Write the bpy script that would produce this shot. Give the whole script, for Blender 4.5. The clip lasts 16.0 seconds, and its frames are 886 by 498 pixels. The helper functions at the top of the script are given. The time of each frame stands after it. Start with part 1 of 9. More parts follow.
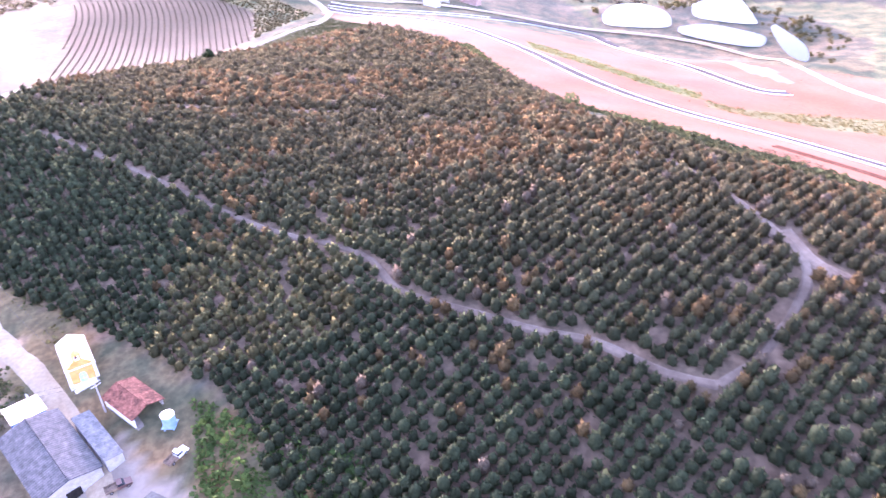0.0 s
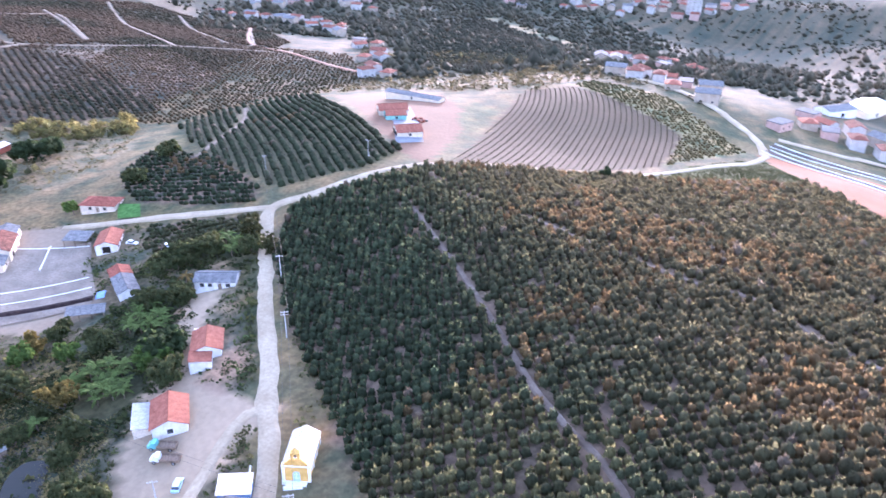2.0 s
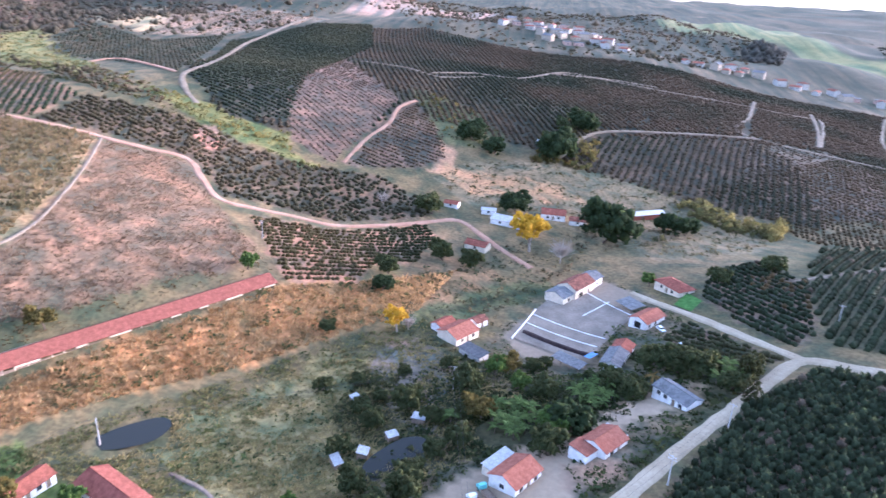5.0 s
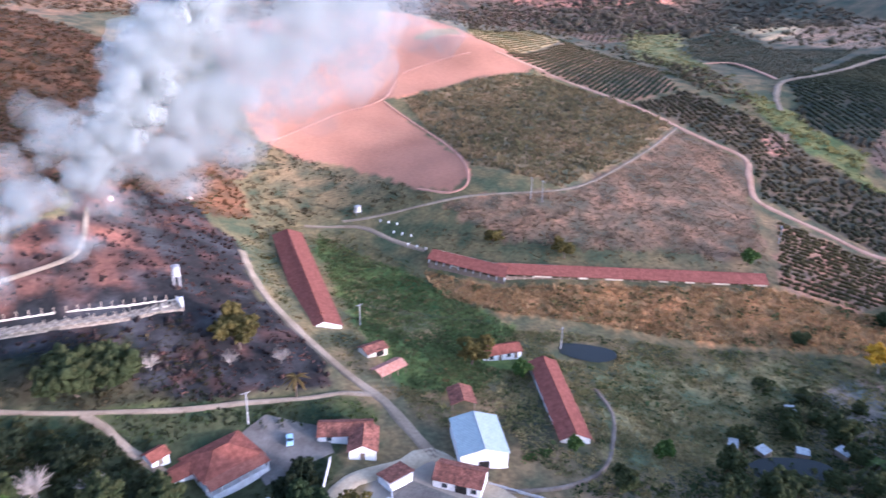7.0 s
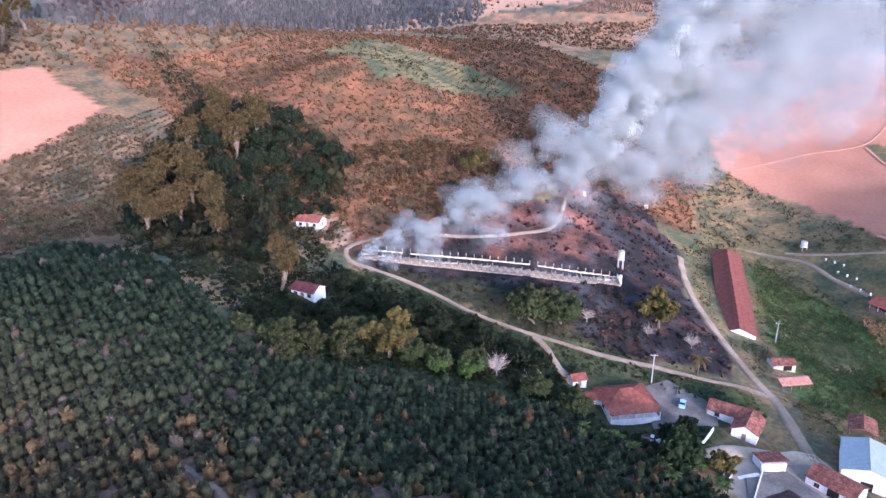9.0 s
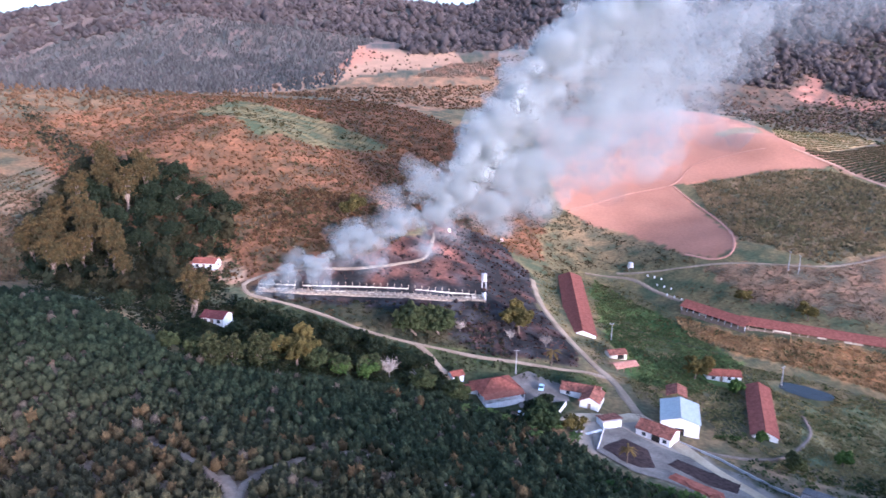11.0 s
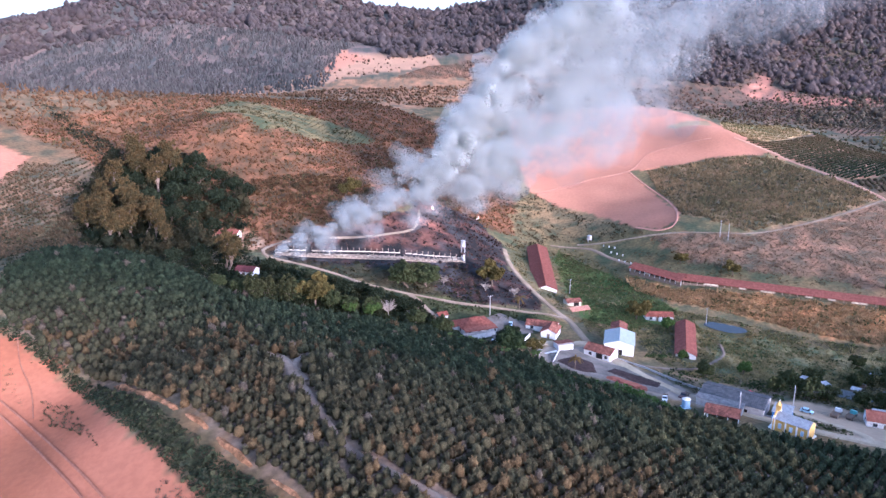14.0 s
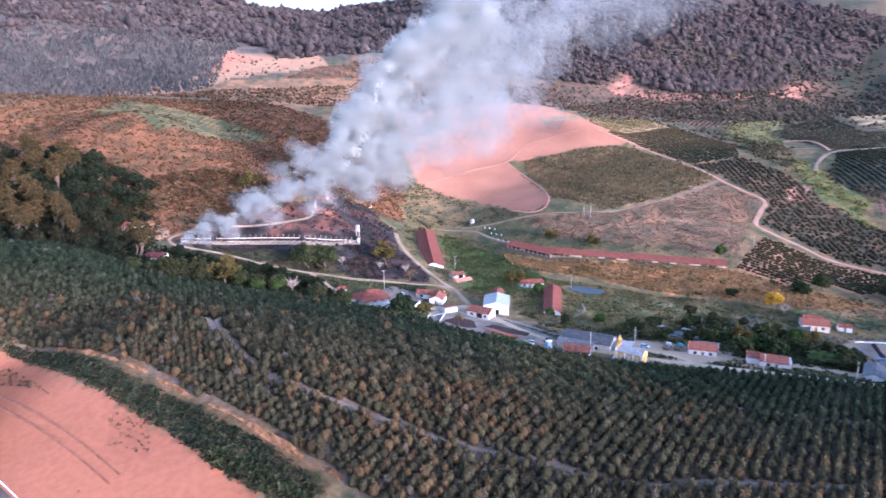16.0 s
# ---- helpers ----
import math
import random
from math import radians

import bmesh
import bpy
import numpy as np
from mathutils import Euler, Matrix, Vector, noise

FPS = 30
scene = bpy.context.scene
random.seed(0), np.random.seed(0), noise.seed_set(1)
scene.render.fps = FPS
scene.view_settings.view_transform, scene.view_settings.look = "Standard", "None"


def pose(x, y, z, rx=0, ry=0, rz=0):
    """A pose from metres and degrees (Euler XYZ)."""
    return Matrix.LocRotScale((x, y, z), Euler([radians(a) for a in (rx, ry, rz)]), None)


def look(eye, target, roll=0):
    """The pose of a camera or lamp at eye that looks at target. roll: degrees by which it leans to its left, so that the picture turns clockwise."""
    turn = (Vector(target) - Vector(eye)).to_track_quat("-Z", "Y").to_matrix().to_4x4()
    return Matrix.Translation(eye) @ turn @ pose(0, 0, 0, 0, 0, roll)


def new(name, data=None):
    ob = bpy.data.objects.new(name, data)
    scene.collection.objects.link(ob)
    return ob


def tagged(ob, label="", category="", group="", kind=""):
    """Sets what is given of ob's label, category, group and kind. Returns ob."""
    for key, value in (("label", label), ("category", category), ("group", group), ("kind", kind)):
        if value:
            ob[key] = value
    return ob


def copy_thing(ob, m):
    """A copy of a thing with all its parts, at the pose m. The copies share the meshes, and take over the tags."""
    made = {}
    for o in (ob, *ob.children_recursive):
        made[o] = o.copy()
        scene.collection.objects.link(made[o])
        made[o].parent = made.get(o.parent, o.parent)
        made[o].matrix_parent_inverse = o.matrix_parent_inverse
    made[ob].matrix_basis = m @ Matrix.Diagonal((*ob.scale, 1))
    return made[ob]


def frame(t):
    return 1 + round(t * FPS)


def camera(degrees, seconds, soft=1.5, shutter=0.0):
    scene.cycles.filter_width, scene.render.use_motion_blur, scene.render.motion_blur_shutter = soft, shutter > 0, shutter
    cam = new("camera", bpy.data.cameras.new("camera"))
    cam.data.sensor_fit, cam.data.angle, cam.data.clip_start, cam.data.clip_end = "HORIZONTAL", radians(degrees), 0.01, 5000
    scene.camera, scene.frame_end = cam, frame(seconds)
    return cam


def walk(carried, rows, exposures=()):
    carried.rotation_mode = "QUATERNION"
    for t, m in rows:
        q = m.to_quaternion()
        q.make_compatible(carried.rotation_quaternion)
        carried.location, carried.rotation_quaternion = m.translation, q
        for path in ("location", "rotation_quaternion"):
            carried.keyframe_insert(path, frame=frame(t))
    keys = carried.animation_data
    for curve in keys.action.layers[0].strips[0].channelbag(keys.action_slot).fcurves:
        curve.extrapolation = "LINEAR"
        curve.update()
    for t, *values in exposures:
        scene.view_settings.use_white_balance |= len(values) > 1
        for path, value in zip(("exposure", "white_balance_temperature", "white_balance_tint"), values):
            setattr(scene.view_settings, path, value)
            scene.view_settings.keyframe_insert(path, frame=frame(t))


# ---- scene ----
cam = camera(64.3, 16.0, 1.5, 0.24)
PATH = [
    (0, (0.196, 0.778, 126.281), (0.19, 2.425, 125.146), -0.2),
    (0.5, (2.407, 11.455, 126.414), (2.124, 13.08, 125.282), 0.2),
    (0.7, (3.257, 15.721, 126.443), (2.869, 17.321, 125.307), 0.2),
    (1, (4.585, 22.041, 126.463), (4.044, 23.611, 125.348), 0.8),
    (1.5, (6.953, 32.546, 126.347), (6.146, 34.067, 125.33), 1.2),
    (2, (9.646, 43.17, 126.218), (8.575, 44.587, 125.299), 1.5),
    (2.5, (12.015, 53.825, 126.198), (10.699, 55.088, 125.377), 1.9),
    (3, (14.165, 64.217, 126.193), (12.632, 65.281, 125.471), 2.3),
    (3.5, (16.073, 74.643, 126.197), (14.365, 75.406, 125.489), 2.6),
    (3.7, (16.849, 78.965, 126.196), (15.092, 79.605, 125.484), 2.7),
    (5.8, (25.636, 124.279, 126.453), (23.967, 123.476, 125.699), 2.8),
    (6, (26.526, 128.614, 126.457), (24.929, 127.679, 125.699), 2.7),
    (6.5, (28.568, 139.34, 126.463), (27.197, 138.101, 125.698), 2.3),
    (7, (30.099, 149.952, 126.452), (29.08, 148.413, 125.68), 1.8),
    (7.5, (31.628, 160.559, 126.54), (31.032, 158.813, 125.767), 1.1),
    (8, (33.546, 171.356, 126.731), (33.41, 169.515, 125.961), 0.5),
    (8.2, (34.403, 175.671, 126.778), (34.457, 173.825, 126.011), 0.3),
    (10.3, (43.694, 220.386, 127.872), (43.867, 218.465, 127.342), 0.3),
    (10.5, (44.533, 224.51, 127.893), (44.609, 222.583, 127.365), 0.3),
    (11, (46.479, 234.417, 127.888), (46.232, 232.503, 127.363), 0.5),
    (11.5, (48.413, 244.286, 127.865), (48.097, 242.382, 127.343), 0.6),
    (12, (50.415, 254.312, 127.858), (50.1, 252.408, 127.335), 0.4),
    (12.5, (52.323, 264.599, 127.795), (52.009, 262.694, 127.272), 0.3),
    (13, (54.251, 274.897, 127.699), (53.94, 272.991, 127.179), 0.1),
    (13.5, (56.056, 285.251, 127.53), (55.747, 283.344, 127.011), 0.1),
    (14, (57.909, 295.547, 127.377), (57.602, 293.639, 126.86), 0.0),
    (14.5, (59.874, 305.741, 127.31), (59.569, 303.832, 126.795), -0.0),
    (15, (61.727, 315.871, 127.404), (61.421, 313.962, 126.89), -0.1),
    (15.5, (63.788, 326.139, 127.538), (63.391, 324.248, 127.024), -0.1),
    (16, (65.981, 336.019, 127.612), (65.385, 334.181, 127.096), -0.1),
]
EXPOSURES = [(0.0, 4.15, 5080, 48), (0.5, 4.12, 5260, 48), (1.0, 3.92, 4950, 38), (1.5, 3.8, 4830, 32), (2.5, 3.56, 4760, 29), (3.5, 3.32, 4680, 26), (6.5, 2.7, 4480, 23), (7.5, 2.03, 4330, 22), (8.0, 2.06, 4330, 23), (11.0, 2.1, 4310, 23), (14.0, 2.1, 4330, 24), (16.0, 2.18, 4360, 25)]
walk(cam, [(t, look(eye, target, roll)) for t, eye, target, roll in PATH], EXPOSURES)

# ---- world, sun, exposure ----
SUN_AZ, SUN_EL = radians(-28.0), radians(7.5)  # azimuth from +y towards +x
world = bpy.data.worlds.new("sky")
scene.world = world
world.use_nodes = True
wn = world.node_tree
sky = wn.nodes.new("ShaderNodeTexSky")
sky.sky_type, sky.sun_disc = "NISHITA", False
sky.sun_elevation, sky.sun_rotation = SUN_EL, SUN_AZ
sky.air_density, sky.dust_density, sky.ozone_density, sky.altitude = 1.0, 5.0, 0.6, 800
hazy = wn.nodes.new("ShaderNodeHueSaturation")  # hazy evening air takes colour out of the sky
hazy.inputs["Saturation"].default_value = 0.62
wn.links.new(sky.outputs[0], hazy.inputs["Color"])
wn.links.new(hazy.outputs[0], wn.nodes["Background"].inputs[0])
wn.nodes["Background"].inputs[1].default_value = 0.15
sun = new("sun", bpy.data.lights.new("sun", "SUN"))
sun.data.energy, sun.data.angle, sun.data.color = 1.2, radians(4.0), (1.0, 0.645, 0.43)
sun_way = Vector((math.sin(SUN_AZ) * math.cos(SUN_EL), math.cos(SUN_AZ) * math.cos(SUN_EL), math.sin(SUN_EL)))
sun.matrix_world = look(sun_way * 900, (0, 0, 0))

# ---- the lie of the land: gentle hills and hollows (x, y, height, reach) ----
NEAR_HILLS = [
    (-35.4, -160.5, 131.5, 177.9),
    (-241.1, 379.4, 12.2, 188.2),
    (128.3, 111.4, -10.5, 35.0),
    (-417.9, -72.7, 24.3, 147.5),
    (-156.1, 31.2, -19.9, 48.5),
    (-260.3, -373.6, 22.3, 116.6),
    (64.6, 5.5, -90.9, 211.3),
    (-64.1, 425.9, -7.7, 55.1),
    (-368.2, 214.1, -18.0, 104.8),
    (-109.9, -108.4, -92.0, 90.5),
    (-73.2, 302.4, 43.3, 179.1),
    (47.8, 125.1, 50.2, 107.3),
    (-135.2, -110.5, 47.7, 69.9),
    (199.1, -220.6, -13.3, 55.0),
    (112.4, -199.6, 14.3, 42.3),
    (42.6, 410.3, -19.9, 148.2),
    (2.7, -209.4, -56.1, 114.6),
    (-279.7, -287.1, 13.6, 35.0),
    (134.6, 37.2, 25.3, 74.3),
    (-123.6, 331.1, -33.9, 102.6),
    (-359.1, 11.3, -31.6, 130.4),
    (-312.5, 388.4, -18.0, 126.1),
    (-113.6, -228.9, -61.8, 137.2),
    (-225.1, 133.8, -16.5, 85.6),
    (177.3, 69.6, 41.0, 150.5),
]
FAR_HILLS = [
    (-955, 228, 61, 742),
    (-2831, 2880, 119, 1293),
    (627, -1345, 132, 591),
    (-739, -1211, 278, 549),
    (-1643, 1949, 46, 535),
    (-2481, -32, 1, 599),
    (216, 623, -42, 210),
    (-3068, 1730, -3, 1285),
    (-181, -416, 1, 499),
    (-214, 978, -56, 283),
    (91, -1488, 193, 609),
    (-904, -552, -88, 203),
    (385, -191, 102, 326),
    (-488, 251, -1, 638),
    (-742, 560, -56, 442),
    (19, -659, 58, 383),
    (-2003, 191, 30, 542),
    (-1696, 1456, -8, 534),
    (-129, -1198, -47, 291),
    (-1198, -721, 159, 429),
]
PADS = [(172, 482, 85, -23.0)]  # level ground round the fish ponds (x, y, reach, height)
HOLLOWS = [(108.0, 122.0, 6.0, 30.0), (1.0, 18.0, -4.5, 16.0), (111.0, -72.0, -4.5, 20.0), (-7.0, -44.0, 2.5, 10.0), (-156.0, 31.0, 8.0, 40.0)]


def ground_np(x, y):
    """Height of the land at plan positions (arrays)."""
    x, y = np.asarray(x, float), np.asarray(y, float)
    z = np.zeros_like(x)
    for cx, cy, h, r in NEAR_HILLS + FAR_HILLS + HOLLOWS:
        z = z + h * np.exp(-((x - cx) ** 2 + (y - cy) ** 2) / (r * r))
    d = np.clip((np.hypot(x + 60, y - 60) - 560) / 700, 0, 1)
    z = z + d * (9 * np.sin(x / 93 + 1.3 * np.sin(y / 131)) * np.sin(y / 77 + 1.1) + 5 * np.sin(x / 41 + y / 57) + 4 * np.sin(y / 33 - x / 61))
    for cx, cy, r, h in PADS:
        w = np.exp(-(((x - cx) ** 2 + (y - cy) ** 2) / (r * r)) ** 2)
        z = z * (1 - w) + h * w
    return z


def ground(x, y):
    return float(ground_np(np.array([x]), np.array([y]))[0])


def value_noise(x, y, size, seed=0):
    """Smooth noise 0..1 on the plan."""
    rng = np.random.RandomState(seed)
    tab = rng.rand(128, 128)
    u, v = np.asarray(x, float) / size, np.asarray(y, float) / size
    i, j = np.floor(u).astype(int), np.floor(v).astype(int)
    f, g = u - i, v - j
    f, g = f * f * (3 - 2 * f), g * g * (3 - 2 * g)
    a, b, c, d = tab[i % 128, j % 128], tab[(i + 1) % 128, j % 128], tab[i % 128, (j + 1) % 128], tab[(i + 1) % 128, (j + 1) % 128]
    return (a * (1 - f) + b * f) * (1 - g) + (c * (1 - f) + d * f) * g


def inside(x, y, poly):
    """Which plan positions lie in the polygon."""
    x, y = np.asarray(x, float), np.asarray(y, float)
    hit = np.zeros(x.shape, bool)
    for (ax, ay), (bx, by) in zip(poly, poly[1:] + poly[:1]):
        if ay == by:
            continue
        k = ((ay > y) != (by > y)) & (x < (bx - ax) * (y - ay) / (by - ay) + ax)
        hit ^= k
    return hit


def near_line(x, y, line):
    """Distance to a polyline on the plan."""
    x, y = np.asarray(x, float), np.asarray(y, float)
    best = np.full(x.shape, 1e9)
    for (ax, ay), (bx, by) in zip(line, line[1:]):
        dx, dy = bx - ax, by - ay
        t = np.clip(((x - ax) * dx + (y - ay) * dy) / (dx * dx + dy * dy + 1e-9), 0, 1)
        best = np.minimum(best, np.hypot(x - ax - t * dx, y - ay - t * dy))
    return best

# ---- materials ----
def node_material(name, rough=0.8, metallic=0.0):
    mat = bpy.data.materials.new(name)
    mat.use_nodes = True
    nt = mat.node_tree
    bsdf = nt.nodes["Principled BSDF"]
    bsdf.inputs["Roughness"].default_value = rough
    bsdf.inputs["Metallic"].default_value = metallic
    bsdf.inputs["Specular IOR Level"].default_value = 0.25 if rough < 0.7 else 0.04
    bsdf.inputs["Diffuse Roughness"].default_value = 1.0 if rough > 0.85 else 0.4
    return mat, nt, bsdf


def noise_node(nt, scale, detail=3.0, kind="Object", distort=0.0):
    tc = nt.nodes.new("ShaderNodeTexCoord")
    n = nt.nodes.new("ShaderNodeTexNoise")
    n.inputs["Scale"].default_value, n.inputs["Detail"].default_value = scale, detail
    n.inputs["Distortion"].default_value = distort
    nt.links.new(tc.outputs[kind], n.inputs["Vector"])
    return n.outputs["Fac"]


def ramp(nt, fac, lo, hi, a=0.35, b=0.65):
    r = nt.nodes.new("ShaderNodeValToRGB")
    r.color_ramp.elements[0].position, r.color_ramp.elements[0].color = a, (*lo, 1)
    r.color_ramp.elements[1].position, r.color_ramp.elements[1].color = b, (*hi, 1)
    nt.links.new(fac, r.inputs["Fac"])
    return r.outputs["Color"]


def mix(nt, a, b, fac, mode="MIX"):
    m = nt.nodes.new("ShaderNodeMix")
    m.data_type, m.blend_type = "RGBA", mode
    for sock, v in ((m.inputs[0], fac), (m.inputs[6], a), (m.inputs[7], b)):
        if isinstance(v, (int, float)):
            sock.default_value = v
        elif isinstance(v, tuple):
            sock.default_value = (*v, 1)
        else:
            nt.links.new(v, sock)
    return m.outputs[2]


def bump(nt, bsdf, fac, strength, distance):
    b = nt.nodes.new("ShaderNodeBump")
    b.inputs["Strength"].default_value, b.inputs["Distance"].default_value = strength, distance
    nt.links.new(fac, b.inputs["Height"])
    nt.links.new(b.outputs["Normal"], bsdf.inputs["Normal"])


def surface(name, lo, hi, scale=2.0, rough=0.85, fine=14.0, relief=0.02, metallic=0.0, stains=0.25):
    """A matt surface with grain, stains and relief at two scales."""
    mat, nt, bsdf = node_material(name, rough, metallic)
    big, small = noise_node(nt, scale, 4.0), noise_node(nt, fine, 3.0)
    c = ramp(nt, big, lo, hi)
    c = mix(nt, c, ramp(nt, small, (0.62, 0.6, 0.58), (1.2, 1.2, 1.2), 0.3, 0.75), stains * 2, "MULTIPLY")
    nt.links.new(c, bsdf.inputs["Base Color"])
    bump(nt, bsdf, small, 0.6, relief)
    return mat


def tinted(name, rough=0.75, speckle=0.35, scale=1.2, relief=0.12, patch=0.0):
    """Colour from the mesh's own tint, broken up by grain."""
    mat, nt, bsdf = node_material(name, rough)
    at = nt.nodes.new("ShaderNodeAttribute")
    at.attribute_name = "tint"
    n1, n2 = noise_node(nt, scale, 5.0), noise_node(nt, scale * 0.09, 4.0)
    grain = nt.nodes.new("ShaderNodeMath")
    grain.operation = "MULTIPLY"
    grain.inputs[1].default_value = speckle
    nt.links.new(at.outputs["Alpha"], grain.inputs[0])
    c = mix(nt, at.outputs["Color"], ramp(nt, n1, (0.35, 0.36, 0.35), (1.55, 1.5, 1.42), 0.36, 0.66), grain.outputs[0], "MULTIPLY")
    if patch:
        broad = nt.nodes.new("ShaderNodeMath")
        broad.operation = "MULTIPLY"
        broad.inputs[1].default_value = patch
        nt.links.new(at.outputs["Alpha"], broad.inputs[0])
        c = mix(nt, c, ramp(nt, n2, (0.6, 0.68, 0.58), (1.3, 1.2, 1.1), 0.38, 0.64), broad.outputs[0], "MULTIPLY")
    nt.links.new(c, bsdf.inputs["Base Color"])
    bump(nt, bsdf, n1, 0.7, relief)
    return mat


M_GROUND = tinted("ground_cover", 0.95, 0.42, 0.6, 0.3, 0.4)
M_GROUND.node_tree.nodes["Principled BSDF"].inputs["Specular IOR Level"].default_value = 0.08


def leafy(name):
    """Leaves: matt, and letting some light through."""
    mat = tinted(name, 0.85, 0.4, 3.0, 0.1)
    nt = mat.node_tree
    bsdf, out = nt.nodes["Principled BSDF"], nt.nodes["Material Output"]
    bsdf.inputs["Specular IOR Level"].default_value = 0.1
    tr, mx = nt.nodes.new("ShaderNodeBsdfTranslucent"), nt.nodes.new("ShaderNodeMixShader")
    mx.inputs[0].default_value = 0.5
    nt.links.new(bsdf.inputs["Base Color"].links[0].from_socket, tr.inputs["Color"])
    nt.links.new(bsdf.outputs[0], mx.inputs[1])
    nt.links.new(tr.outputs[0], mx.inputs[2])
    nt.links.new(mx.outputs[0], out.inputs["Surface"])
    return mat


M_LEAF = leafy("foliage")
M_BARK = surface("bark", (0.12, 0.09, 0.065), (0.22, 0.17, 0.13), 3.0, 0.9, 20, 0.03)
M_PALE_BARK = surface("pale_bark", (0.3, 0.25, 0.2), (0.45, 0.39, 0.33), 3.0, 0.9, 20, 0.03)
M_DUST = surface("pale_dust_road", (0.38, 0.305, 0.205), (0.48, 0.395, 0.275), 0.12, 0.95, 1.2, 0.05)
M_TRACK = surface("grey_dirt_track", (0.21, 0.16, 0.112), (0.31, 0.245, 0.178), 0.12, 0.95, 1.2, 0.05)
M_REDTRACK = surface("red_earth_track", (0.36, 0.205, 0.135), (0.46, 0.29, 0.2), 0.12, 0.95, 1.2, 0.05)
M_PINK = surface("pale_red_earth_track", (0.44, 0.225, 0.155), (0.52, 0.28, 0.2), 0.12, 0.95, 1.2, 0.03)
M_RUT = surface("wheel_worn_red_earth", (0.22, 0.105, 0.065), (0.3, 0.145, 0.09), 0.2, 0.95, 1.2, 0.03)
M_PATH = surface("trodden_orchard_path", (0.15, 0.115, 0.088), (0.26, 0.207, 0.16), 0.15, 0.95, 1.0, 0.06)
M_ASPHALT = surface("dusty_asphalt", (0.07, 0.06, 0.054), (0.12, 0.1, 0.088), 0.25, 0.95, 3, 0.01)
M_CONCRETE = surface("worn_concrete", (0.14, 0.125, 0.108), (0.23, 0.208, 0.18), 0.15, 0.9, 1.6, 0.02, 0, 0.35)
M_WHITE = surface("white_render", (0.66, 0.63, 0.6), (0.82, 0.8, 0.77), 0.5, 0.85, 3, 0.01, 0, 0.2)
M_CREAM = surface("cream_render", (0.6, 0.52, 0.4), (0.74, 0.65, 0.52), 0.5, 0.85, 3, 0.01)
M_YELLOW = surface("ochre_paint", (0.6, 0.38, 0.1), (0.72, 0.48, 0.16), 0.7, 0.7, 4, 0.01, 0, 0.15)
M_TRIM = surface("white_paint", (0.74, 0.74, 0.73), (0.82, 0.82, 0.8), 0.7, 0.6, 4, 0.005, 0, 0.1)
M_WOOD = surface("weathered_timber", (0.16, 0.12, 0.09), (0.28, 0.21, 0.15), 2.0, 0.85, 12, 0.02)
M_RUIN = surface("smoke_stained_render", (0.26, 0.2, 0.145), (0.6, 0.49, 0.37), 0.35, 0.9, 2.2, 0.02, 0, 0.4)
M_RUBBLE = surface("dirty_broken_floor", (0.12, 0.095, 0.075), (0.44, 0.36, 0.27), 0.45, 0.95, 1.8, 0.05, 0, 0.45)
# near-black colour that stands in for the shade of interiors
M_INTERIOR_SHADE = surface("painted_interior_shade", (0.02, 0.018, 0.016), (0.04, 0.035, 0.03), 1.0, 0.95, 4, 0.01)
M_GREY = surface("grey_concrete_pole", (0.4, 0.38, 0.36), (0.52, 0.5, 0.48), 1.0, 0.85, 6, 0.01)
M_WIRE = surface("dark_cable", (0.05, 0.05, 0.05), (0.08, 0.08, 0.08), 1.0, 0.6, 6, 0.0)
M_BLUE = surface("blue_paint", (0.06, 0.16, 0.42), (0.1, 0.24, 0.52), 1.0, 0.5, 5, 0.0)
M_COFFEE = surface("drying_coffee", (0.035, 0.025, 0.025), (0.07, 0.05, 0.045), 0.8, 0.95, 9, 0.05)
M_REDCOFFEE = surface("red_brown_husks", (0.2, 0.075, 0.05), (0.3, 0.12, 0.08), 0.8, 0.95, 9, 0.08)
M_WATER, _nt, _b = node_material("still_water", 0.1)
_b.inputs["Specular IOR Level"].default_value = 0.12
_b.inputs["Base Color"].default_value = (0.025, 0.026, 0.022, 1)
bump(_nt, _b, noise_node(_nt, 1.5), 0.05, 0.02)
M_GLASS, _nt, _b = node_material("window_glass", 0.08)
_b.inputs["Base Color"].default_value = (0.03, 0.04, 0.05, 1)
_b.inputs["Specular IOR Level"].default_value = 0.6
M_GLASSBLUE = surface("pale_blue_shutter", (0.35, 0.5, 0.62), (0.45, 0.6, 0.7), 1.0, 0.4, 5, 0.0, 0, 0.1)
M_RUBBER = surface("rubber", (0.02, 0.02, 0.02), (0.04, 0.04, 0.04), 2.0, 0.8, 8, 0.0)


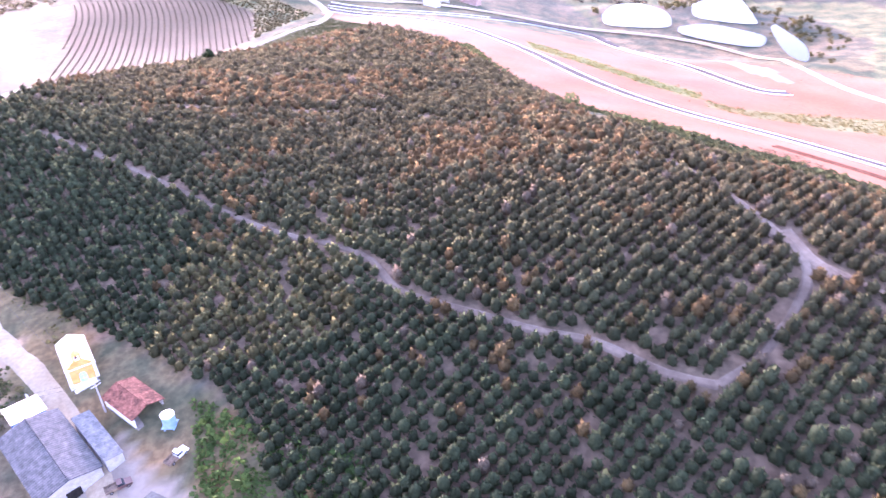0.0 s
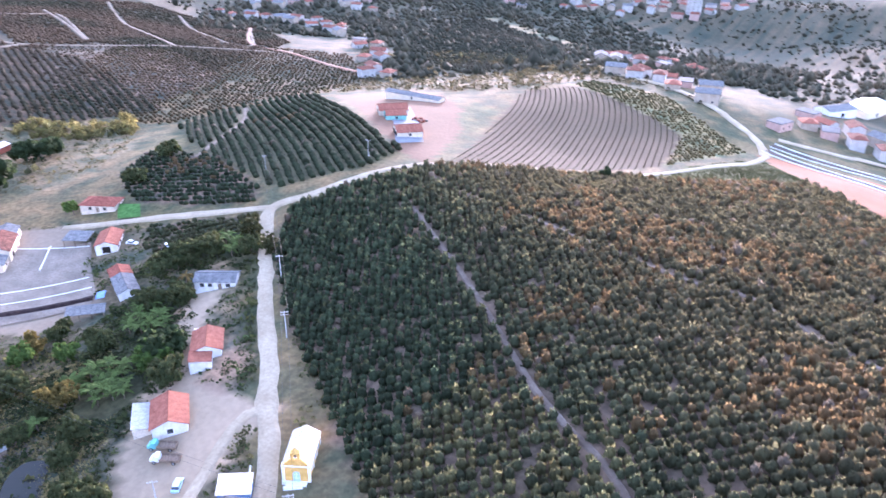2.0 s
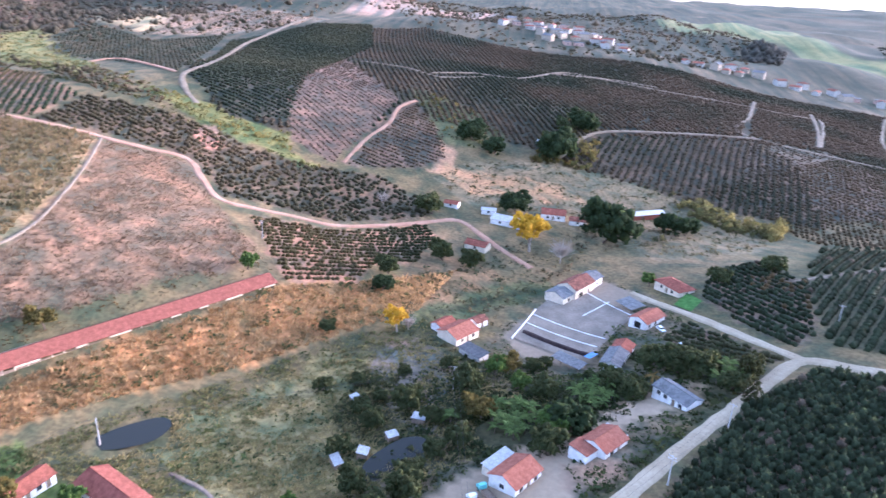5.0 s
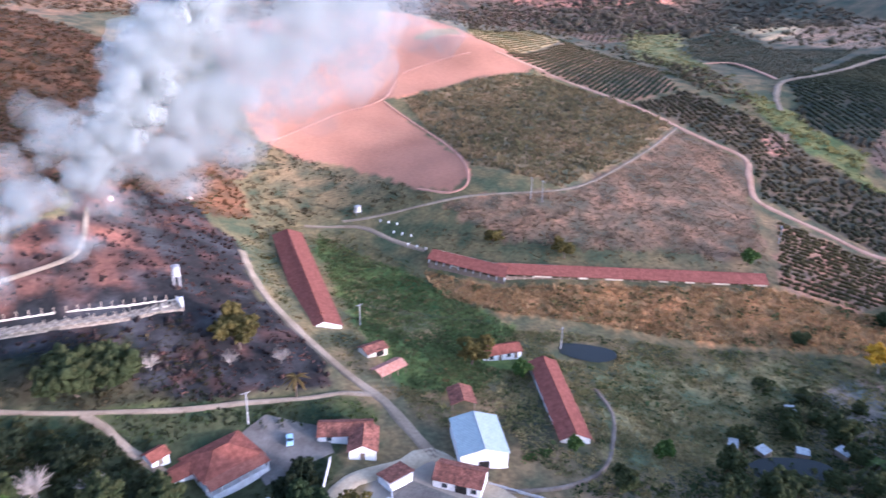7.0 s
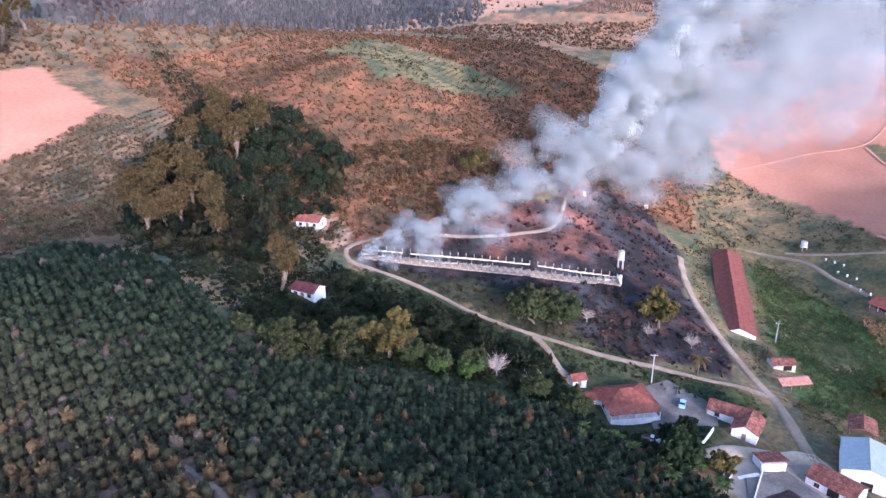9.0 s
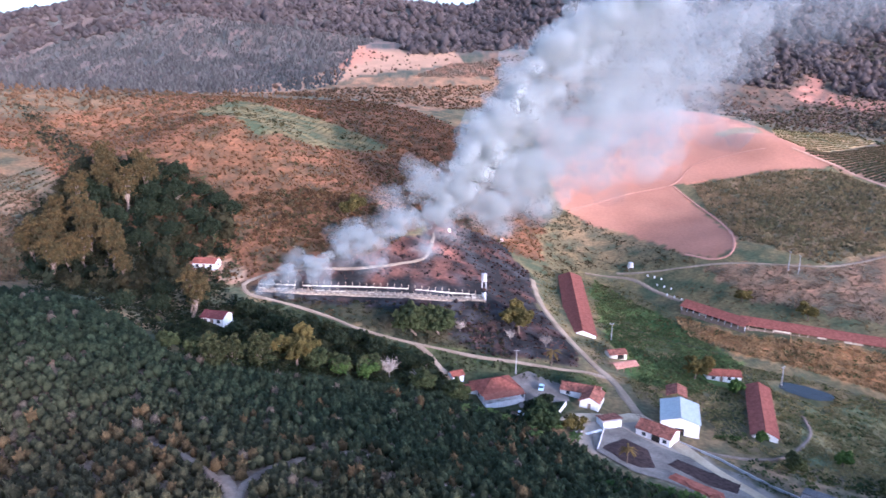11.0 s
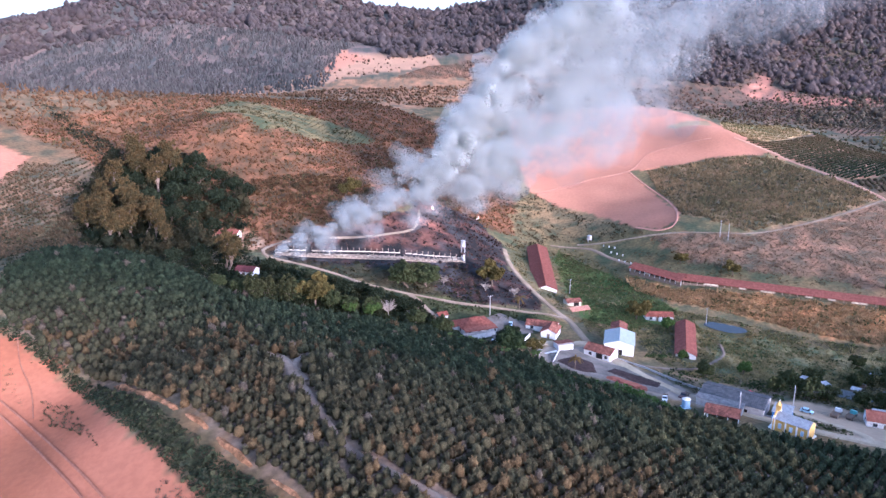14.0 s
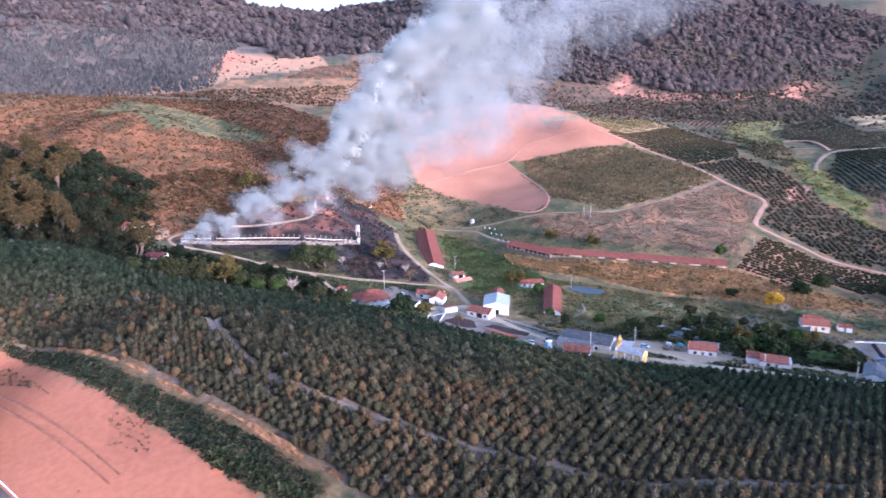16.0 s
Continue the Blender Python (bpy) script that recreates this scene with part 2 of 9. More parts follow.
def roof_material(name, lo, hi, pitch=0.25, rough=0.85, old=0.4, metallic=0.0, relief=0.06):
    """Roof covering: ribs running down the slope, tone changing sheet by sheet, lichen and dirt."""
    mat, nt, bsdf = node_material(name, rough, metallic)
    tc = nt.nodes.new("ShaderNodeTexCoord")
    uv = tc.outputs["UV"]
    w = nt.nodes.new("ShaderNodeTexWave")
    w.wave_type, w.bands_direction = "BANDS", "X"
    w.inputs["Scale"].default_value = 0.314 / pitch
    w.inputs["Distortion"].default_value = 0.4
    nt.links.new(uv, w.inputs["Vector"])
    n1, n2 = noise_node(nt, 0.8, 6.0), noise_node(nt, 2.6, 4.0)
    c = ramp(nt, n1, lo, hi, 0.35, 0.65)
    c = mix(nt, c, ramp(nt, n2, (0.45, 0.42, 0.4), (1.25, 1.2, 1.2), 0.3, 0.7), old, "MULTIPLY")
    c = mix(nt, c, ramp(nt, w.outputs["Fac"], (0.62, 0.6, 0.6), (1.1, 1.1, 1.1), 0.0, 0.6), 0.5, "MULTIPLY")
    nt.links.new(c, bsdf.inputs["Base Color"])
    bump(nt, bsdf, w.outputs["Fac"], 0.8, relief)
    return mat


M_TILE = roof_material("red_clay_tiles", (0.21, 0.075, 0.05), (0.33, 0.125, 0.085), 0.25, 0.85, 0.6)
M_OLDTILE = roof_material("old_mottled_clay_tiles", (0.16, 0.075, 0.055), (0.36, 0.16, 0.11), 0.25, 0.9, 0.9)
M_BARNTILE = roof_material("dull_red_barn_tiles", (0.2, 0.07, 0.05), (0.29, 0.11, 0.078), 0.3, 0.85, 0.35)
M_ORANGETILE = roof_material("orange_clay_tiles", (0.25, 0.095, 0.062), (0.34, 0.142, 0.095), 0.25, 0.85, 0.3)
M_DARKTILE = roof_material("dark_purple_tiles", (0.13, 0.045, 0.045), (0.18, 0.07, 0.065), 0.25, 0.85, 0.3)
M_FIBRE = roof_material("grey_fibre_cement", (0.16, 0.16, 0.16), (0.26, 0.26, 0.255), 0.5, 0.9, 0.5)
M_ZINC = roof_material("galvanised_sheet", (0.36, 0.37, 0.37), (0.5, 0.51, 0.5), 0.4, 0.5, 0.5, 0.3)
M_BLUEROOF = roof_material("pale_blue_steel_roof", (0.36, 0.4, 0.39), (0.43, 0.47, 0.45), 0.6, 0.5, 0.15)
M_WHITEROOF = roof_material("white_steel_roof", (0.42, 0.41, 0.4), (0.55, 0.54, 0.53), 0.6, 0.5, 0.2)
M_DARKSHEET = roof_material("dark_grey_sheet", (0.075, 0.08, 0.085), (0.13, 0.135, 0.14), 0.6, 0.8, 0.45)


# ---- small helpers ----
def empty(name, m=None):
    ob = new(name)
    ob.empty_display_size = 0.5
    if m is not None:
        ob.matrix_world = m
    return ob


def part_mesh(name, me, parent, label=""):
    ob = new(name, me)
    ob.parent = parent
    return tagged(ob, label)

# ---- land cover on the plan ----
ORCHARD = [(-101, 137), (-84, 128), (-66, 117), (-45, 104), (-33, 86), (-22, 66), (-13, 46), (0, 30), (19, 24), (51, 27), (79, 43), (97, 46), (131, 9), (153, -3), (171, 0),
           (170, 64), (146, 86), (121, 107), (110, 117), (97, 132), (87, 143), (77, 156), (66, 168), (58, 178), (51, 188), (44, 199), (40, 212), (32, 238), (14, 290), (0, 328), (-42, 374), (-70, 385),
           (-91, 333), (-107, 307), (-129, 291), (-146, 272), (-158, 254), (-166, 228), (-172, 210), (-177, 196), (-160, 174), (-125, 150)]
NORTH_FIELD = [(-335, 254), (-338, 294), (-325, 345), (-219, 284), (-180, 262), (-177, 236), (-196, 207), (-264, 219)]
WEST_FIELD = [(-285, 190), (-300, 214), (-262, 220), (-205, 205), (-197, 196), (-221, 187), (-250, 178)]
PLOUGHED = [(-157, 268), (-209, 409), (-192, 437), (-141, 425), (-104, 401), (-97, 346), (-112, 319)]
ROADSIDE_FIELD = [(-182, 172), (-186, 190), (-200, 183), (-228, 170), (-215, 158), (-196, 158)]
HILL_TOP_FIELD = [(-193, 443), (-190, 463), (-135, 456), (-76, 413), (-95, 350), (-107, 405)]
RED_TERRACE = [(-72, 418), (-40, 378), (3, 330), (17, 290), (36, 240), (50, 214), (58, 203), (70, 188), (78, 175), (87, 163), (96, 151), (109, 134), (124, 112), (136, 97), (146, 87), (159, 80), (170, 69),
               (240, 60), (260, 160), (230, 290), (160, 384), (73, 430), (4, 425)]
RED_FIELD = [(-120, -399), (-186, -418), (-292, -417), (-318, -356), (-322, -259), (-295, -247), (-220, -252), (-186, -252), (-184, -205), (-178, -165), (-172, -135), (-160, -117), (-147, -112),
             (-138, -130), (-135, -160), (-125, -186), (-108, -200), (-92, -225), (-100, -300)]
SCRUB_WOOD = [(-200, -248), (-268, -247), (-310, -240), (-314, -168), (-309, -118), (-237, -91), (-191, -81), (-184, -95), (-170, -128), (-182, -176)]
DRY_SLOPE = [(-307, -117), (-312, -72), (-275, -42), (-257, -24), (-229, 1), (-172, -38), (-144, -64), (-138, -108), (-189, -80), (-243, -92)]
ROW_HILL = [(-301, -275), (-428, -349), (-420, -236), (-370, -170), (-320, -166), (-322, -216)]
ROW_HILL_TOP = [(-331, -368), (-418, -394), (-432, -360), (-311, -281), (-294, -290)]
ROW_VALE = [(-316, -160), (-369, -165), (-364, -103), (-352, -43), (-372, 15), (-349, 50), (-330, 52), (-296, 12), (-289, -26), (-283, -39), (-319, -73), (-316, -107)]
ROW_BELOW = [(-270, -22), (-282, 15), (-318, 52), (-305, 60), (-266, 57), (-254, 41), (-229, 38), (-217, 15)]
ORANGE_BANK = [(-108, -73), (-124, -44), (-214, 14), (-232, 40), (-268, 76), (-219, 66), (-186, 34), (-147, -2), (-116, -28), (-104, -52)]
LUSH = [(-86, -128), (-102, -78), (-110, -32), (-113, -18), (-98, 0), (-72, 12), (-56, 0), (-60, -28), (-70, -70), (-78, -110)]
PASTURE = [(-138, 12), (-181, 37), (-190, 70), (-160, 80), (-130, 75), (-104, 60), (-88, 52), (-96, 42), (-118, 18)]
VILLAGE = [(-52, 60), (-75, 55), (-120, 70), (-170, 80), (-215, 100), (-240, 112), (-279, 138), (-258, 160), (-200, 175), (-170, 165), (-120, 132), (-92, 108), (-70, 88)]
FARM_YARD = [(-213, 100), (-240, 112), (-279, 138), (-255, 158), (-220, 138), (-189, 129), (-196, 108)]
TRUCK_YARD = [(-100, 125), (-128, 122), (-140, 132), (-150, 140), (-158, 152), (-168, 150), (-160, 138), (-142, 122), (-134, 108), (-122, 94), (-108, 84), (-92, 88), (-98, 104)]
DRYING = [(-16, 46), (-30, 32), (-48, 30), (-54, 46), (-64, 68), (-74, 90), (-66, 97), (-52, 86), (-36, 70), (-24, 58)]
TRAMPLED = [(-191, 56), (-197, 69), (-188, 83), (-181, 90), (-148, 90), (-143, 81), (-158, 69), (-174, 59)]
FRONT = [(-8, -42), (30, -40), (84, -39), (86, -36), (56, -26), (36, -17), (4, -9), (-12, -8)]
ISLE_A = [(-132, -342), (-158, -377), (-171, -367), (-162, -350), (-137, -334)]
ISLE_B = [(-253, -328), (-290, -352), (-312, -362), (-303, -338), (-259, -316)]
STRAW = [(-81, -92), (-87, -83), (-87, -56), (-86, -28), (-74, -22), (-70, -39), (-74, -66)]
BROOK_SIDE = [(-40, -2), (-12, -5), (22, -10), (40, -17), (56, -25), (86, -35), (98, -20), (104, 30), (79, 40), (52, 25), (20, 22), (0, 28), (-14, 40), (-30, 14)]
BURNT = [(4, -130), (-32, -142), (-45, -114), (-38, -73), (-37, -43), (-42, -22), (-39, -6), (-12, -8), (4, -11), (12, -22), (4, -38), (40, -38), (78, -36), (90, -44), (82, -56), (60, -66), (36, -78), (14, -100)]
RED_SOIL_CROSS = [(-308, 347), (-286, 380), (-249, 376), (-206, 346), (-184, 312), (-166, 272), (-163, 253), (-182, 262)]
FIRE_SLOPE = [(90, -42), (140, -75), (190, -130), (260, -180), (180, -330), (20, -420), (-60, -330), (-80, -230), (-60, -140), (10, -120), (40, -60)]
UPLAND_GREEN = [(150, -262), (128, -325), (72, -292), (20, -276), (40, -245), (96, -180), (120, -205)]
BARE_FOOT = [(204, -421), (172, -455), (133, -505), (93, -580), (57, -665), (34, -780), (14, -749), (-92, -752), (-99, -695), (-46, -638), (40, -575), (115, -450), (162, -384)]
SCARP_RED = [(62, -650), (34, -790), (10, -745), (-20, -735), (20, -690), (48, -630)]
FOOT_STRIPES = [(-23, -580), (-77, -671), (-127, -690), (-157, -666), (-138, -614), (-63, -579)]
MID_TAN = [(115, -450), (40, -569), (-23, -577), (-140, -604), (-114, -486), (-16, -393), (46, -429)]
FOREST_RED = [(-464, -552), (-532, -613), (-511, -544), (-534, -499), (-614, -478), (-824, -581), (-895, -585), (-772, -538), (-590, -447), (-508, -470), (-464, -515)]
BROWN_ROWS = [(-444, -466), (-513, -467), (-598, -442), (-799, -540), (-636, -376), (-517, -346), (-468, -340), (-451, -378)]
TOWN_GREEN = [(-640, 470), (-480, 540), (-330, 420), (-150, 520), (-90, 640), (-150, 900), (-500, 1000), (-850, 860), (-740, 560)]
TOWN_HILL = [(-461, 612), (-512, 713), (-506, 788), (-423, 784), (-349, 735), (-281, 565), (-281, 471), (-327, 481), (-400, 520)]
HILL_CREST = [(-503, 790), (-500, 815), (-454, 814), (-421, 810), (-354, 802), (-300, 700), (-342, 722), (-421, 784)]
DITCH = [(-268, 120), (-248, 110), (-236, 96), (-223, 86), (-209, 73), (-212, 65), (-225, 72), (-241, 83), (-260, 95), (-268, 104)]
DITCH_BED = [(-262, 114), (-240, 93), (-222, 78), (-213, 70), (-214, 68), (-226, 76), (-244, 90), (-264, 110)]
HOUSE_EARTH = [(-201, 64), (-198, 75), (-186, 88), (-185, 84), (-182, 74), (-185, 63), (-194, 60)]
EARTH_DRIVE = [(-172, 148), (-158, 150), (-151, 144), (-144, 133), (-132, 139), (-120, 130), (-116, 122), (-109, 119), (-116, 112), (-132, 116), (-136, 128), (-148, 132), (-155, 140)]
BROWN_FLAT = [(-285, 55), (-280, 92), (-262, 94), (-245, 82), (-228, 73), (-217, 66), (-216, 59), (-240, 50)]
THICKET = [(-170, 115), (-183, 130), (-187, 140), (-170, 146), (-151, 138), (-138, 128), (-128, 120), (-133, 114), (-126, 108), (-126, 101), (-135, 92), (-154, 92), (-170, 85), (-185, 84), (-180, 96), (-166, 107)]
EAST_ROWS = [(211, -37), (222, -89), (212, -122), (191, -156), (184, -105), (188, -65), (198, -33)]
EAST_SCRUB = [(178, -40), (186, -65), (196, -34), (214, -36), (240, -30), (260, 30), (240, 52), (176, 62), (172, 0)]
THICKET_LOW = [(-181, 56), (-178, 66), (-170, 73), (-160, 81), (-144, 83), (-130, 80), (-150, 52), (-166, 55)]
ROAD_GREEN = [(-189, 186), (-169, 179), (-139, 154), (-128, 142), (-114, 129), (-113, 125), (-125, 132), (-135, 144), (-150, 156), (-173, 164), (-179, 156), (-194, 152), (-190, 142), (-201, 144), (-204, 160), (-211, 177)]
LOWER_WEST = [(-490, 144), (-545, 270), (-486, 288), (-376, 270), (-392, 230), (-433, 138)]
EAST_RED = [(290, -120), (270, -155), (221, -125), (226, -78), (237, -45), (300, -40)]
GARDEN_PLOT = [(-72, 24), (-92, 15), (-82, 40), (-76, 42), (-67, 37)]
LANE_STRIP = [(-43, 0), (-38, -2), (-19, -6), (-4, -9), (24, -14), (20, -1), (2, 4), (-10, 2), (-24, 0), (-32, 4), (-39, 14), (-44, 10)]
FOOTHILL_BROWN = [(-110, -400), (-300, -424), (-440, -400), (-580, -470), (-760, -430), (-900, -560), (-640, -720), (-300, -770), (-130, -720), (-108, -560)]
EAST_BROWN = [(150, 0), (180, -60), (150, -200), (100, -360), (60, -500), (170, -370), (300, -235), (420, -260), (600, -150), (420, 60), (240, 45)]
PINES = [(290, -230), (166, -380), (61, -520), (35, -760), (-20, -720), (-130, -740), (-300, -760), (-640, -700), (-1000, -600), (-1100, -1300), (0, -1900), (900, -1500), (700, -500)]
DARK_ROWS = [(-494, -165), (-747, -180), (-834, -109), (-879, -48), (-844, 105), (-840, 280), (-782, 512), (-618, 530), (-491, 471), (-420, 330), (-410, 205), (-426, 140), (-454, 92), (-469, 40), (-440, 0), (-396, -20), (-385, -91)]
DRY_PASTURE = [(-386, 45), (-415, 62), (-439, 124), (-421, 193), (-370, 250), (-320, 215), (-300, 170), (-340, 130), (-355, 83), (-371, 58)]
YELLOW_HILL = [(-1337, 282), (-1800, 420), (-1900, 560), (-1639, 619), (-1310, 585), (-1101, 650), (-1063, 683), (-1070, 581), (-1150, 520), (-1258, 512), (-1341, 505), (-1247, 403)]
YELLOW_PATCH = [(-855, -486), (-865, -397), (-724, -268), (-645, -280), (-661, -350)]
STUBBLE = [(-1000, -160), (-1100, 20), (-1250, 20), (-1200, -200)]

GREEN_CORNER = [(-97, 312), (-88, 352), (-67, 408), (-38, 378), (-41, 354), (-71, 329)]
CROSS_GREEN = [(-218, 368), (-198, 364), (-187, 345), (-182, 309), (-196, 324)]
EARTH_GREEN = [(44, 372), (72, 335), (97, 295), (108, 284), (104, 268), (86, 288), (66, 318), (43, 346)]
EARTH_GREEN_B = [(104, 268), (117, 254), (146, 257), (175, 252), (200, 230), (170, 222), (136, 234), (114, 240), (100, 252)]
EARTH_PALE = [(151, 408), (153, 362), (159, 321), (163, 318), (168, 348), (162, 389)]
POND_GREEN = [(104, 478), (108, 530), (130, 560), (230, 580), (270, 520), (260, 420), (225, 370), (196, 300), (200, 280), (260, 290), (330, 420), (320, 560), (200, 640), (90, 590)]
DARK_PARCEL = [(-447, -141), (-651, -199), (-812, -164), (-866, -112), (-714, -73), (-613, -77), (-496, -71), (-405, -53), (-384, -80)]
PINK_PARCEL = [(-517, -79), (-632, -81), (-535, -29), (-491, 2), (-414, -8), (-370, -13), (-384, -43), (-441, -65)]
WEDGE_PARCEL = [(-477, 2), (-490, 14), (-447, 42), (-416, 48), (-395, 35), (-373, -7), (-442, 1)]
UPPER_PARCEL = [(-561, -322), (-648, -341), (-601, -253), (-683, -218), (-453, -152), (-490, -219), (-497, -260)]
TAN_PARCEL = [(-841, -356), (-913, -343), (-882, -236), (-848, -162), (-780, -193), (-693, -223), (-635, -267)]
FAR_STRIP = [(-1044, -233), (-1028, -183), (-1074, -98), (-1192, 1), (-1135, 37), (-1012, -84), (-999, -174)]
GREEN_KNOLL = [(-533, -379), (-602, -384), (-561, -322), (-509, -288), (-477, -233), (-430, -210), (-444, -280)]
GULLY_WEST = [(-402, -150), (-397, -96), (-384, -80), (-391, -46), (-368, -39), (-358, -15), (-352, -28), (-363, -76), (-369, -101)]
GULLY_NORTH = [(-535, -2), (-524, 30), (-488, 69), (-464, 81), (-436, 66), (-437, 41), (-473, 23)]
RED_SCARP = [(-346, -88), (-362, -91), (-368, -80), (-339, -67), (-335, -73)]
RED_WEDGE = [(-442, 41), (-428, 54), (-397, 57), (-393, 39), (-415, 47)]
ORANGE_PASTURE = [(-413, 48), (-407, 68), (-405, 120), (-379, 141), (-370, 109), (-378, 70), (-392, 51)]
PALE_ROWS = [(-536, 263), (-553, 327), (-491, 356), (-409, 340), (-387, 267), (-419, 232)]
CUT_BANK = [(125, 104), (111, 116), (98, 130), (88, 142), (78, 155), (67, 167), (59, 177), (50, 189), (44, 200), (50, 202), (60, 188), (72, 173), (84, 158), (94, 146), (106, 132), (118, 117), (130, 104)]
CLEARING = [(121, -78), (103, -78), (92, -62), (95, -49), (112, -53)]

SOIL_RED, SOIL_ROW = (0.3, 0.118, 0.062), (0.17, 0.125, 0.09)
COVER = [
    # PINES ground is paled along with its woods, in place of haze
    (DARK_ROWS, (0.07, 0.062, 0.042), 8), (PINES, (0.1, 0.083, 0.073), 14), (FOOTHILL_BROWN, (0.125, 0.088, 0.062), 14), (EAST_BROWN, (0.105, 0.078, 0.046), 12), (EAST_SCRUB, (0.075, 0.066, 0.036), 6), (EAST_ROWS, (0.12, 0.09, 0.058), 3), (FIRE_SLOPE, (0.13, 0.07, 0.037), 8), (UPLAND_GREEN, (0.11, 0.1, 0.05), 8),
    (MID_TAN, (0.21, 0.13, 0.075), 10), (BARE_FOOT, (0.3, 0.185, 0.115), 6), (SCARP_RED, (0.33, 0.16, 0.1), 5), (FOOT_STRIPES, (0.2, 0.12, 0.075), 4), (EAST_RED, (0.3, 0.15, 0.095), 3), (DRY_PASTURE, (0.2, 0.16, 0.095), 8), (YELLOW_HILL, (0.24, 0.225, 0.11), 12), (TOWN_GREEN, (0.095, 0.09, 0.062), 14), (TOWN_HILL, (0.075, 0.075, 0.05), 6), (HILL_CREST, (0.3, 0.24, 0.14), 4), (LOWER_WEST, (0.12, 0.092, 0.062), 4), (YELLOW_PATCH, (0.42, 0.31, 0.18), 6),
    (STUBBLE, (0.4, 0.27, 0.2), 10), (ORCHARD, SOIL_ROW, 2), (NORTH_FIELD, (0.13, 0.12, 0.07), 2), (WEST_FIELD, SOIL_ROW, 2), (ROADSIDE_FIELD, SOIL_ROW, 2), (PLOUGHED, (0.1, 0.072, 0.044), 1), (HILL_TOP_FIELD, (0.24, 0.2, 0.1), 2),
    (ROW_HILL, (0.25, 0.16, 0.1), 3), (ROW_HILL_TOP, (0.3, 0.23, 0.12), 3), (ROW_VALE, (0.15, 0.11, 0.07), 3), (ROW_BELOW, (0.32, 0.19, 0.12), 3),
    (SCRUB_WOOD, (0.23, 0.165, 0.09), 4), (DRY_SLOPE, (0.215, 0.14, 0.088), 5), (ORANGE_BANK, (0.36, 0.205, 0.09), 5), (LUSH, (0.1, 0.135, 0.042), 6), (PASTURE, (0.21, 0.185, 0.09), 7),
    (DARK_PARCEL, (0.075, 0.07, 0.05), 3), (PINK_PARCEL, (0.175, 0.122, 0.09), 4), (WEDGE_PARCEL, (0.15, 0.11, 0.078), 3), (UPPER_PARCEL, (0.09, 0.085, 0.055), 4), (TAN_PARCEL, (0.3, 0.215, 0.15), 4), (FAR_STRIP, (0.42, 0.27, 0.2), 4),
    (BROWN_ROWS, (0.15, 0.105, 0.075), 5), (FOREST_RED, (0.36, 0.175, 0.12), 5), (GREEN_KNOLL, (0.19, 0.175, 0.075), 8), (GULLY_WEST, (0.16, 0.16, 0.06), 6), (GULLY_NORTH, (0.12, 0.12, 0.06), 6), (RED_SCARP, (0.45, 0.24, 0.16), 3), (RED_WEDGE, (0.4, 0.24, 0.14), 3), (ORANGE_PASTURE, (0.38, 0.235, 0.125), 8), (PALE_ROWS, (0.17, 0.13, 0.092), 4),
    # BROOK_SIDE ground is darkened for the hill's shade
    (LANE_STRIP, (0.075, 0.085, 0.035), 2), (POND_GREEN, (0.15, 0.14, 0.07), 6), (VILLAGE, (0.135, 0.115, 0.075), 5), (THICKET, (0.06, 0.062, 0.034), 4), (THICKET_LOW, (0.065, 0.065, 0.036), 4), (ROAD_GREEN, (0.07, 0.07, 0.038), 2), (BROWN_FLAT, (0.19, 0.13, 0.07), 6), (DITCH, (0.11, 0.115, 0.055), 4), (DITCH_BED, (0.05, 0.055, 0.03), 1), (HOUSE_EARTH, (0.25, 0.17, 0.12), 4), (RED_TERRACE, SOIL_RED, 2), (EARTH_GREEN, (0.17, 0.17, 0.065), 4), (EARTH_GREEN_B, (0.19, 0.17, 0.075), 5), (EARTH_PALE, (0.46, 0.33, 0.24), 4), (CUT_BANK, (0.115, 0.08, 0.042), 2), (CLEARING, (0.36, 0.22, 0.14), 4), (GREEN_CORNER, (0.13, 0.125, 0.05), 1), (RED_FIELD, (0.34, 0.165, 0.106), 2), (ISLE_A, (0.2, 0.165, 0.1), 3), (ISLE_B, (0.22, 0.17, 0.1), 3), (TRAMPLED, (0.19, 0.16, 0.13), 5), (STRAW, (0.22, 0.165, 0.08), 11), (BROOK_SIDE, (0.052, 0.06, 0.03), 4), (GARDEN_PLOT, (0.06, 0.06, 0.036), 2), (FRONT, (0.05, 0.047, 0.028), 4), (BURNT, (0.055, 0.045, 0.05), 6),
    (EARTH_DRIVE, (0.3, 0.215, 0.15), 2), (FARM_YARD, (0.27, 0.21, 0.15), 2), (TRUCK_YARD, (0.37, 0.285, 0.195), 2), (DRYING, (0.3, 0.25, 0.2), 2), (RED_SOIL_CROSS, (0.2, 0.112, 0.07), 3), (CROSS_GREEN, (0.11, 0.11, 0.055), 3),
]


def axis(lo, hi, step, reach, far_lo, far_hi):
    """Evenly spaced near the village, ever wider towards the horizon."""
    mid = list(np.arange(lo, hi + 0.1, step))
    up, down, s = [hi], [lo], step
    while up[-1] < far_hi or down[-1] > far_lo:
        s *= reach
        up.append(up[-1] + s)
        down.append(down[-1] - s)
    return np.array(down[:0:-1] + mid + up[1:])


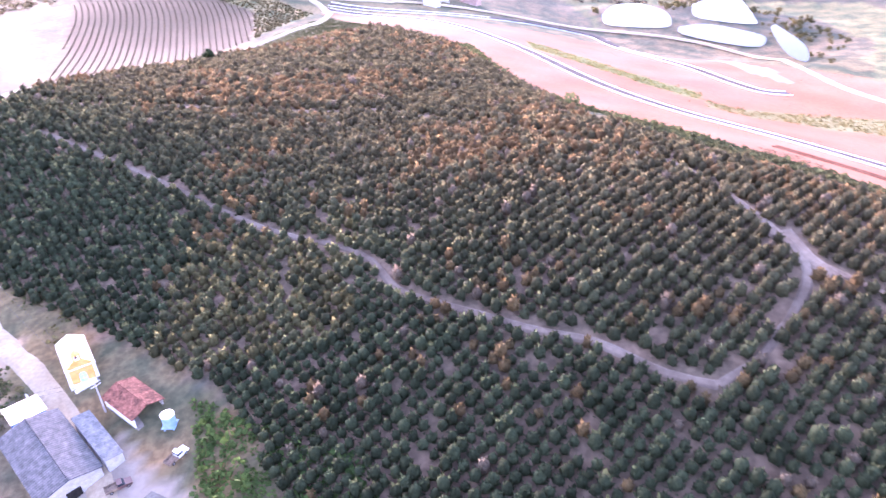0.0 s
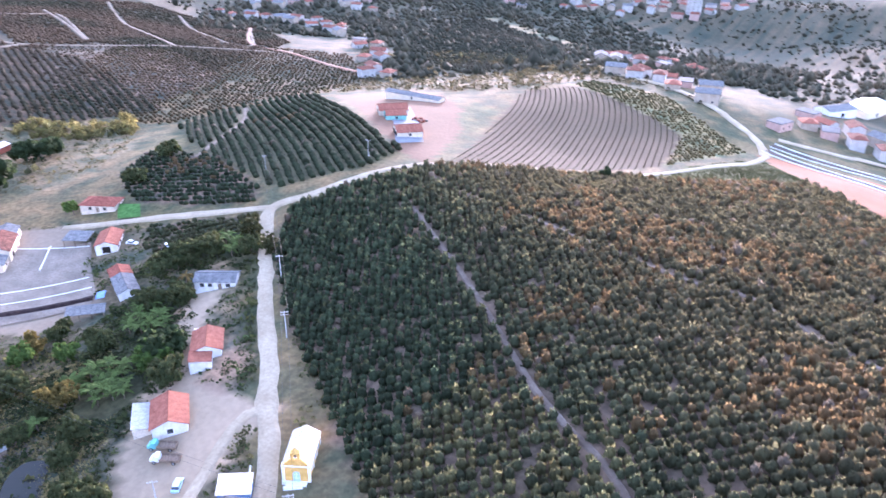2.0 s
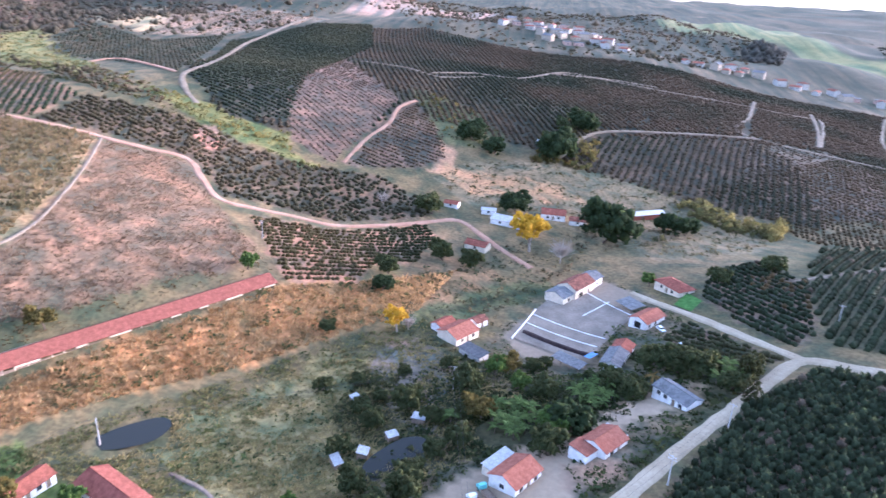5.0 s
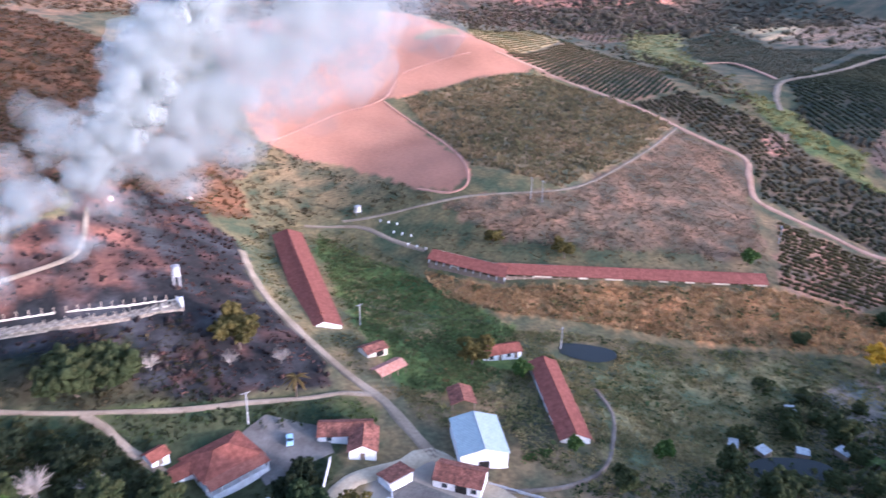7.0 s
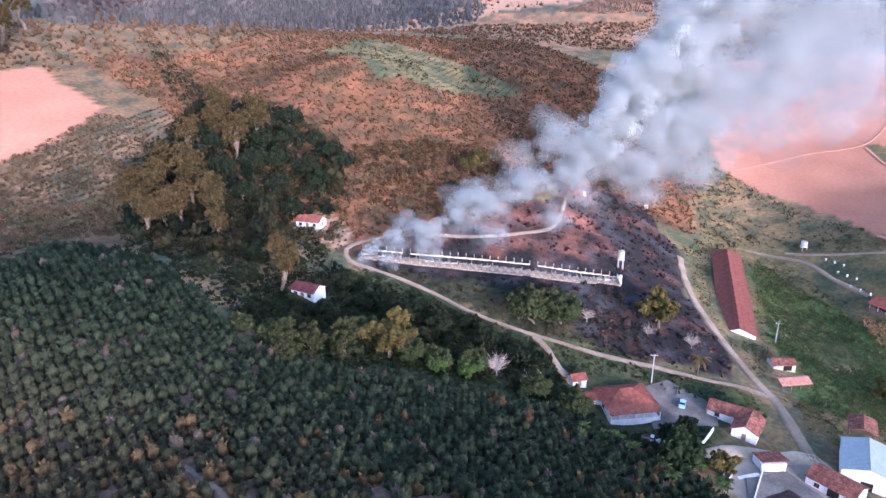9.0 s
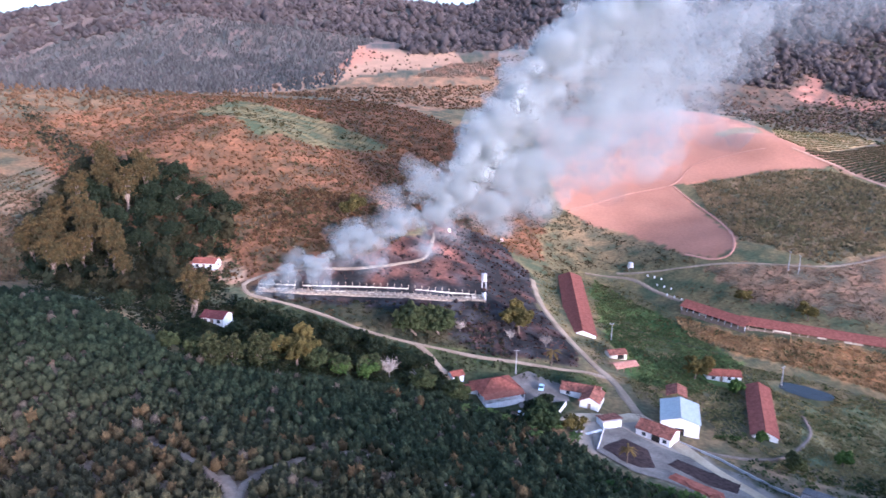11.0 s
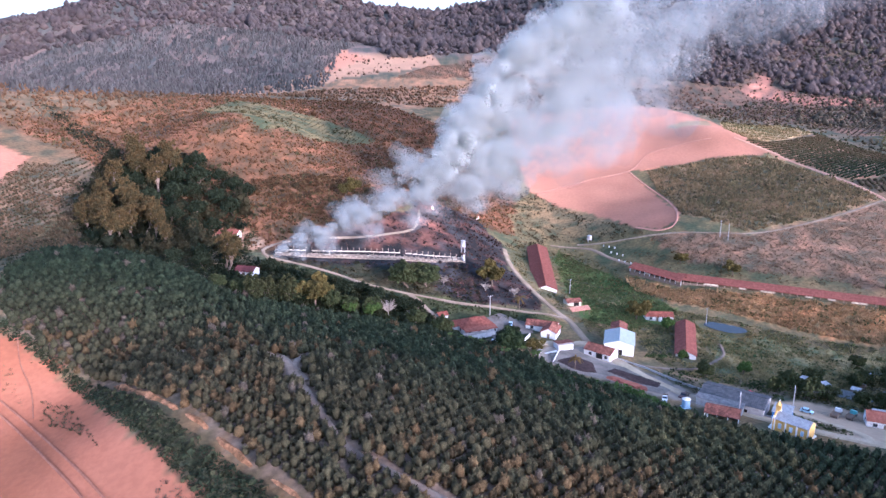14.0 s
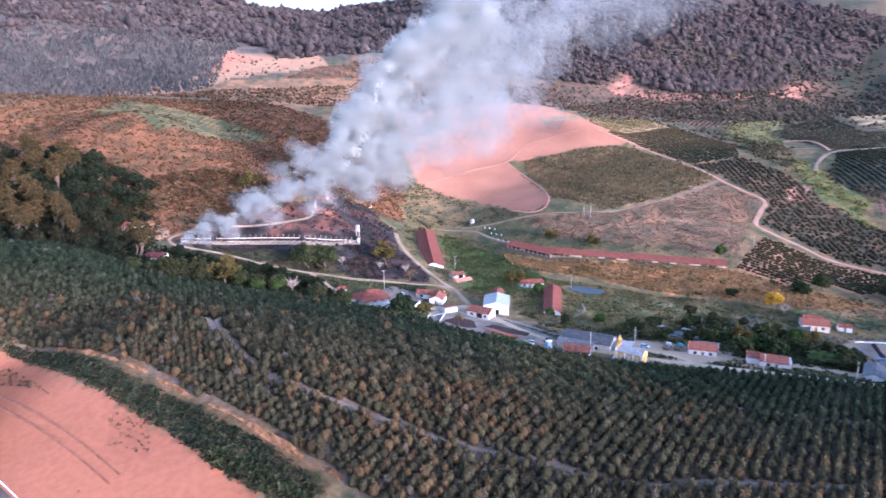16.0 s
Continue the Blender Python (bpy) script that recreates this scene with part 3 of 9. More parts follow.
def build_ground():
    xs, ys = axis(-420, 260, 2.9, 1.08, -4900, 4900), axis(-420, 470, 2.9, 1.08, -4900, 4900)
    gx, gy = np.meshgrid(xs, ys)
    n, k = len(xs), len(ys)
    x, y = gx.ravel(), gy.ravel()
    wob = (value_noise(x, y, 9, 1) + value_noise(x, y, 23, 2) - 1.0), (value_noise(x, y, 9, 3) + value_noise(x, y, 23, 4) - 1.0)
    bare = np.zeros(len(x), bool)
    for poly in (RED_TERRACE, RED_FIELD, EAST_RED, BARE_FOOT, RED_SOIL_CROSS, PLOUGHED, DRYING, TRUCK_YARD, FARM_YARD):
        bare |= inside(x, y, poly)
    z = ground_np(x, y) + np.where(bare, 0.08, 0.35) * (value_noise(x, y, 6, 8) - 0.5)
    col = np.empty((len(x), 4))
    col[:, 3] = 1
    v = value_noise(x, y, 60, 5)[:, None]
    near = np.array((0.105, 0.1, 0.05)) * (1 - v) + np.array((0.18, 0.135, 0.075)) * v
    w = np.clip((value_noise(x, y, 130, 41) + 0.4 * value_noise(x, y, 40, 42) - 0.8) * 5, 0, 1)[:, None]
    wild = np.array((0.085, 0.08, 0.056)) * (1 - w) + np.array((0.14, 0.115, 0.078)) * w
    f = np.clip((np.hypot(x + 60, y - 40) - 380) / 160, 0, 1)[:, None]
    col[:, :3] = near * (1 - f) + wild * f
    for poly, rgb, edge in COVER:
        hit = inside(x + wob[0] * edge, y + wob[1] * edge, poly)
        col[hit, :3] = np.array(rgb) * (0.85 + 0.3 * value_noise(x, y, 17, 6))[hit, None]
    hit = inside(x, y, RED_TERRACE)
    g = np.clip(value_noise(x, y, 26, 61) * 1.6 - 0.3 + 0.4 * (value_noise(x, y, 8, 62) - 0.5), 0, 1)[:, None]
    col[hit, :3] *= (np.array((0.92, 0.9, 0.84)) * (1 - g) + np.array((1.08, 1.14, 1.22)) * g)[hit]
    # the fire left black ash in the hollow and scorched red earth behind the ruin
    hit = inside(x + wob[0] * 3, y + wob[1] * 3, BURNT)
    e = np.clip((-y - 50) / 14, 0, 1) * np.clip((x + 25) / 20, 0.25, 1) * 0.65 + 1.1 * (value_noise(x, y, 9, 31) - 0.75) + 0.8 * (value_noise(x, y, 4, 32) - 0.5)
    e = np.clip(e, 0, 1)[:, None]
    col[hit, :3] = ((np.array((0.024, 0.022, 0.023)) + np.array((0.035, 0.035, 0.038)) * np.clip(value_noise(x, y, 5, 33) * 3 - 1.7, 0, 1)[:, None]) * (1 - e) + np.array((0.2, 0.09, 0.065)) * e)[hit]
    col[bare, 3] = 0.3
    # green and straw patches of a few metres where the land is rough
    soft = np.clip(1.6 * (value_noise(x, y, 7, 51) - 0.5) + 1.0 * (value_noise(x, y, 3.5, 52) - 0.5), -0.6, 0.6)[:, None]
    rough = np.ones(len(x), bool)
    for poly in (ORCHARD, RED_TERRACE, RED_FIELD, FARM_YARD, TRUCK_YARD, DRYING, PLOUGHED, RED_SOIL_CROSS, NORTH_FIELD, BURNT, BARE_FOOT, EAST_RED):
        rough &= ~inside(x, y, poly)
    col[rough, :3] *= (1 + soft * np.array((0.75, 0.45, 0.35)))[rough]
    quads = (np.arange(k - 1)[:, None] * n + np.arange(n - 1)[None, :]).ravel()
    faces = np.stack([quads, quads + 1, quads + n + 1, quads + n], 1)
    me = bpy.data.meshes.new("ground")
    me.vertices.add(len(x))
    me.vertices.foreach_set("co", np.stack([x, y, z], 1).ravel())
    me.loops.add(faces.size)
    me.loops.foreach_set("vertex_index", faces.ravel())
    me.polygons.add(len(faces))
    me.polygons.foreach_set("loop_start", np.arange(len(faces)) * 4)
    me.polygons.foreach_set("use_smooth", np.ones(len(faces), bool))
    me.update()
    me.attributes.new("tint", "FLOAT_COLOR", "POINT").data.foreach_set("color", col.ravel())
    me.materials.append(M_GROUND)
    return tagged(new("ground", me), "hilly farmland with dry grass, red soil and fields", "ground", kind="structure")


build_ground()

# ---- roads and tracks draped on the land ----
ROADS = [
    ("road", [(-17, 37), (-25, 31), (-40, 31), (-48, 30), (-52, 44), (-58, 66), (-66, 86), (-78, 101), (-93, 116), (-106, 126), (-113, 133), (-126, 143), (-140, 154), (-154, 166), (-173, 182), (-184, 192), (-185, 198), (-180, 205), (-175, 214), (-171, 229), (-167, 241), (-160, 254)], 5.5, M_DUST, "pale dusty dirt road through the hamlet"),
    ("road", [(-164, 250), (-146, 275), (-129, 294), (-107, 310), (-91, 334), (-76, 372), (-69, 390), (-67, 418)], 4.0, M_DUST, "pale dirt road between ploughed field and orchard"),
    ("road", [(-184, 196), (-203, 187), (-227, 176), (-243, 166), (-262, 152)], 4.0, M_DUST, "pale dirt road to the farm yard"),
    ("track", [(-48, 32), (-48, 19), (-48, 5), (-45, -8), (-42, -27), (-40, -45), (-39, -65), (-41, -86), (-44, -104)], 3.4, M_TRACK, "dusty track leading up past the barn"),
    ("track", [(-48, 2), (-40, -2), (-28, -3), (-12, -6), (4, -8), (22, -12), (36, -16), (48, -21), (56, -26), (69, -32), (82, -36), (89, -39), (92, -47), (87, -54), (80, -58), (64, -62), (47, -63), (30, -68), (16, -76), (11, -88), (7, -107)], 1.7, M_TRACK, "narrow pale track looping round the ruin"),
    ("track", [(24, -12), (20, -6), (17, 2), (10, 12)], 2.6, M_TRACK, "narrow pale track to the farmhouse"),
    ("track", [(-83, -136), (-103, -123), (-110, -100), (-116, -84)], 2.2, M_TRACK, "faint track along the long barn"),
    ("track", [(-289, -272), (-315, -255), (-319, -216), (-315, -168), (-310, -118), (-311, -95), (-314, -74), (-297, -58), (-278, -40), (-280, -24), (-285, -7), (-289, 13), (-307, 34), (-325, 55), (-332, 68), (-315, 83), (-300, 94), (-283, 109)], 4.0, M_REDTRACK, "red dirt road along the hillside fields"),
    ("track", [(-310, -118), (-243, -92), (-190, -81), (-140, -108), (-100, -132)], 1.4, M_TRACK, "narrow pale track between scrub and dry slope"),
    ("track", [(-140, 220), (-114, 203), (-90, 187), (-72, 174), (-50, 157), (-38, 149), (-26, 142), (-17, 134), (-10, 123), (-3, 118), (16, 106), (28, 100), (39, 91), (47, 87)], 1.9, M_PATH, "worn grey path between orchard rows"),
    ("track", [(47, 87), (56, 92), (68, 106), (69, 118), (62, 142), (56, 156), (43, 169), (31, 180), (20, 190), (9, 197), (-1, 202), (-21, 216), (-34, 216), (-69, 225), (-92, 231), (-128, 237), (-152, 247)], 2.1, M_PATH, "pale path across the coffee orchard"),
    ("track", [(66, 124), (70, 114), (75, 107), (83, 98), (92, 92)], 2.0, M_PATH, "worn spur of the orchard path"),
    ("track", [(70, 122), (71, 113), (74, 106)], 3.4, M_PATH, "trodden earth where orchard paths meet"),
    ("track", [(-102, 126), (-106, 120), (-104, 112), (-100, 104), (-96, 96)], 3.5, M_DUST, "dusty drive to the truck yard"),
    ("road", [(-70, 428), (-2, 402), (32, 351), (61, 277), (83, 231), (102, 203), (117, 179), (132, 159), (146, 141), (168, 117), (192, 97), (231, 77)], 7.0, M_ASPHALT, "new asphalt road under red dust on earthworks"),
    ("road", [(-70, 440), (-10, 436), (56, 460), (94, 458), (103, 433), (113, 382), (125, 349), (133, 317), (141, 298), (152, 296)], 6.0, M_ASPHALT, "new grey cul-de-sac on red earthworks"),
    ("track", [(-745, 320), (-660, 295), (-564, 268), (-515, 369), (-458, 423)], 3.2, M_TRACK, "pale farm track on the far hill"),
    ("track", [(-557, 275), (-530, 210), (-499, 148), (-440, 120)], 3.2, M_TRACK, "pale farm track on the far hill"),
    ("track", [(-608, 6), (-641, 39), (-650, 82), (-721, 124), (-724, 172), (-703, 332), (-709, 374), (-566, 327)], 3.2, M_TRACK, "pale farm track on the far hill"),
    ("track", [(-783, 465), (-663, 415), (-516, 372)], 3.2, M_TRACK, "pale farm track between far fields"),
    ("track", [(-713, 506), (-600, 450), (-514, 420), (-491, 429), (-576, 493)], 3.2, M_TRACK, "pale farm track between far fields"),
    ("track", [(-376, -8), (-413, -4), (-445, 4), (-474, 5), (-496, 13)], 2.6, M_REDTRACK, "short red track on the dark hill"),
    ("track", [(-848, -162), (-812, -185), (-647, -181), (-504, -149), (-446, -142), (-409, -122), (-390, -105)], 4.0, M_TRACK, "pale farm road over the dark hill"),
    ("track", [(-477, -233), (-500, -220), (-449, -149)], 3.0, M_REDTRACK, "red track between dark parcels"),
    ("track", [(-617, -60), (-616, -19), (-594, 15), (-629, 50)], 2.6, M_TRACK, "pale track across the dark rows"),
    ("track", [(-702, 113), (-732, 173), (-732, 218)], 2.6, M_TRACK, "pale track across the dark rows"),
    ("track", [(-738, 375), (-648, 352), (-567, 326)], 3.0, M_TRACK, "pale farm track between far fields"),
    ("track", [(-601, 514), (-503, 437), (-449, 434), (-404, 428), (-364, 426)], 3.4, M_REDTRACK, "red farm track below the town"),
    ("track", [(-264, 217), (-290, 262), (-330, 296)], 3.0, M_TRACK, "grassy lane through the coffee field"),
    ("road", [(-67, 418), (-85, 446), (-140, 480), (-190, 506), (-240, 560)], 6.0, M_DUST, "pale road towards the town"),
    ("road", [(-70, 452), (-20, 462), (40, 474), (103, 474), (146, 461), (175, 438), (188, 404), (184, 352), (183, 305), (192, 270)], 4.5, M_DUST, "pale road past the workshops"),
    ("track", [(158, 99), (139, 116), (119, 143), (103, 164), (92, 180)], 0.45, M_RUT, "faint wheel track on bare red earth"),
    ("track", [(160, 101), (141, 118), (121, 145), (105, 166), (94, 182)], 0.45, M_RUT, "faint wheel track on bare red earth"),
    ("track", [(151, 84), (147, 94), (141, 104), (136, 117)], 0.4, M_RUT, "faint wheel track on bare red earth"),
    ("track", [(-100, -222), (-149, -245), (-187, -254), (-221, -283), (-269, -274)], 0.8, M_PINK, "faint track across the red field"),
    ("track", [(-186, -250), (-184, -189), (-174, -146), (-158, -114), (-146, -111), (-138, -128)], 1.5, M_PINK, "pale turning track round the tip of the red field"),
    ("track", [(-56, 50), (-70, 55), (-84, 54), (-97, 45), (-108, 34), (-113, 22)], 1.3, M_PATH, "grassy lane behind the warehouse"),
]


def smooth_line(pts, step=3.0):
    """Points along a smooth curve through pts (Catmull-Rom)."""
    out = []
    p = [pts[0]] + list(pts) + [pts[-1]]
    for a, b, c, d in zip(p, p[1:], p[2:], p[3:]):
        n = max(2, int(math.dist(b, c) / step))
        for i in range(n):
            t = i / n
            out.append(tuple(0.5 * (2 * b[k] + (c[k] - a[k]) * t + (2 * a[k] - 5 * b[k] + 4 * c[k] - d[k]) * t * t + (3 * b[k] - a[k] - 3 * c[k] + d[k]) * t ** 3) for k in (0, 1)))
    out.append(tuple(pts[-1]))
    return out


def build_road(name, pts, width, mat, label):
    line = np.array(smooth_line(pts))
    d = np.gradient(line, axis=0)
    nrm = np.stack([-d[:, 1], d[:, 0]], 1) / np.maximum(np.linalg.norm(d, axis=1), 1e-6)[:, None]
    cols = np.linspace(-0.5, 0.5, 7)
    paved = mat == M_ASPHALT
    wide = np.full(len(line), width) if paved else width * (0.85 + 0.4 * value_noise(line[:, 0], line[:, 1], 7, 11))
    vs, fs = [], []
    far = np.hypot(line[:, 0] + 60, line[:, 1] - 60) > 400
    for i, (p, q) in enumerate(zip(line, nrm)):
        for j, c in enumerate(cols):
            x, y = p + q * c * wide[i] * (1 if paved else 1 + 0.05 * math.sin(i * 1.7 + j))
            lift = (0.42 if abs(c) < 0.45 else -0.25) + (0.8 if far[i] else 0) - (0.05 if abs(abs(c) - 0.17) < 0.02 else 0)
            vs.append((x, y, ground(x, y) + lift))
    n = len(cols)
    for i in range(len(line) - 1):
        for j in range(n - 1):
            fs.append((i * n + j, i * n + j + 1, (i + 1) * n + j + 1, (i + 1) * n + j))
    me = bpy.data.meshes.new(name)
    me.from_pydata(vs, [], fs)
    me.polygons.foreach_set("use_smooth", np.ones(len(fs), bool))
    me.materials.append(mat)
    return tagged(new(name, me), label, "road", kind="structure")


for args in ROADS:
    build_road(*args)


def build_kerb(pts, off, label):
    """A pale kerb following one edge of the asphalt."""
    line = np.array(smooth_line(pts))
    d = np.gradient(line, axis=0)
    nrm = np.stack([-d[:, 1], d[:, 0]], 1) / np.maximum(np.linalg.norm(d, axis=1), 1e-6)[:, None]
    vs, fs = [], []
    for p, q in zip(line, nrm):
        z = ground(*(p + q * off)) + 0.42
        for a, h in ((-0.1, -0.4), (-0.1, 0.12), (0.1, 0.12), (0.1, -0.4)):
            vs.append((*(p + q * (off + a)), z + h))
    for i in range(len(line) - 1):
        for j in range(3):
            fs.append((i * 4 + j, i * 4 + j + 1, i * 4 + j + 5, i * 4 + j + 4))
    me = bpy.data.meshes.new("kerb")
    me.from_pydata(vs, [], fs)
    me.materials.append(M_TRIM)
    return tagged(new("kerb", me), label, "kerb", kind="structure")


for args in ROADS:
    if args[3] == M_ASPHALT:
        for off in (-3.6, 3.6):
            build_kerb(args[1], off, "white concrete kerb beside the asphalt")

BANK_LINE = [(120, 108), (111, 118), (99, 132), (89, 143), (79, 156), (68, 168), (60, 178), (53, 188), (45, 198), (40, 208)]


def build_bank():
    """The raw cut where the orchard's edge drops to the terrace."""
    line = np.array(smooth_line(BANK_LINE, 1.5))
    d = np.gradient(line, axis=0)
    out = np.stack([d[:, 1], -d[:, 0]], 1) / np.maximum(np.linalg.norm(d, axis=1), 1e-6)[:, None]
    if out[len(out) // 2, 0] < 0:
        out = -out
    vs, fs = [], []
    prof = [(-2.0, -0.4), (-1.2, 0.5), (-0.3, 1.0), (0.2, 0.65), (0.6, 0.15), (1.1, 0.0), (1.6, -0.4)]
    m = len(prof)
    for i, (p, q) in enumerate(zip(line, out)):
        big = 2.2 * max(0.0, float(value_noise(p[0], p[1], 5, 21)) - 0.2)
        big *= min(1.0, i / 6, (len(line) - 1 - i) / 6)
        for j, (o, h) in enumerate(prof):
            o += 0.9 * (float(value_noise(p[0] + 9 * j, p[1], 3, 22)) - 0.5)
            x, y = p + q * o * 0.75
            vs.append((x, y, ground(x, y) - 0.2 + (h + 0.1) * big))
    for i in range(len(line) - 1):
        for j in range(m - 1):
            a = i * m + j
            fs.append((a, a + 1, a + m + 1, a + m))
    me = bpy.data.meshes.new("earth_bank")
    me.from_pydata(vs, [], fs)
    me.materials.append(surface("raw_red_earth", (0.13, 0.075, 0.036), (0.38, 0.2, 0.1), 0.5, 0.95, 1.6, 0.15, 0, 0.45))
    return tagged(new("earth_bank", me), "crumbling orange earth bank below the orchard", "bank", kind="structure")


build_bank()

# ---- plants: templates, joined in numpy ----
def clump(seed, sub=2, rough=0.28, flat=0.75, lean=0.0):
    """A leafy clump of radius about 1, resting on z = 0: verts, faces."""
    bm = bmesh.new()
    bmesh.ops.create_icosphere(bm, subdivisions=sub, radius=1)
    rng = random.Random(seed)
    for v in bm.verts:
        k = 1 + rough * (rng.random() * 2 - 1) + 0.18 * noise.noise(v.co * 2.3 + Vector((seed, 0, 0)))
        v.co = Vector((v.co.x * k, v.co.y * k, v.co.z * k * (1 if v.co.z > 0 else flat)))
        v.co.x += lean * v.co.z
    low = min(v.co.z for v in bm.verts)
    vs = np.array([(v.co.x, v.co.y, v.co.z - low) for v in bm.verts])
    fs = np.array([[v.index for v in f.verts] for f in bm.faces])
    bm.free()
    return vs, fs


def mesh_from(name, vs, fs, tint, mat, smooth=False):
    """A mesh from arrays, with a tint for each vertex."""
    me = bpy.data.meshes.new(name)
    n = fs.shape[1]
    me.vertices.add(len(vs))
    me.vertices.foreach_set("co", vs.ravel())
    me.loops.add(fs.size)
    me.loops.foreach_set("vertex_index", fs.ravel())
    me.polygons.add(len(fs))
    me.polygons.foreach_set("loop_start", np.arange(len(fs)) * n)
    me.polygons.foreach_set("use_smooth", np.full(len(fs), smooth))
    me.update()
    col = np.ones((len(vs), 4))
    col[:, :3] = tint
    me.attributes.new("tint", "FLOAT_COLOR", "POINT").data.foreach_set("color", col.ravel())
    me.materials.append(mat)
    return me


def shaggy(seed):
    """A coffee bush: a beehive-shaped leafy body with sprays standing out of it."""
    v, f = clump(seed, 1, 0.16, 0.9)
    v[:, 2] *= 1.12
    narrow = 1.06 - 0.3 * np.clip(v[:, 2:3] / v[:, 2].max(), 0, 1) ** 1.5
    v[:, :2] *= narrow
    rng = random.Random(seed + 500)
    vs, fs = [tuple(p) for p in v], [tuple(t) for t in f]
    for i in range(16):
        h = (i + rng.random()) / 16
        a = i * 2.4 + rng.uniform(-0.5, 0.5)
        r = 0.98 * math.sqrt(max(0.02, 1 - (h * 0.98) ** 2.2)) * rng.uniform(0.9, 1.05)
        d = Vector((math.cos(a), math.sin(a), 0.3 + 1.2 * h + rng.uniform(-0.3, 0.3))).normalized()
        c = Vector((math.cos(a) * r, math.sin(a) * r, 0.25 + 1.9 * h))
        side = d.cross(Vector((0, 0, 1)) + 0.6 * Vector((rng.gauss(0, 1), rng.gauss(0, 1), 0))).normalized() * rng.uniform(0.26, 0.4)
        b = len(vs)
        vs += [tuple(c - d * 0.3 - side), tuple(c - d * 0.3 + side), tuple(c + d * rng.uniform(0.25, 0.45))]
        fs.append((b, b + 1, b + 2))
    return np.array(vs), np.array(fs)


def joined(name, templates, pos, size, tint, label, category, seed=0, tall=None, mat=None):
    """Many small plants as one object: each a turned and scaled template."""
    rng = np.random.RandomState(seed)
    vs_all, fs_all, ti_all, base = [], [], [], 0
    kind = rng.randint(len(templates), size=len(pos))
    ang = rng.rand(len(pos)) * 2 * math.pi
    tall = np.ones(len(pos)) if tall is None else tall
    for k, (tv, tf) in enumerate(templates):
        idx = np.where(kind == k)[0]
        if not len(idx):
            continue
        c, s, sc = np.cos(ang[idx])[:, None], np.sin(ang[idx])[:, None], size[idx][:, None]
        x = (tv[None, :, 0] * c - tv[None, :, 1] * s) * sc + pos[idx, 0:1]
        y = (tv[None, :, 0] * s + tv[None, :, 1] * c) * sc + pos[idx, 1:2]
        z = tv[None, :, 2] * sc * tall[idx][:, None] + pos[idx, 2:3]
        nv = tv.shape[0]
        vs_all.append(np.stack([x, y, z], 2).reshape(-1, 3))
        fs_all.append((tf[None] + (np.arange(len(idx)) * nv)[:, None, None] + base).reshape(-1, tf.shape[1]))
        ti_all.append((tint[idx][:, None, :] * (0.9 + 0.2 * rng.rand(len(idx), nv, 1))).reshape(-1, 3))
        base += nv * len(idx)
    me = mesh_from(name, np.concatenate(vs_all), np.concatenate(fs_all), np.concatenate(ti_all), mat or M_LEAF, True)
    return tagged(new(name, me), label, category, kind="stuff")


BUSHES = [shaggy(s) for s in range(8)]
def far_clump(seed):
    """A small ragged clump for plants that stay far off."""
    rng = random.Random(seed)
    ring = [(math.cos(a) * k, math.sin(a) * k, rng.uniform(0.3, 0.8)) for a, k in ((i * math.pi / 2 + rng.uniform(-0.4, 0.4), rng.uniform(0.7, 1.2)) for i in range(4))]
    vs = ring + [(rng.uniform(-0.3, 0.3), rng.uniform(-0.3, 0.3), rng.uniform(1.3, 1.8)), (0, 0, -0.1)]
    fs = [f for i in range(4) for f in ((i, (i + 1) % 4, 4), ((i + 1) % 4, i, 5))]
    return np.array(vs), np.array(fs)


def grass_tuft(seed):
    """A spreading tuft of a few broad blades, radius about 1."""
    rng = random.Random(seed)
    vs, fs = [], []
    for i in range(6):
        a = i * 1.05 + rng.uniform(-0.4, 0.4)
        d, s = Vector((math.cos(a), math.sin(a), 0)), Vector((-math.sin(a), math.cos(a), 0)) * rng.uniform(0.25, 0.45)
        o, tip = d * rng.uniform(0, 0.35), d * rng.uniform(0.6, 1.2) + Vector((0, 0, rng.uniform(0.5, 1.2)))
        vs += [tuple(o - s), tuple(o + s), tuple(tip)]
        fs.append((3 * i, 3 * i + 1, 3 * i + 2))
    return np.array(vs), np.array(fs)


GRASS = [grass_tuft(300 + s) for s in range(8)]
FAR_CLUMPS = [far_clump(200 + s) for s in range(8)]
LOW_BUSHES = [clump(20 + s, 1, 0.3, 0.7) for s in range(6)]


def clear_of_roads(x, y, gap=2.6):
    ok = np.ones(len(x), bool)
    ok &= near_line(x, y, BANK_LINE) > 0.9
    for _, line, wide, mat, _ in ROADS:
        ok &= near_line(x, y, line) > (gap if mat != M_PATH else max(1.2, wide * 0.56))
    return ok


def rows(poly, angle, row_gap, plant_gap, jitter, seed, bend=0.0, drop=0.03, gap=2.6, arc=0.0):
    """Plant positions in rows through a field; bend makes the rows follow the slope."""
    rng = np.random.RandomState(seed)
    px, py = np.array(poly).T
    cx, cy = px.mean(), py.mean()
    r = max(np.hypot(px - cx, py - cy)) + 20
    u, v = np.meshgrid(np.arange(-r, r, plant_gap), np.arange(-r, r, row_gap))
    v = v + bend * r * np.sin(u / r * 2.2 + v / r) - arc * np.maximum(u, 0) ** 2 / r
    u, v = u.ravel() + rng.randn(u.size) * jitter, v.ravel() + rng.randn(u.size) * jitter * 0.6
    c, s = math.cos(radians(angle)), math.sin(radians(angle))
    x, y = cx + u * c - v * s, cy + u * s + v * c
    ok = inside(x, y, poly) & (rng.rand(len(x)) > drop)
    x, y = x[ok], y[ok]
    ok = clear_of_roads(x, y, gap)
    return x[ok], y[ok]


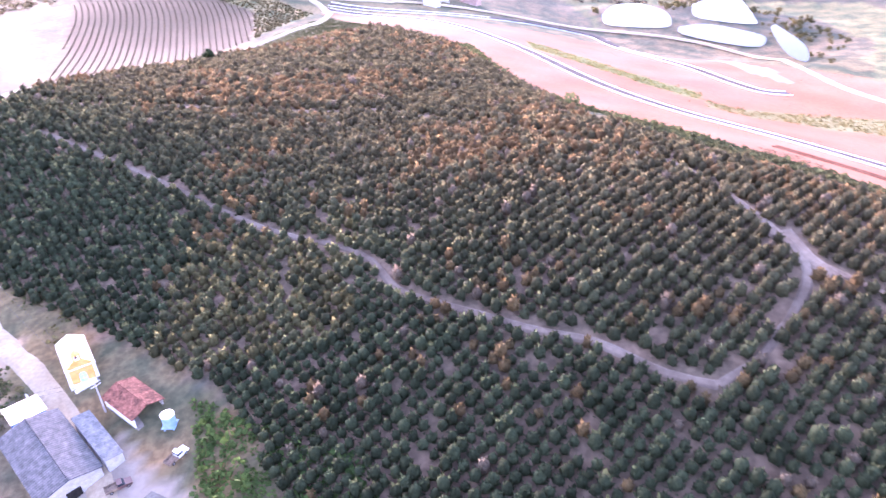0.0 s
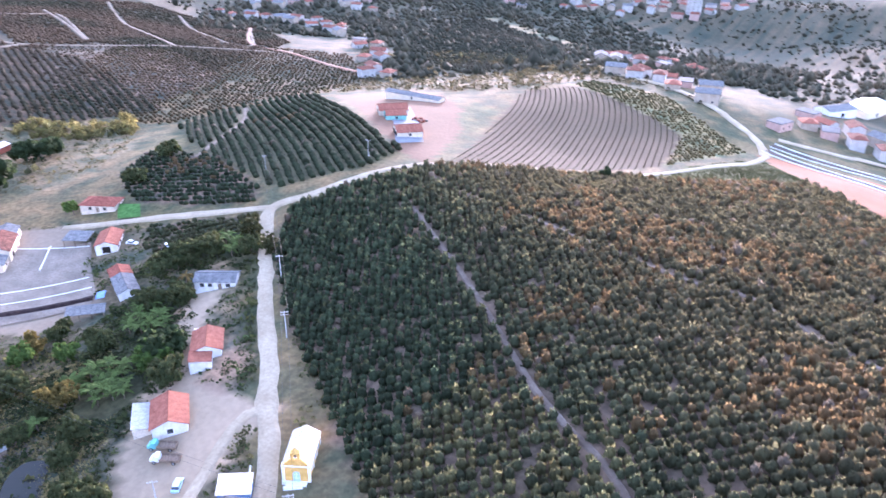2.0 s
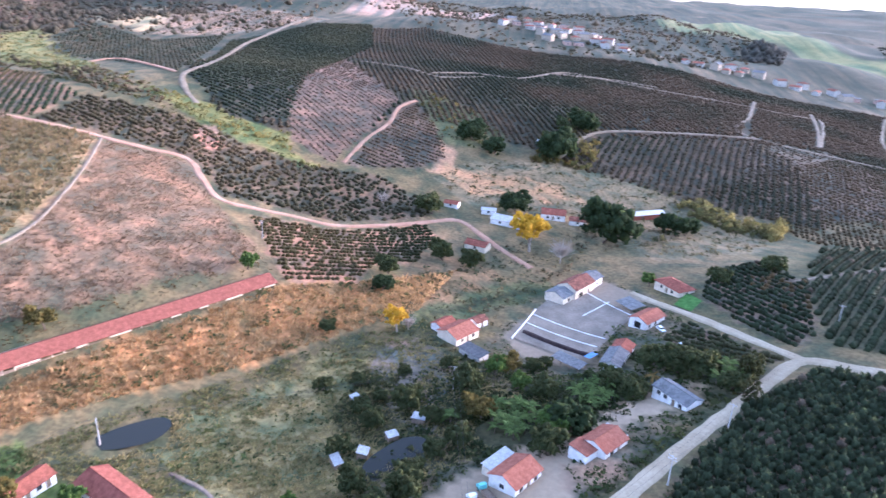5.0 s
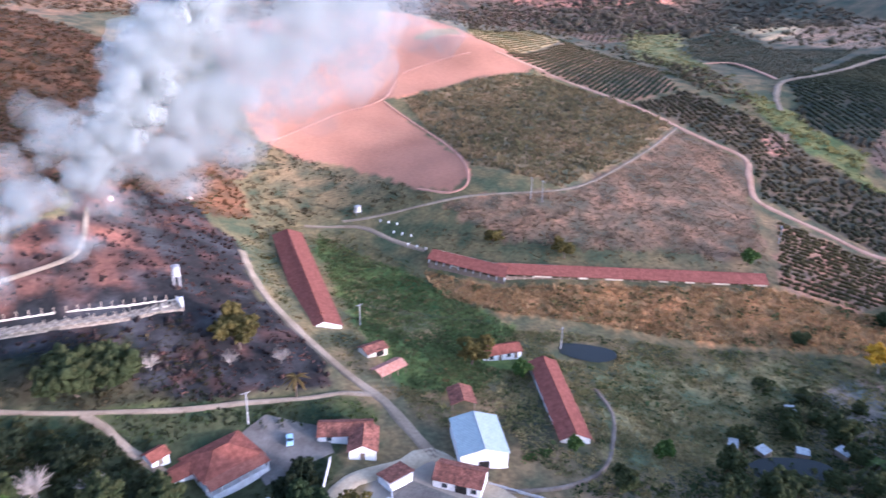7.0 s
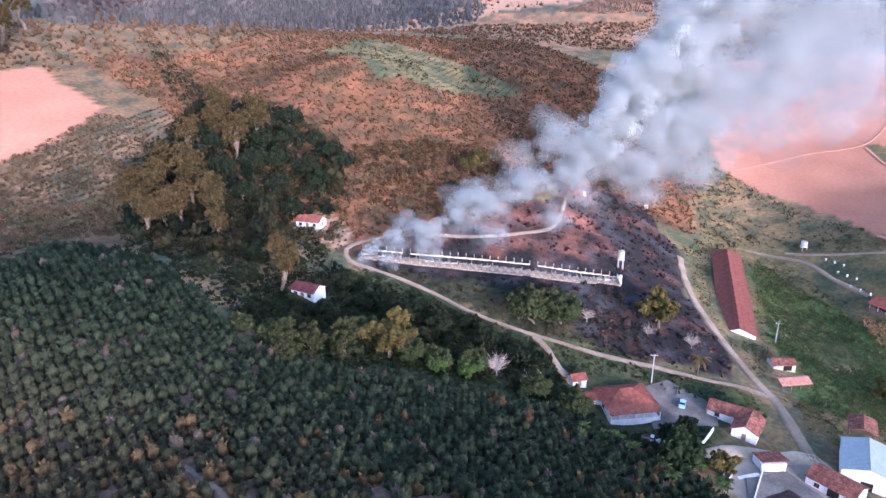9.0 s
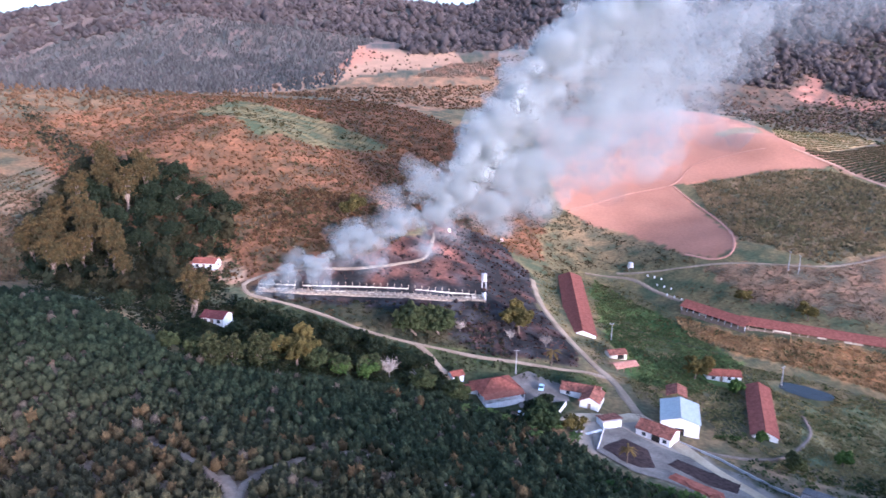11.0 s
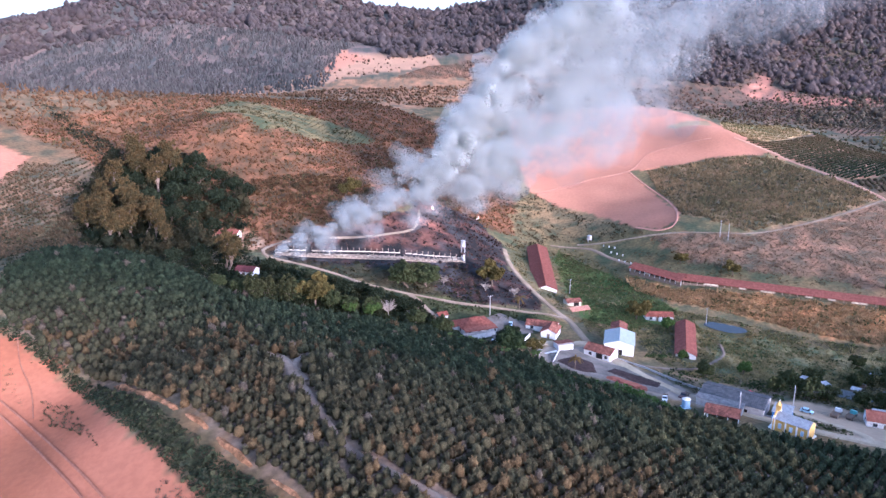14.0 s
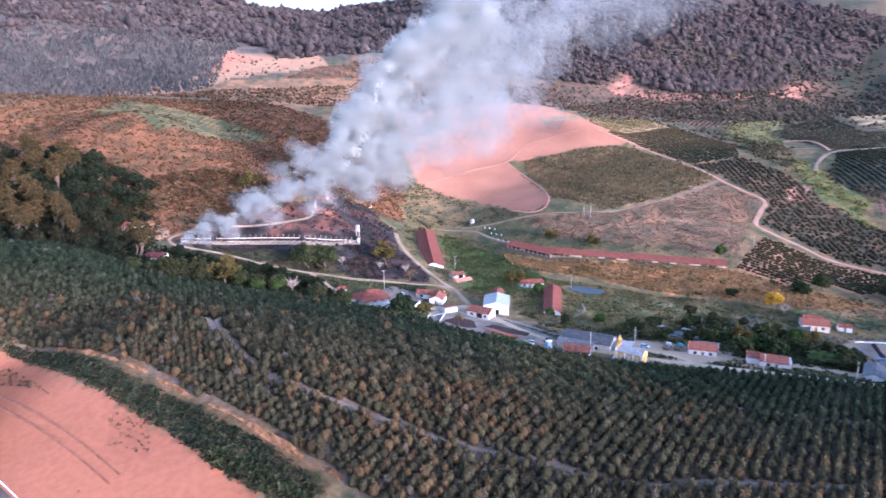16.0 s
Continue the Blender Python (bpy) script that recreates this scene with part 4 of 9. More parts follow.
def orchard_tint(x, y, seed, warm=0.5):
    """Dark green leaves, here and there yellowed or bare and pinkish grey; slope shade and sunlit crowns are tinted in.
    """
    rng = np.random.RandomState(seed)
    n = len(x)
    upslope_tone = np.clip((0.573 * (x + 150) + 0.82 * (y - 225) + 12) / 55, 0, 1)[:, None] * np.clip((y[:, None] - 45) / 60, 0, 1)  # browner above the path; the lower slope's shade is put in as dark green
    t = (np.array((0.05, 0.064, 0.033)) * (1 - upslope_tone) + np.array((0.097, 0.086, 0.045)) * upslope_tone) * (0.65 + 0.7 * rng.rand(n, 1))
    w = np.clip(value_noise(x, y, 30, seed + 1) * 1.1 + value_noise(x, y, 8, seed + 2) * 0.5 - 1.05 + warm * (0.15 + 0.85 * upslope_tone[:, 0]), 0, 1)[:, None]
    # yellowed leaves, and the orange of sunlit crowns put into the tint
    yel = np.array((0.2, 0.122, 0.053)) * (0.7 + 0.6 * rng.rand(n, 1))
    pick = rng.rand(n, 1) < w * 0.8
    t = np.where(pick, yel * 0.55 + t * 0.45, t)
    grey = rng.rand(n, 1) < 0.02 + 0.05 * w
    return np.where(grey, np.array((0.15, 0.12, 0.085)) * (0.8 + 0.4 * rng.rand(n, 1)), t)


def plant_field(name, poly, angle, row_gap, plant_gap, size, seed, label, templates=None, bend=0.0, warm=0.5, jitter=0.25, drop=0.03, tall=1.0, single=0, skip=None):
    x, y = rows(poly, angle, row_gap, plant_gap, jitter, seed, bend, drop)
    if skip:
        ok = ~inside(x, y, skip)
        x, y = x[ok], y[ok]
    rng = np.random.RandomState(seed + 5)
    s = size * (0.78 + 0.4 * rng.rand(len(x)))
    pos = np.stack([x, y, ground_np(x, y) - 0.15], 1)
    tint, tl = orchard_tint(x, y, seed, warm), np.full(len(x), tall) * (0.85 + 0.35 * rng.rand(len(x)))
    if single:
        # the bushes on the slope above the chapel stand singly
        near = np.where((x > -66) & (x < -20) & (y > 112) & (y < 150))[0][:single]
        meshes = [mesh_from("coffee_bush", v, f, np.array((0.072, 0.08, 0.042)) * (0.7 + 0.1 * k) + np.array((0.012, 0.006, 0)) * (k % 4), M_LEAF, True) for k, (v, f) in enumerate(BUSHES)]
        for i in near:
            ob = tagged(new("coffee_bush", meshes[i % len(meshes)]), "rounded dark green coffee bush in an orchard row", "coffee bush", "coffee bushes")
            ob.matrix_basis = pose(*pos[i], 0, 0, float(i * 47 % 360)) @ Matrix.Diagonal((s[i], s[i], s[i] * tl[i], 1))
        keep = np.ones(len(x), bool)
        keep[near] = False
        pos, s, tint, tl = pos[keep], s[keep], tint[keep], tl[keep]
    return joined(name, templates or BUSHES, pos, s, tint, label, "coffee bushes", seed, tl)


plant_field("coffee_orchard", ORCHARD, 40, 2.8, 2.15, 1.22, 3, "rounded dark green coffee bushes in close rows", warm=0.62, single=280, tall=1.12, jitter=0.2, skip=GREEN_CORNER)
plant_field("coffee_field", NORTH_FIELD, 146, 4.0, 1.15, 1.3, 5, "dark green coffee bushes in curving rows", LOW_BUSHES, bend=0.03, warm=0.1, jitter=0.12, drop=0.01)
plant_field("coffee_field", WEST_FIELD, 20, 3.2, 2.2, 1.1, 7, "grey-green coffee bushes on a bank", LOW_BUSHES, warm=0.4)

# ---- buildings ----
def part(name, bm, mat, parent, label="", smooth=False):
    """Links a bmesh as one mesh object under a thing or a part."""
    me = bpy.data.meshes.new(name)
    bm.to_mesh(me)
    bm.free()
    if smooth:
        me.polygons.foreach_set("use_smooth", np.ones(len(me.polygons), bool))
    me.materials.append(mat)
    ob = new(name, me)
    ob.parent = parent
    return tagged(ob, label)


def box(bm, x0, y0, z0, x1, y1, z1, bevel=0.0):
    r = bmesh.ops.create_cube(bm, size=1)
    bmesh.ops.transform(bm, matrix=Matrix.Translation(((x0 + x1) / 2, (y0 + y1) / 2, (z0 + z1) / 2)) @ Matrix.Diagonal((x1 - x0, y1 - y0, z1 - z0, 1)), verts=r["verts"])
    if bevel:
        es = list({e for v in r["verts"] for e in v.link_edges})
        bmesh.ops.bevel(bm, geom=es, offset=bevel, segments=1, affect="EDGES")
    return r["verts"]


def boxes(*dims):
    bm = bmesh.new()
    for d in dims:
        box(bm, *d)
    return bm


def sheet(bm, quad, thick):
    """A roof plane: quad's corners (eave a, eave b, ridge b, ridge a) with thickness, and rib coordinates along the eave."""
    uv = bm.loops.layers.uv.verify()
    q = [Vector(p) for p in quad]
    n = (q[1] - q[0]).cross(q[-1] - q[0]).normalized() * thick
    if n.z < 0:
        n = -n
    low, top = [bm.verts.new(p) for p in q], [bm.verts.new(p + n) for p in q]
    e = (q[1] - q[0]).normalized()
    k = len(q)
    faces = [bm.faces.new(top), bm.faces.new(low[::-1])] + [bm.faces.new((low[i], low[(i + 1) % k], top[(i + 1) % k], top[i])) for i in range(k)]
    for f in faces:
        for l in f.loops:
            d = l.vert.co - q[0]
            l[uv].uv = (d.dot(e), (d - e * d.dot(e)).length)


def gable_roof(L, W, h, rise, eave, verge, thick=0.14):
    """Both slopes, ridge along x, in one bmesh."""
    bm = bmesh.new()
    s = rise / (W / 2)
    y, z = W / 2 + eave, h - eave * s
    x = L / 2 + verge
    sheet(bm, [(-x, -y, z), (x, -y, z), (x, 0, h + rise), (-x, 0, h + rise)], thick)
    sheet(bm, [(x, y, z), (-x, y, z), (-x, 0, h + rise), (x, 0, h + rise)], thick)
    return bm


def hip_roof(L, W, h, rise, eave, thick=0.14):
    bm = bmesh.new()
    s = rise / (W / 2)
    y, z, x = W / 2 + eave, h - eave * s, L / 2 + eave
    r = max(0.2, (L - W) / 2)
    sheet(bm, [(-x, -y, z), (x, -y, z), (r, 0, h + rise), (-r, 0, h + rise)], thick)
    sheet(bm, [(x, y, z), (-x, y, z), (-r, 0, h + rise), (r, 0, h + rise)], thick)
    sheet(bm, [(x, -y, z), (x, y, z), (r, 0, h + rise)], thick)
    sheet(bm, [(-x, y, z), (-x, -y, z), (-r, 0, h + rise)], thick)
    return bm


def walls(L, W, h, rise, gable=True, below=1.6):
    """Outer walls as one closed shell with gable ends."""
    bm = bmesh.new()
    x, y = L / 2, W / 2
    sec = [(-y, -below), (y, -below), (y, h)] + ([(0, h + rise - 0.02)] if gable else []) + [(-y, h)]
    a, b = [bm.verts.new((-x, p, q)) for p, q in sec], [bm.verts.new((x, p, q)) for p, q in sec]
    bm.faces.new(a[::-1]), bm.faces.new(b)
    n = len(sec)
    for i in range(n):
        bm.faces.new((a[i], a[(i + 1) % n], b[(i + 1) % n], b[i]))
    bmesh.ops.recalc_face_normals(bm, faces=bm.faces)
    return bm


def side_pose(side, u, L, W):
    """Local pose at u along a side, facing outwards along -y."""
    return {"s": pose(u, -W / 2, 0), "n": pose(-u, W / 2, 0, 0, 0, 180), "e": pose(L / 2, u, 0, 0, 0, 90), "w": pose(-L / 2, -u, 0, 0, 0, -90)}[side]


def window(parent, m, w=1.2, h=1.1, sill=1.0, frame_mat=None, pane_mat=None):
    f = part("window", boxes((-w / 2 - 0.08, -0.07, sill - 0.08, w / 2 + 0.08, 0.02, sill), (-w / 2 - 0.08, -0.07, sill + h, w / 2 + 0.08, 0.02, sill + h + 0.08), (-w / 2 - 0.08, -0.07, sill, -w / 2, 0.02, sill + h),
                             (w / 2, -0.07, sill, w / 2 + 0.08, 0.02, sill + h), (-0.03, -0.07, sill, 0.03, 0.02, sill + h)), frame_mat or M_WOOD, parent)
    f.matrix_basis = m
    p = part("pane", boxes((-w / 2, -0.045, sill, w / 2, -0.02, sill + h)), pane_mat or M_GLASS, f, "dark window pane")
    return f


def door(parent, m, w=0.95, h=2.1, mat=None):
    d = part("door", boxes((-w / 2, -0.08, 0, w / 2, 0.0, h), (-w / 2 - 0.09, -0.1, 0, -w / 2, 0.02, h + 0.09), (w / 2, -0.1, 0, w / 2 + 0.09, 0.02, h + 0.09), (-w / 2, -0.1, h, w / 2, 0.02, h + 0.09)), mat or M_WOOD, parent, "doorway panel: wooden leaf or painted interior shade")
    d.matrix_basis = m
    return d


def ridge_cap(parent, L, z, mat, r=0.16):
    bm = bmesh.new()
    bmesh.ops.create_cone(bm, cap_ends=True, segments=8, radius1=r, radius2=r, depth=L)
    bmesh.ops.rotate(bm, verts=bm.verts, matrix=Matrix.Rotation(radians(90), 3, "Y"))
    bmesh.ops.translate(bm, verts=bm.verts, vec=(0, 0, z))
    return part("ridge_cap", bm, mat, parent)


def house(name, label, x, y, ang, L, W, h=2.9, rise=None, roof="gable", roof_mat=None, wall_mat=None, eave=0.5, verge=0.3, openings="", group="", category="house", z=None, lift=0.0):
    """openings: words such as s:w:-2 (side, kind w/d/g, place along the side)."""
    z = ground(x, y) if z is None else z
    root = tagged(empty(name, pose(x, y, z + lift, 0, 0, ang)), label, category, group)
    rise = W * 0.22 if rise is None else rise
    rm = roof_mat or M_TILE
    part("wall", walls(L, W, h, rise, roof == "gable"), wall_mat or M_WHITE, root)
    if roof == "gable":
        part("roof", gable_roof(L, W, h, rise, eave, verge), rm, root)
        ridge_cap(root, L + 2 * verge, h + rise + 0.12, rm)
    elif roof == "hip":
        part("roof", hip_roof(L, W, h, rise, eave), rm, root)
        ridge_cap(root, max(0.4, L - W), h + rise + 0.12, rm)
    else:
        bm = bmesh.new()
        a, b = W / 2 + eave, L / 2 + verge
        sheet(bm, [(-b, -a, h), (b, -a, h), (b, a, h + rise), (-b, a, h + rise)], 0.1)
        part("roof", bm, rm, root)
    for word in openings.split():
        side, kind, u = word.split(":")
        m = side_pose(side, float(u), L, W)
        if kind == "w":
            window(root, m)
        elif kind == "d":
            door(root, m)
        else:
            # wide opening: a near-black panel paints the shade inside
            door(root, m, 2.6, 2.4, M_INTERIOR_SHADE)
    return root


def open_shed(name, label, x, y, ang, L, W, h=2.6, rise=None, roof_mat=None, posts=3, category="shed", wall_back=False, mono=False, post_mat=None, group=""):
    """A roof on posts."""
    root = tagged(empty(name, pose(x, y, ground(x, y), 0, 0, ang)), label, category, group)
    rise = W * 0.2 if rise is None else rise
    rm = roof_mat or M_OLDTILE
    if mono:
        bm = bmesh.new()
        sheet(bm, [(-L / 2 - 0.3, -W / 2 - 0.3, h), (L / 2 + 0.3, -W / 2 - 0.3, h), (L / 2 + 0.3, W / 2 + 0.3, h + rise), (-L / 2 - 0.3, W / 2 + 0.3, h + rise)], 0.08)
        part("roof", bm, rm, root)
    else:
        part("roof", gable_roof(L, W, h, rise, 0.4, 0.3), rm, root)
    for i in range(posts):
        u = -L / 2 + 0.2 + (L - 0.4) * i / max(1, posts - 1)
        for s in (-1, 1):
            part("post", boxes((u - 0.09, s * (W / 2 - 0.15) - 0.09, -1.0, u + 0.09, s * (W / 2 - 0.15) + 0.09, h + (rise if mono and s > 0 else 0))), post_mat or M_WOOD, root)
    if wall_back:
        part("wall", boxes((-L / 2, W / 2 - 0.2, -1.0, L / 2, W / 2, h)), M_WHITE, root)
        part("wall", boxes((-L / 2, -W / 2, -1.0, -L / 2 + 0.2, W / 2, h)), M_WHITE, root)
    return root


# -- the hamlet by the drying yard --
def farmhouse():
    r = house("farmhouse", "large farmhouse with red hip roof and veranda", -1.5, 11.0, 13, 14.5, 11.0, 3.2, 2.4, "hip", M_TILE, M_WHITE, 0.6, openings="n:w:-4 n:w:0 n:w:4 e:w:-2 e:w:2 w:w:0")
    bm = bmesh.new()
    sheet(bm, [(7.6, 8.6, 2.5), (-7.6, 8.6, 2.5), (-7.6, 5.5, 3.2), (7.6, 5.5, 3.2)], 0.12)
    part("veranda_roof", bm, M_ORANGETILE, r, "lighter red veranda roof")
    part("veranda_floor", boxes((-7.4, 5.5, -1.6, 7.4, 8.5, 0.25)), M_WHITE, r)
    for i in range(7):
        part("column", boxes((-7.2 + i * 2.4 - 0.12, 8.2, 0.25, -7.2 + i * 2.4 + 0.12, 8.44, 2.55)), M_WHITE, r)
    part("low_wall", boxes((-7.3, 8.28, 0.25, 7.3, 8.4, 0.95)), M_WHITE, r)
    bm = gable_roof(6.0, 5.0, 2.6, 1.0, 0.4, 0.3)
    wing = part("wing_roof", bm, M_TILE, r, "small red tiled wing roof")
    wing.matrix_basis = pose(9.5, -2.5, 0)
    w2 = part("wing_wall", walls(6, 5, 2.6, 1.0), M_WHITE, r)
    w2.matrix_basis = pose(9.5, -2.5, 0)


farmhouse()
house("cottage", "white cottage with old mottled tile roof", -33.5, 21.0, 60, 9.5, 6.5, 2.9, 1.6, "gable", M_OLDTILE, openings="e:d:0 s:w:1")
house("cottage", "white cottage wing with weathered tile roof", -31.5, 15.0, 152, 13.5, 6.0, 2.7, 1.4, "gable", M_OLDTILE, openings="s:g:2 s:w:-4 w:w:0")
house("outbuilding", "small white outbuilding with tile roof", -34.3, 35.6, 8, 6.6, 4.6, 2.4, 1.0, "shed", M_OLDTILE)
house("long_cottage", "long white cottage with red-brown tile roof", -48.0, 42.6, 131, 11.6, 7.0, 3.0, 1.6, "gable", M_OLDTILE, openings="s:g:1 s:w:-3 s:w:4 w:d:0")
house("warehouse", "white warehouse with pale blue steel roof", -59.7, 33.4, 66, 15.0, 12.0, 4.6, 1.7, "gable", M_BLUEROOF, eave=0.35, openings="e:g:0 n:w:3 n:w:-3")
house("pigsty", "long low white shed with dull red roof", -94.6, 24.6, 63, 39.0, 8.0, 2.6, 1.7, "gable", M_BARNTILE, eave=0.5, openings="e:g:0 s:w:-12 s:w:-6 s:w:0 s:w:6 s:w:12 n:w:-10 n:w:0 n:w:10")
house("cottage", "small white cottage with bright red roof", -96.2, -5.4, 166, 13.0, 5.6, 2.7, 1.3, "gable", M_TILE, openings="s:w:-4 s:d:-1 s:w:2 s:d:4.5")
open_shed("tile_shed", "open timber shed with grey-brown tiles", -68.2, 13.2, 66, 8.0, 6.6, 2.3, 1.3, M_OLDTILE, 3)
open_shed("tile_shed", "open shed with faded pink tiles on posts", -56.5, -8.0, 12, 9.6, 5.0, 2.3, 1.0, roof_material("faded_pink_tiles", (0.42, 0.2, 0.14), (0.52, 0.29, 0.21), 0.25, 0.9, 0.6), 4)
house("shed", "small shed with brick-red tile roof", -58.0, -21.0, 5, 7.4, 5.0, 2.2, 0.9, "gable", M_OLDTILE, M_CREAM, openings="n:g:1")
house("hut", "small tiled hut by the farmhouse", 12.0, 6.5, 20, 4.4, 3.6, 2.1, 0.9, "gable", M_TILE, openings="n:d:0")
house("hillside_cottage", "white cottage with red roof below the slope", 110, -67, 166, 10.0, 6.0, 2.8, 1.4, "gable", M_TILE, openings="s:w:-3 s:d:0 s:w:3 e:w:0")
house("hillside_cottage", "white cottage with dark purple roof", 95.0, -4.5, 158, 8.5, 6.0, 2.8, 1.4, "gable", M_DARKTILE, openings="s:w:-2.5 s:d:0 s:w:2.5")


def big_barn():
    r = house("barn", "very long barn with dull red gabled roof", -60.6, -83.6, 76.6, 87.0, 11.6, 2.9, 2.2, "gable", M_BARNTILE, eave=0.6, openings="e:g:0", category="barn")
    bm = gable_roof(80, 2.2, 0, 0.55, 0.2, 0.0)
    o = part("ridge_vent", bm, M_BARNTILE, r, "raised ridge vent")
    o.matrix_basis = pose(-2, 0, 5.05)
    for s in (-3.6, 0, 3.6):
        part("end_panel", boxes((43.5, s - 1.4, -0.5, 43.75, s + 1.4, 2.6)), M_WHITE, r, "white end wall panel")


def long_stable(name, label, x, y, z, ang, L, W, n):
    """A stable range: closed back, open front in the shade of a deep eave."""
    r = tagged(empty(name, pose(x, y, z, 0, 0, ang)), label, "barn")
    part("roof", gable_roof(L, W, 2.0, 1.9, 1.1, 0.3), M_BARNTILE, r)
    part("back_wall", boxes((-L / 2, -W / 2, -3.0, L / 2, -W / 2 + 0.25, 2.2)), M_CREAM, r)
    # added near-black sheet: paints the shade inside the open range
    part("shade_sheet", boxes((-L / 2, -0.2, -1.5, L / 2, 0.0, 3.2)), M_INTERIOR_SHADE, r, "near-black sheet painted as interior shade")
    part("front_base", boxes((-L / 2, W / 2 - 0.2, -3.0, L / 2, W / 2, 0.35)), M_WOOD, r)
    rng = random.Random(n)
    for i in range(n):
        u = -L / 2 + (L - 0.5) * i / (n - 1)
        part("pier", boxes((u, W / 2 - 0.3, -0.7, u + 0.35, W / 2 + 0.02, 1.95)), M_WHITE if n < 20 else M_RUIN, r)
        if i < n - 1 and rng.random() < 0.22:
            part("infill_panel", boxes((u + 0.35, W / 2 - 0.2, 0.35, u + (L - 0.5) / (n - 1), W / 2 - 0.05, 1.7)), M_CREAM, r)
    return r


big_barn()
long_stable("stable", "long low stable with red tiled roof", -172.5, -21.5, 10.2, -34.8, 105.0, 8.6, 31)
long_stable("stable", "short angled stable range with red roof", -123.0, -61.0, 10.05, -61.0, 34.0, 8.4, 11)


def ruin():
    """A roofless shed: a back wall of posts over a white sill, a littered floor with stalls, and a broken front wall."""
    ox, oy = 39.0, -46.9
    r = tagged(empty("ruined_shed", pose(ox, oy, 0, 0, 0, 0)), "roofless ruined shed with rows of white posts", "ruin")
    L, a, n = 94.0, radians(2.2), 32
    rng = random.Random(4)

    def put(name, bm, mat, u, v, rx=0.0, ry=0.0, turn=0.0, label=""):
        px, py = u * math.cos(a) - v * math.sin(a), u * math.sin(a) + v * math.cos(a)
        part(name, bm, mat, r, label).matrix_basis = pose(px, py, ground(px + ox, py + oy), rx, ry, math.degrees(a) + turn)

    half = L / n / 2
    for i in range(n + 1):
        u = -L / 2 + L * i / n
        h = rng.uniform(1.75, 2.05) if rng.random() > 0.06 else 0.9
        put("post", boxes((-0.12, -0.12, -1.5, 0.12, 0.12, h), (-0.16, -0.16, h - 0.1, 0.16, 0.16, h + 0.06)), M_RUIN, u, -3.3, 0, rng.uniform(-1.5, 1.5))
        if rng.random() < 0.8:
            h = rng.uniform(0.5, 1.15)
            put("stub", boxes((-0.14, -0.14, -2.0, 0.14, 0.14, h)), M_RUIN, u + rng.uniform(-0.3, 0.3), 0.1)
        h = rng.uniform(0.3, 0.9)
        put("front_post", boxes((-0.16, -0.16, -2.5, 0.16, 0.16, h)), M_RUIN, u, 3.25)
    for i in range(n):
        u = -L / 2 + L * (i + 0.5) / n
        if rng.random() > 0.1:
            put("sill", boxes((-half, -0.16, -1.6, half, 0.16, rng.uniform(0.3, 0.42))), M_CREAM, u, -3.25)
        put("floor_slab", boxes((-half, -3.1, -2.4, half, 3.1, 0.14)), M_RUBBLE, u, 0, rng.uniform(-1, 1), rng.uniform(-0.6, 0.6))
        if rng.random() > 0.18:
            put("front_wall", boxes((-half, -0.15, -2.6, half, 0.15, rng.uniform(0.1, 0.55))), M_RUIN, u, 3.25)
        if rng.random() > 0.3:
            put("stall_wall", boxes((-0.09, -1.5, 0.0, 0.09, 1.5, rng.uniform(0.35, 0.8))), M_RUIN, u + half * rng.uniform(-0.8, 0.8), rng.uniform(-1.4, 1.5))
        if rng.random() > 0.35:
            w = half * rng.uniform(0.5, 1.0)
            put("trough", boxes((-w, -0.3, 0.0, w, 0.3, 0.42), (-w, -0.3, 0.42, w, -0.2, 0.55), (-w, 0.2, 0.42, w, 0.3, 0.55)), M_CREAM if rng.random() < 0.4 else M_RUIN, u, rng.uniform(0.6, 1.2))
    put("end_pillar", boxes((-0.4, -0.4, -1.5, 0.4, 0.4, 3.4), (-0.5, -0.5, 3.2, 0.5, 0.5, 3.45)), M_WHITE, -L / 2 - 0.2, 1.5, label="tall white end pillar")
    for k in range(3):
        put("end_wall", boxes((-0.15, -1.0, -1.5, 0.15, 1.0, (1.6, 1.0, 1.3)[k])), M_WHITE, -L / 2 - 0.1, -2.2 + 2.1 * k, label="broken white end wall")


def tank_tower(name, label, x, y, leg, r, h, mat):
    root = tagged(empty(name, pose(x, y, ground(x, y))), label, "water tank")
    bm = bmesh.new()
    bmesh.ops.create_cone(bm, cap_ends=True, segments=20, radius1=r, radius2=r * 0.96, depth=h)
    bmesh.ops.translate(bm, verts=bm.verts, vec=(0, 0, leg + h / 2))
    part("tank", bm, mat, root, smooth=False)
    bm = bmesh.new()
    bmesh.ops.create_cone(bm, cap_ends=True, segments=20, radius1=r * 1.06, radius2=r * 0.3, depth=0.45)
    bmesh.ops.translate(bm, verts=bm.verts, vec=(0, 0, leg + h + 0.22))
    part("lid", bm, M_ZINC if mat == M_GREY else M_WHITE, root, "domed lid")
    for sx in (-1, 1):
        for sy in (-1, 1):
            part("leg", boxes((sx * r * 0.7 - 0.12, sy * r * 0.7 - 0.12, -0.8, sx * r * 0.7 + 0.12, sy * r * 0.7 + 0.12, leg)), mat, root)
    part("platform", boxes((-r, -r, leg - 0.15, r, r, leg)), mat, root)
    return root


ruin()
tank_tower("water_tower", "white water tank on a short tower beside the ruin", -10.5, -62.0, 4.0, 1.25, 3.2, M_GREY)
tank_tower("water_tower", "small white water tank on a hillside track", -108.5, -133.0, 1.5, 1.5, 2.4, M_GREY)
M_TANKBLUE = surface("faded_blue_plastic", (0.24, 0.36, 0.48), (0.32, 0.45, 0.57), 1.0, 0.5, 5, 0.0, 0, 0.12)
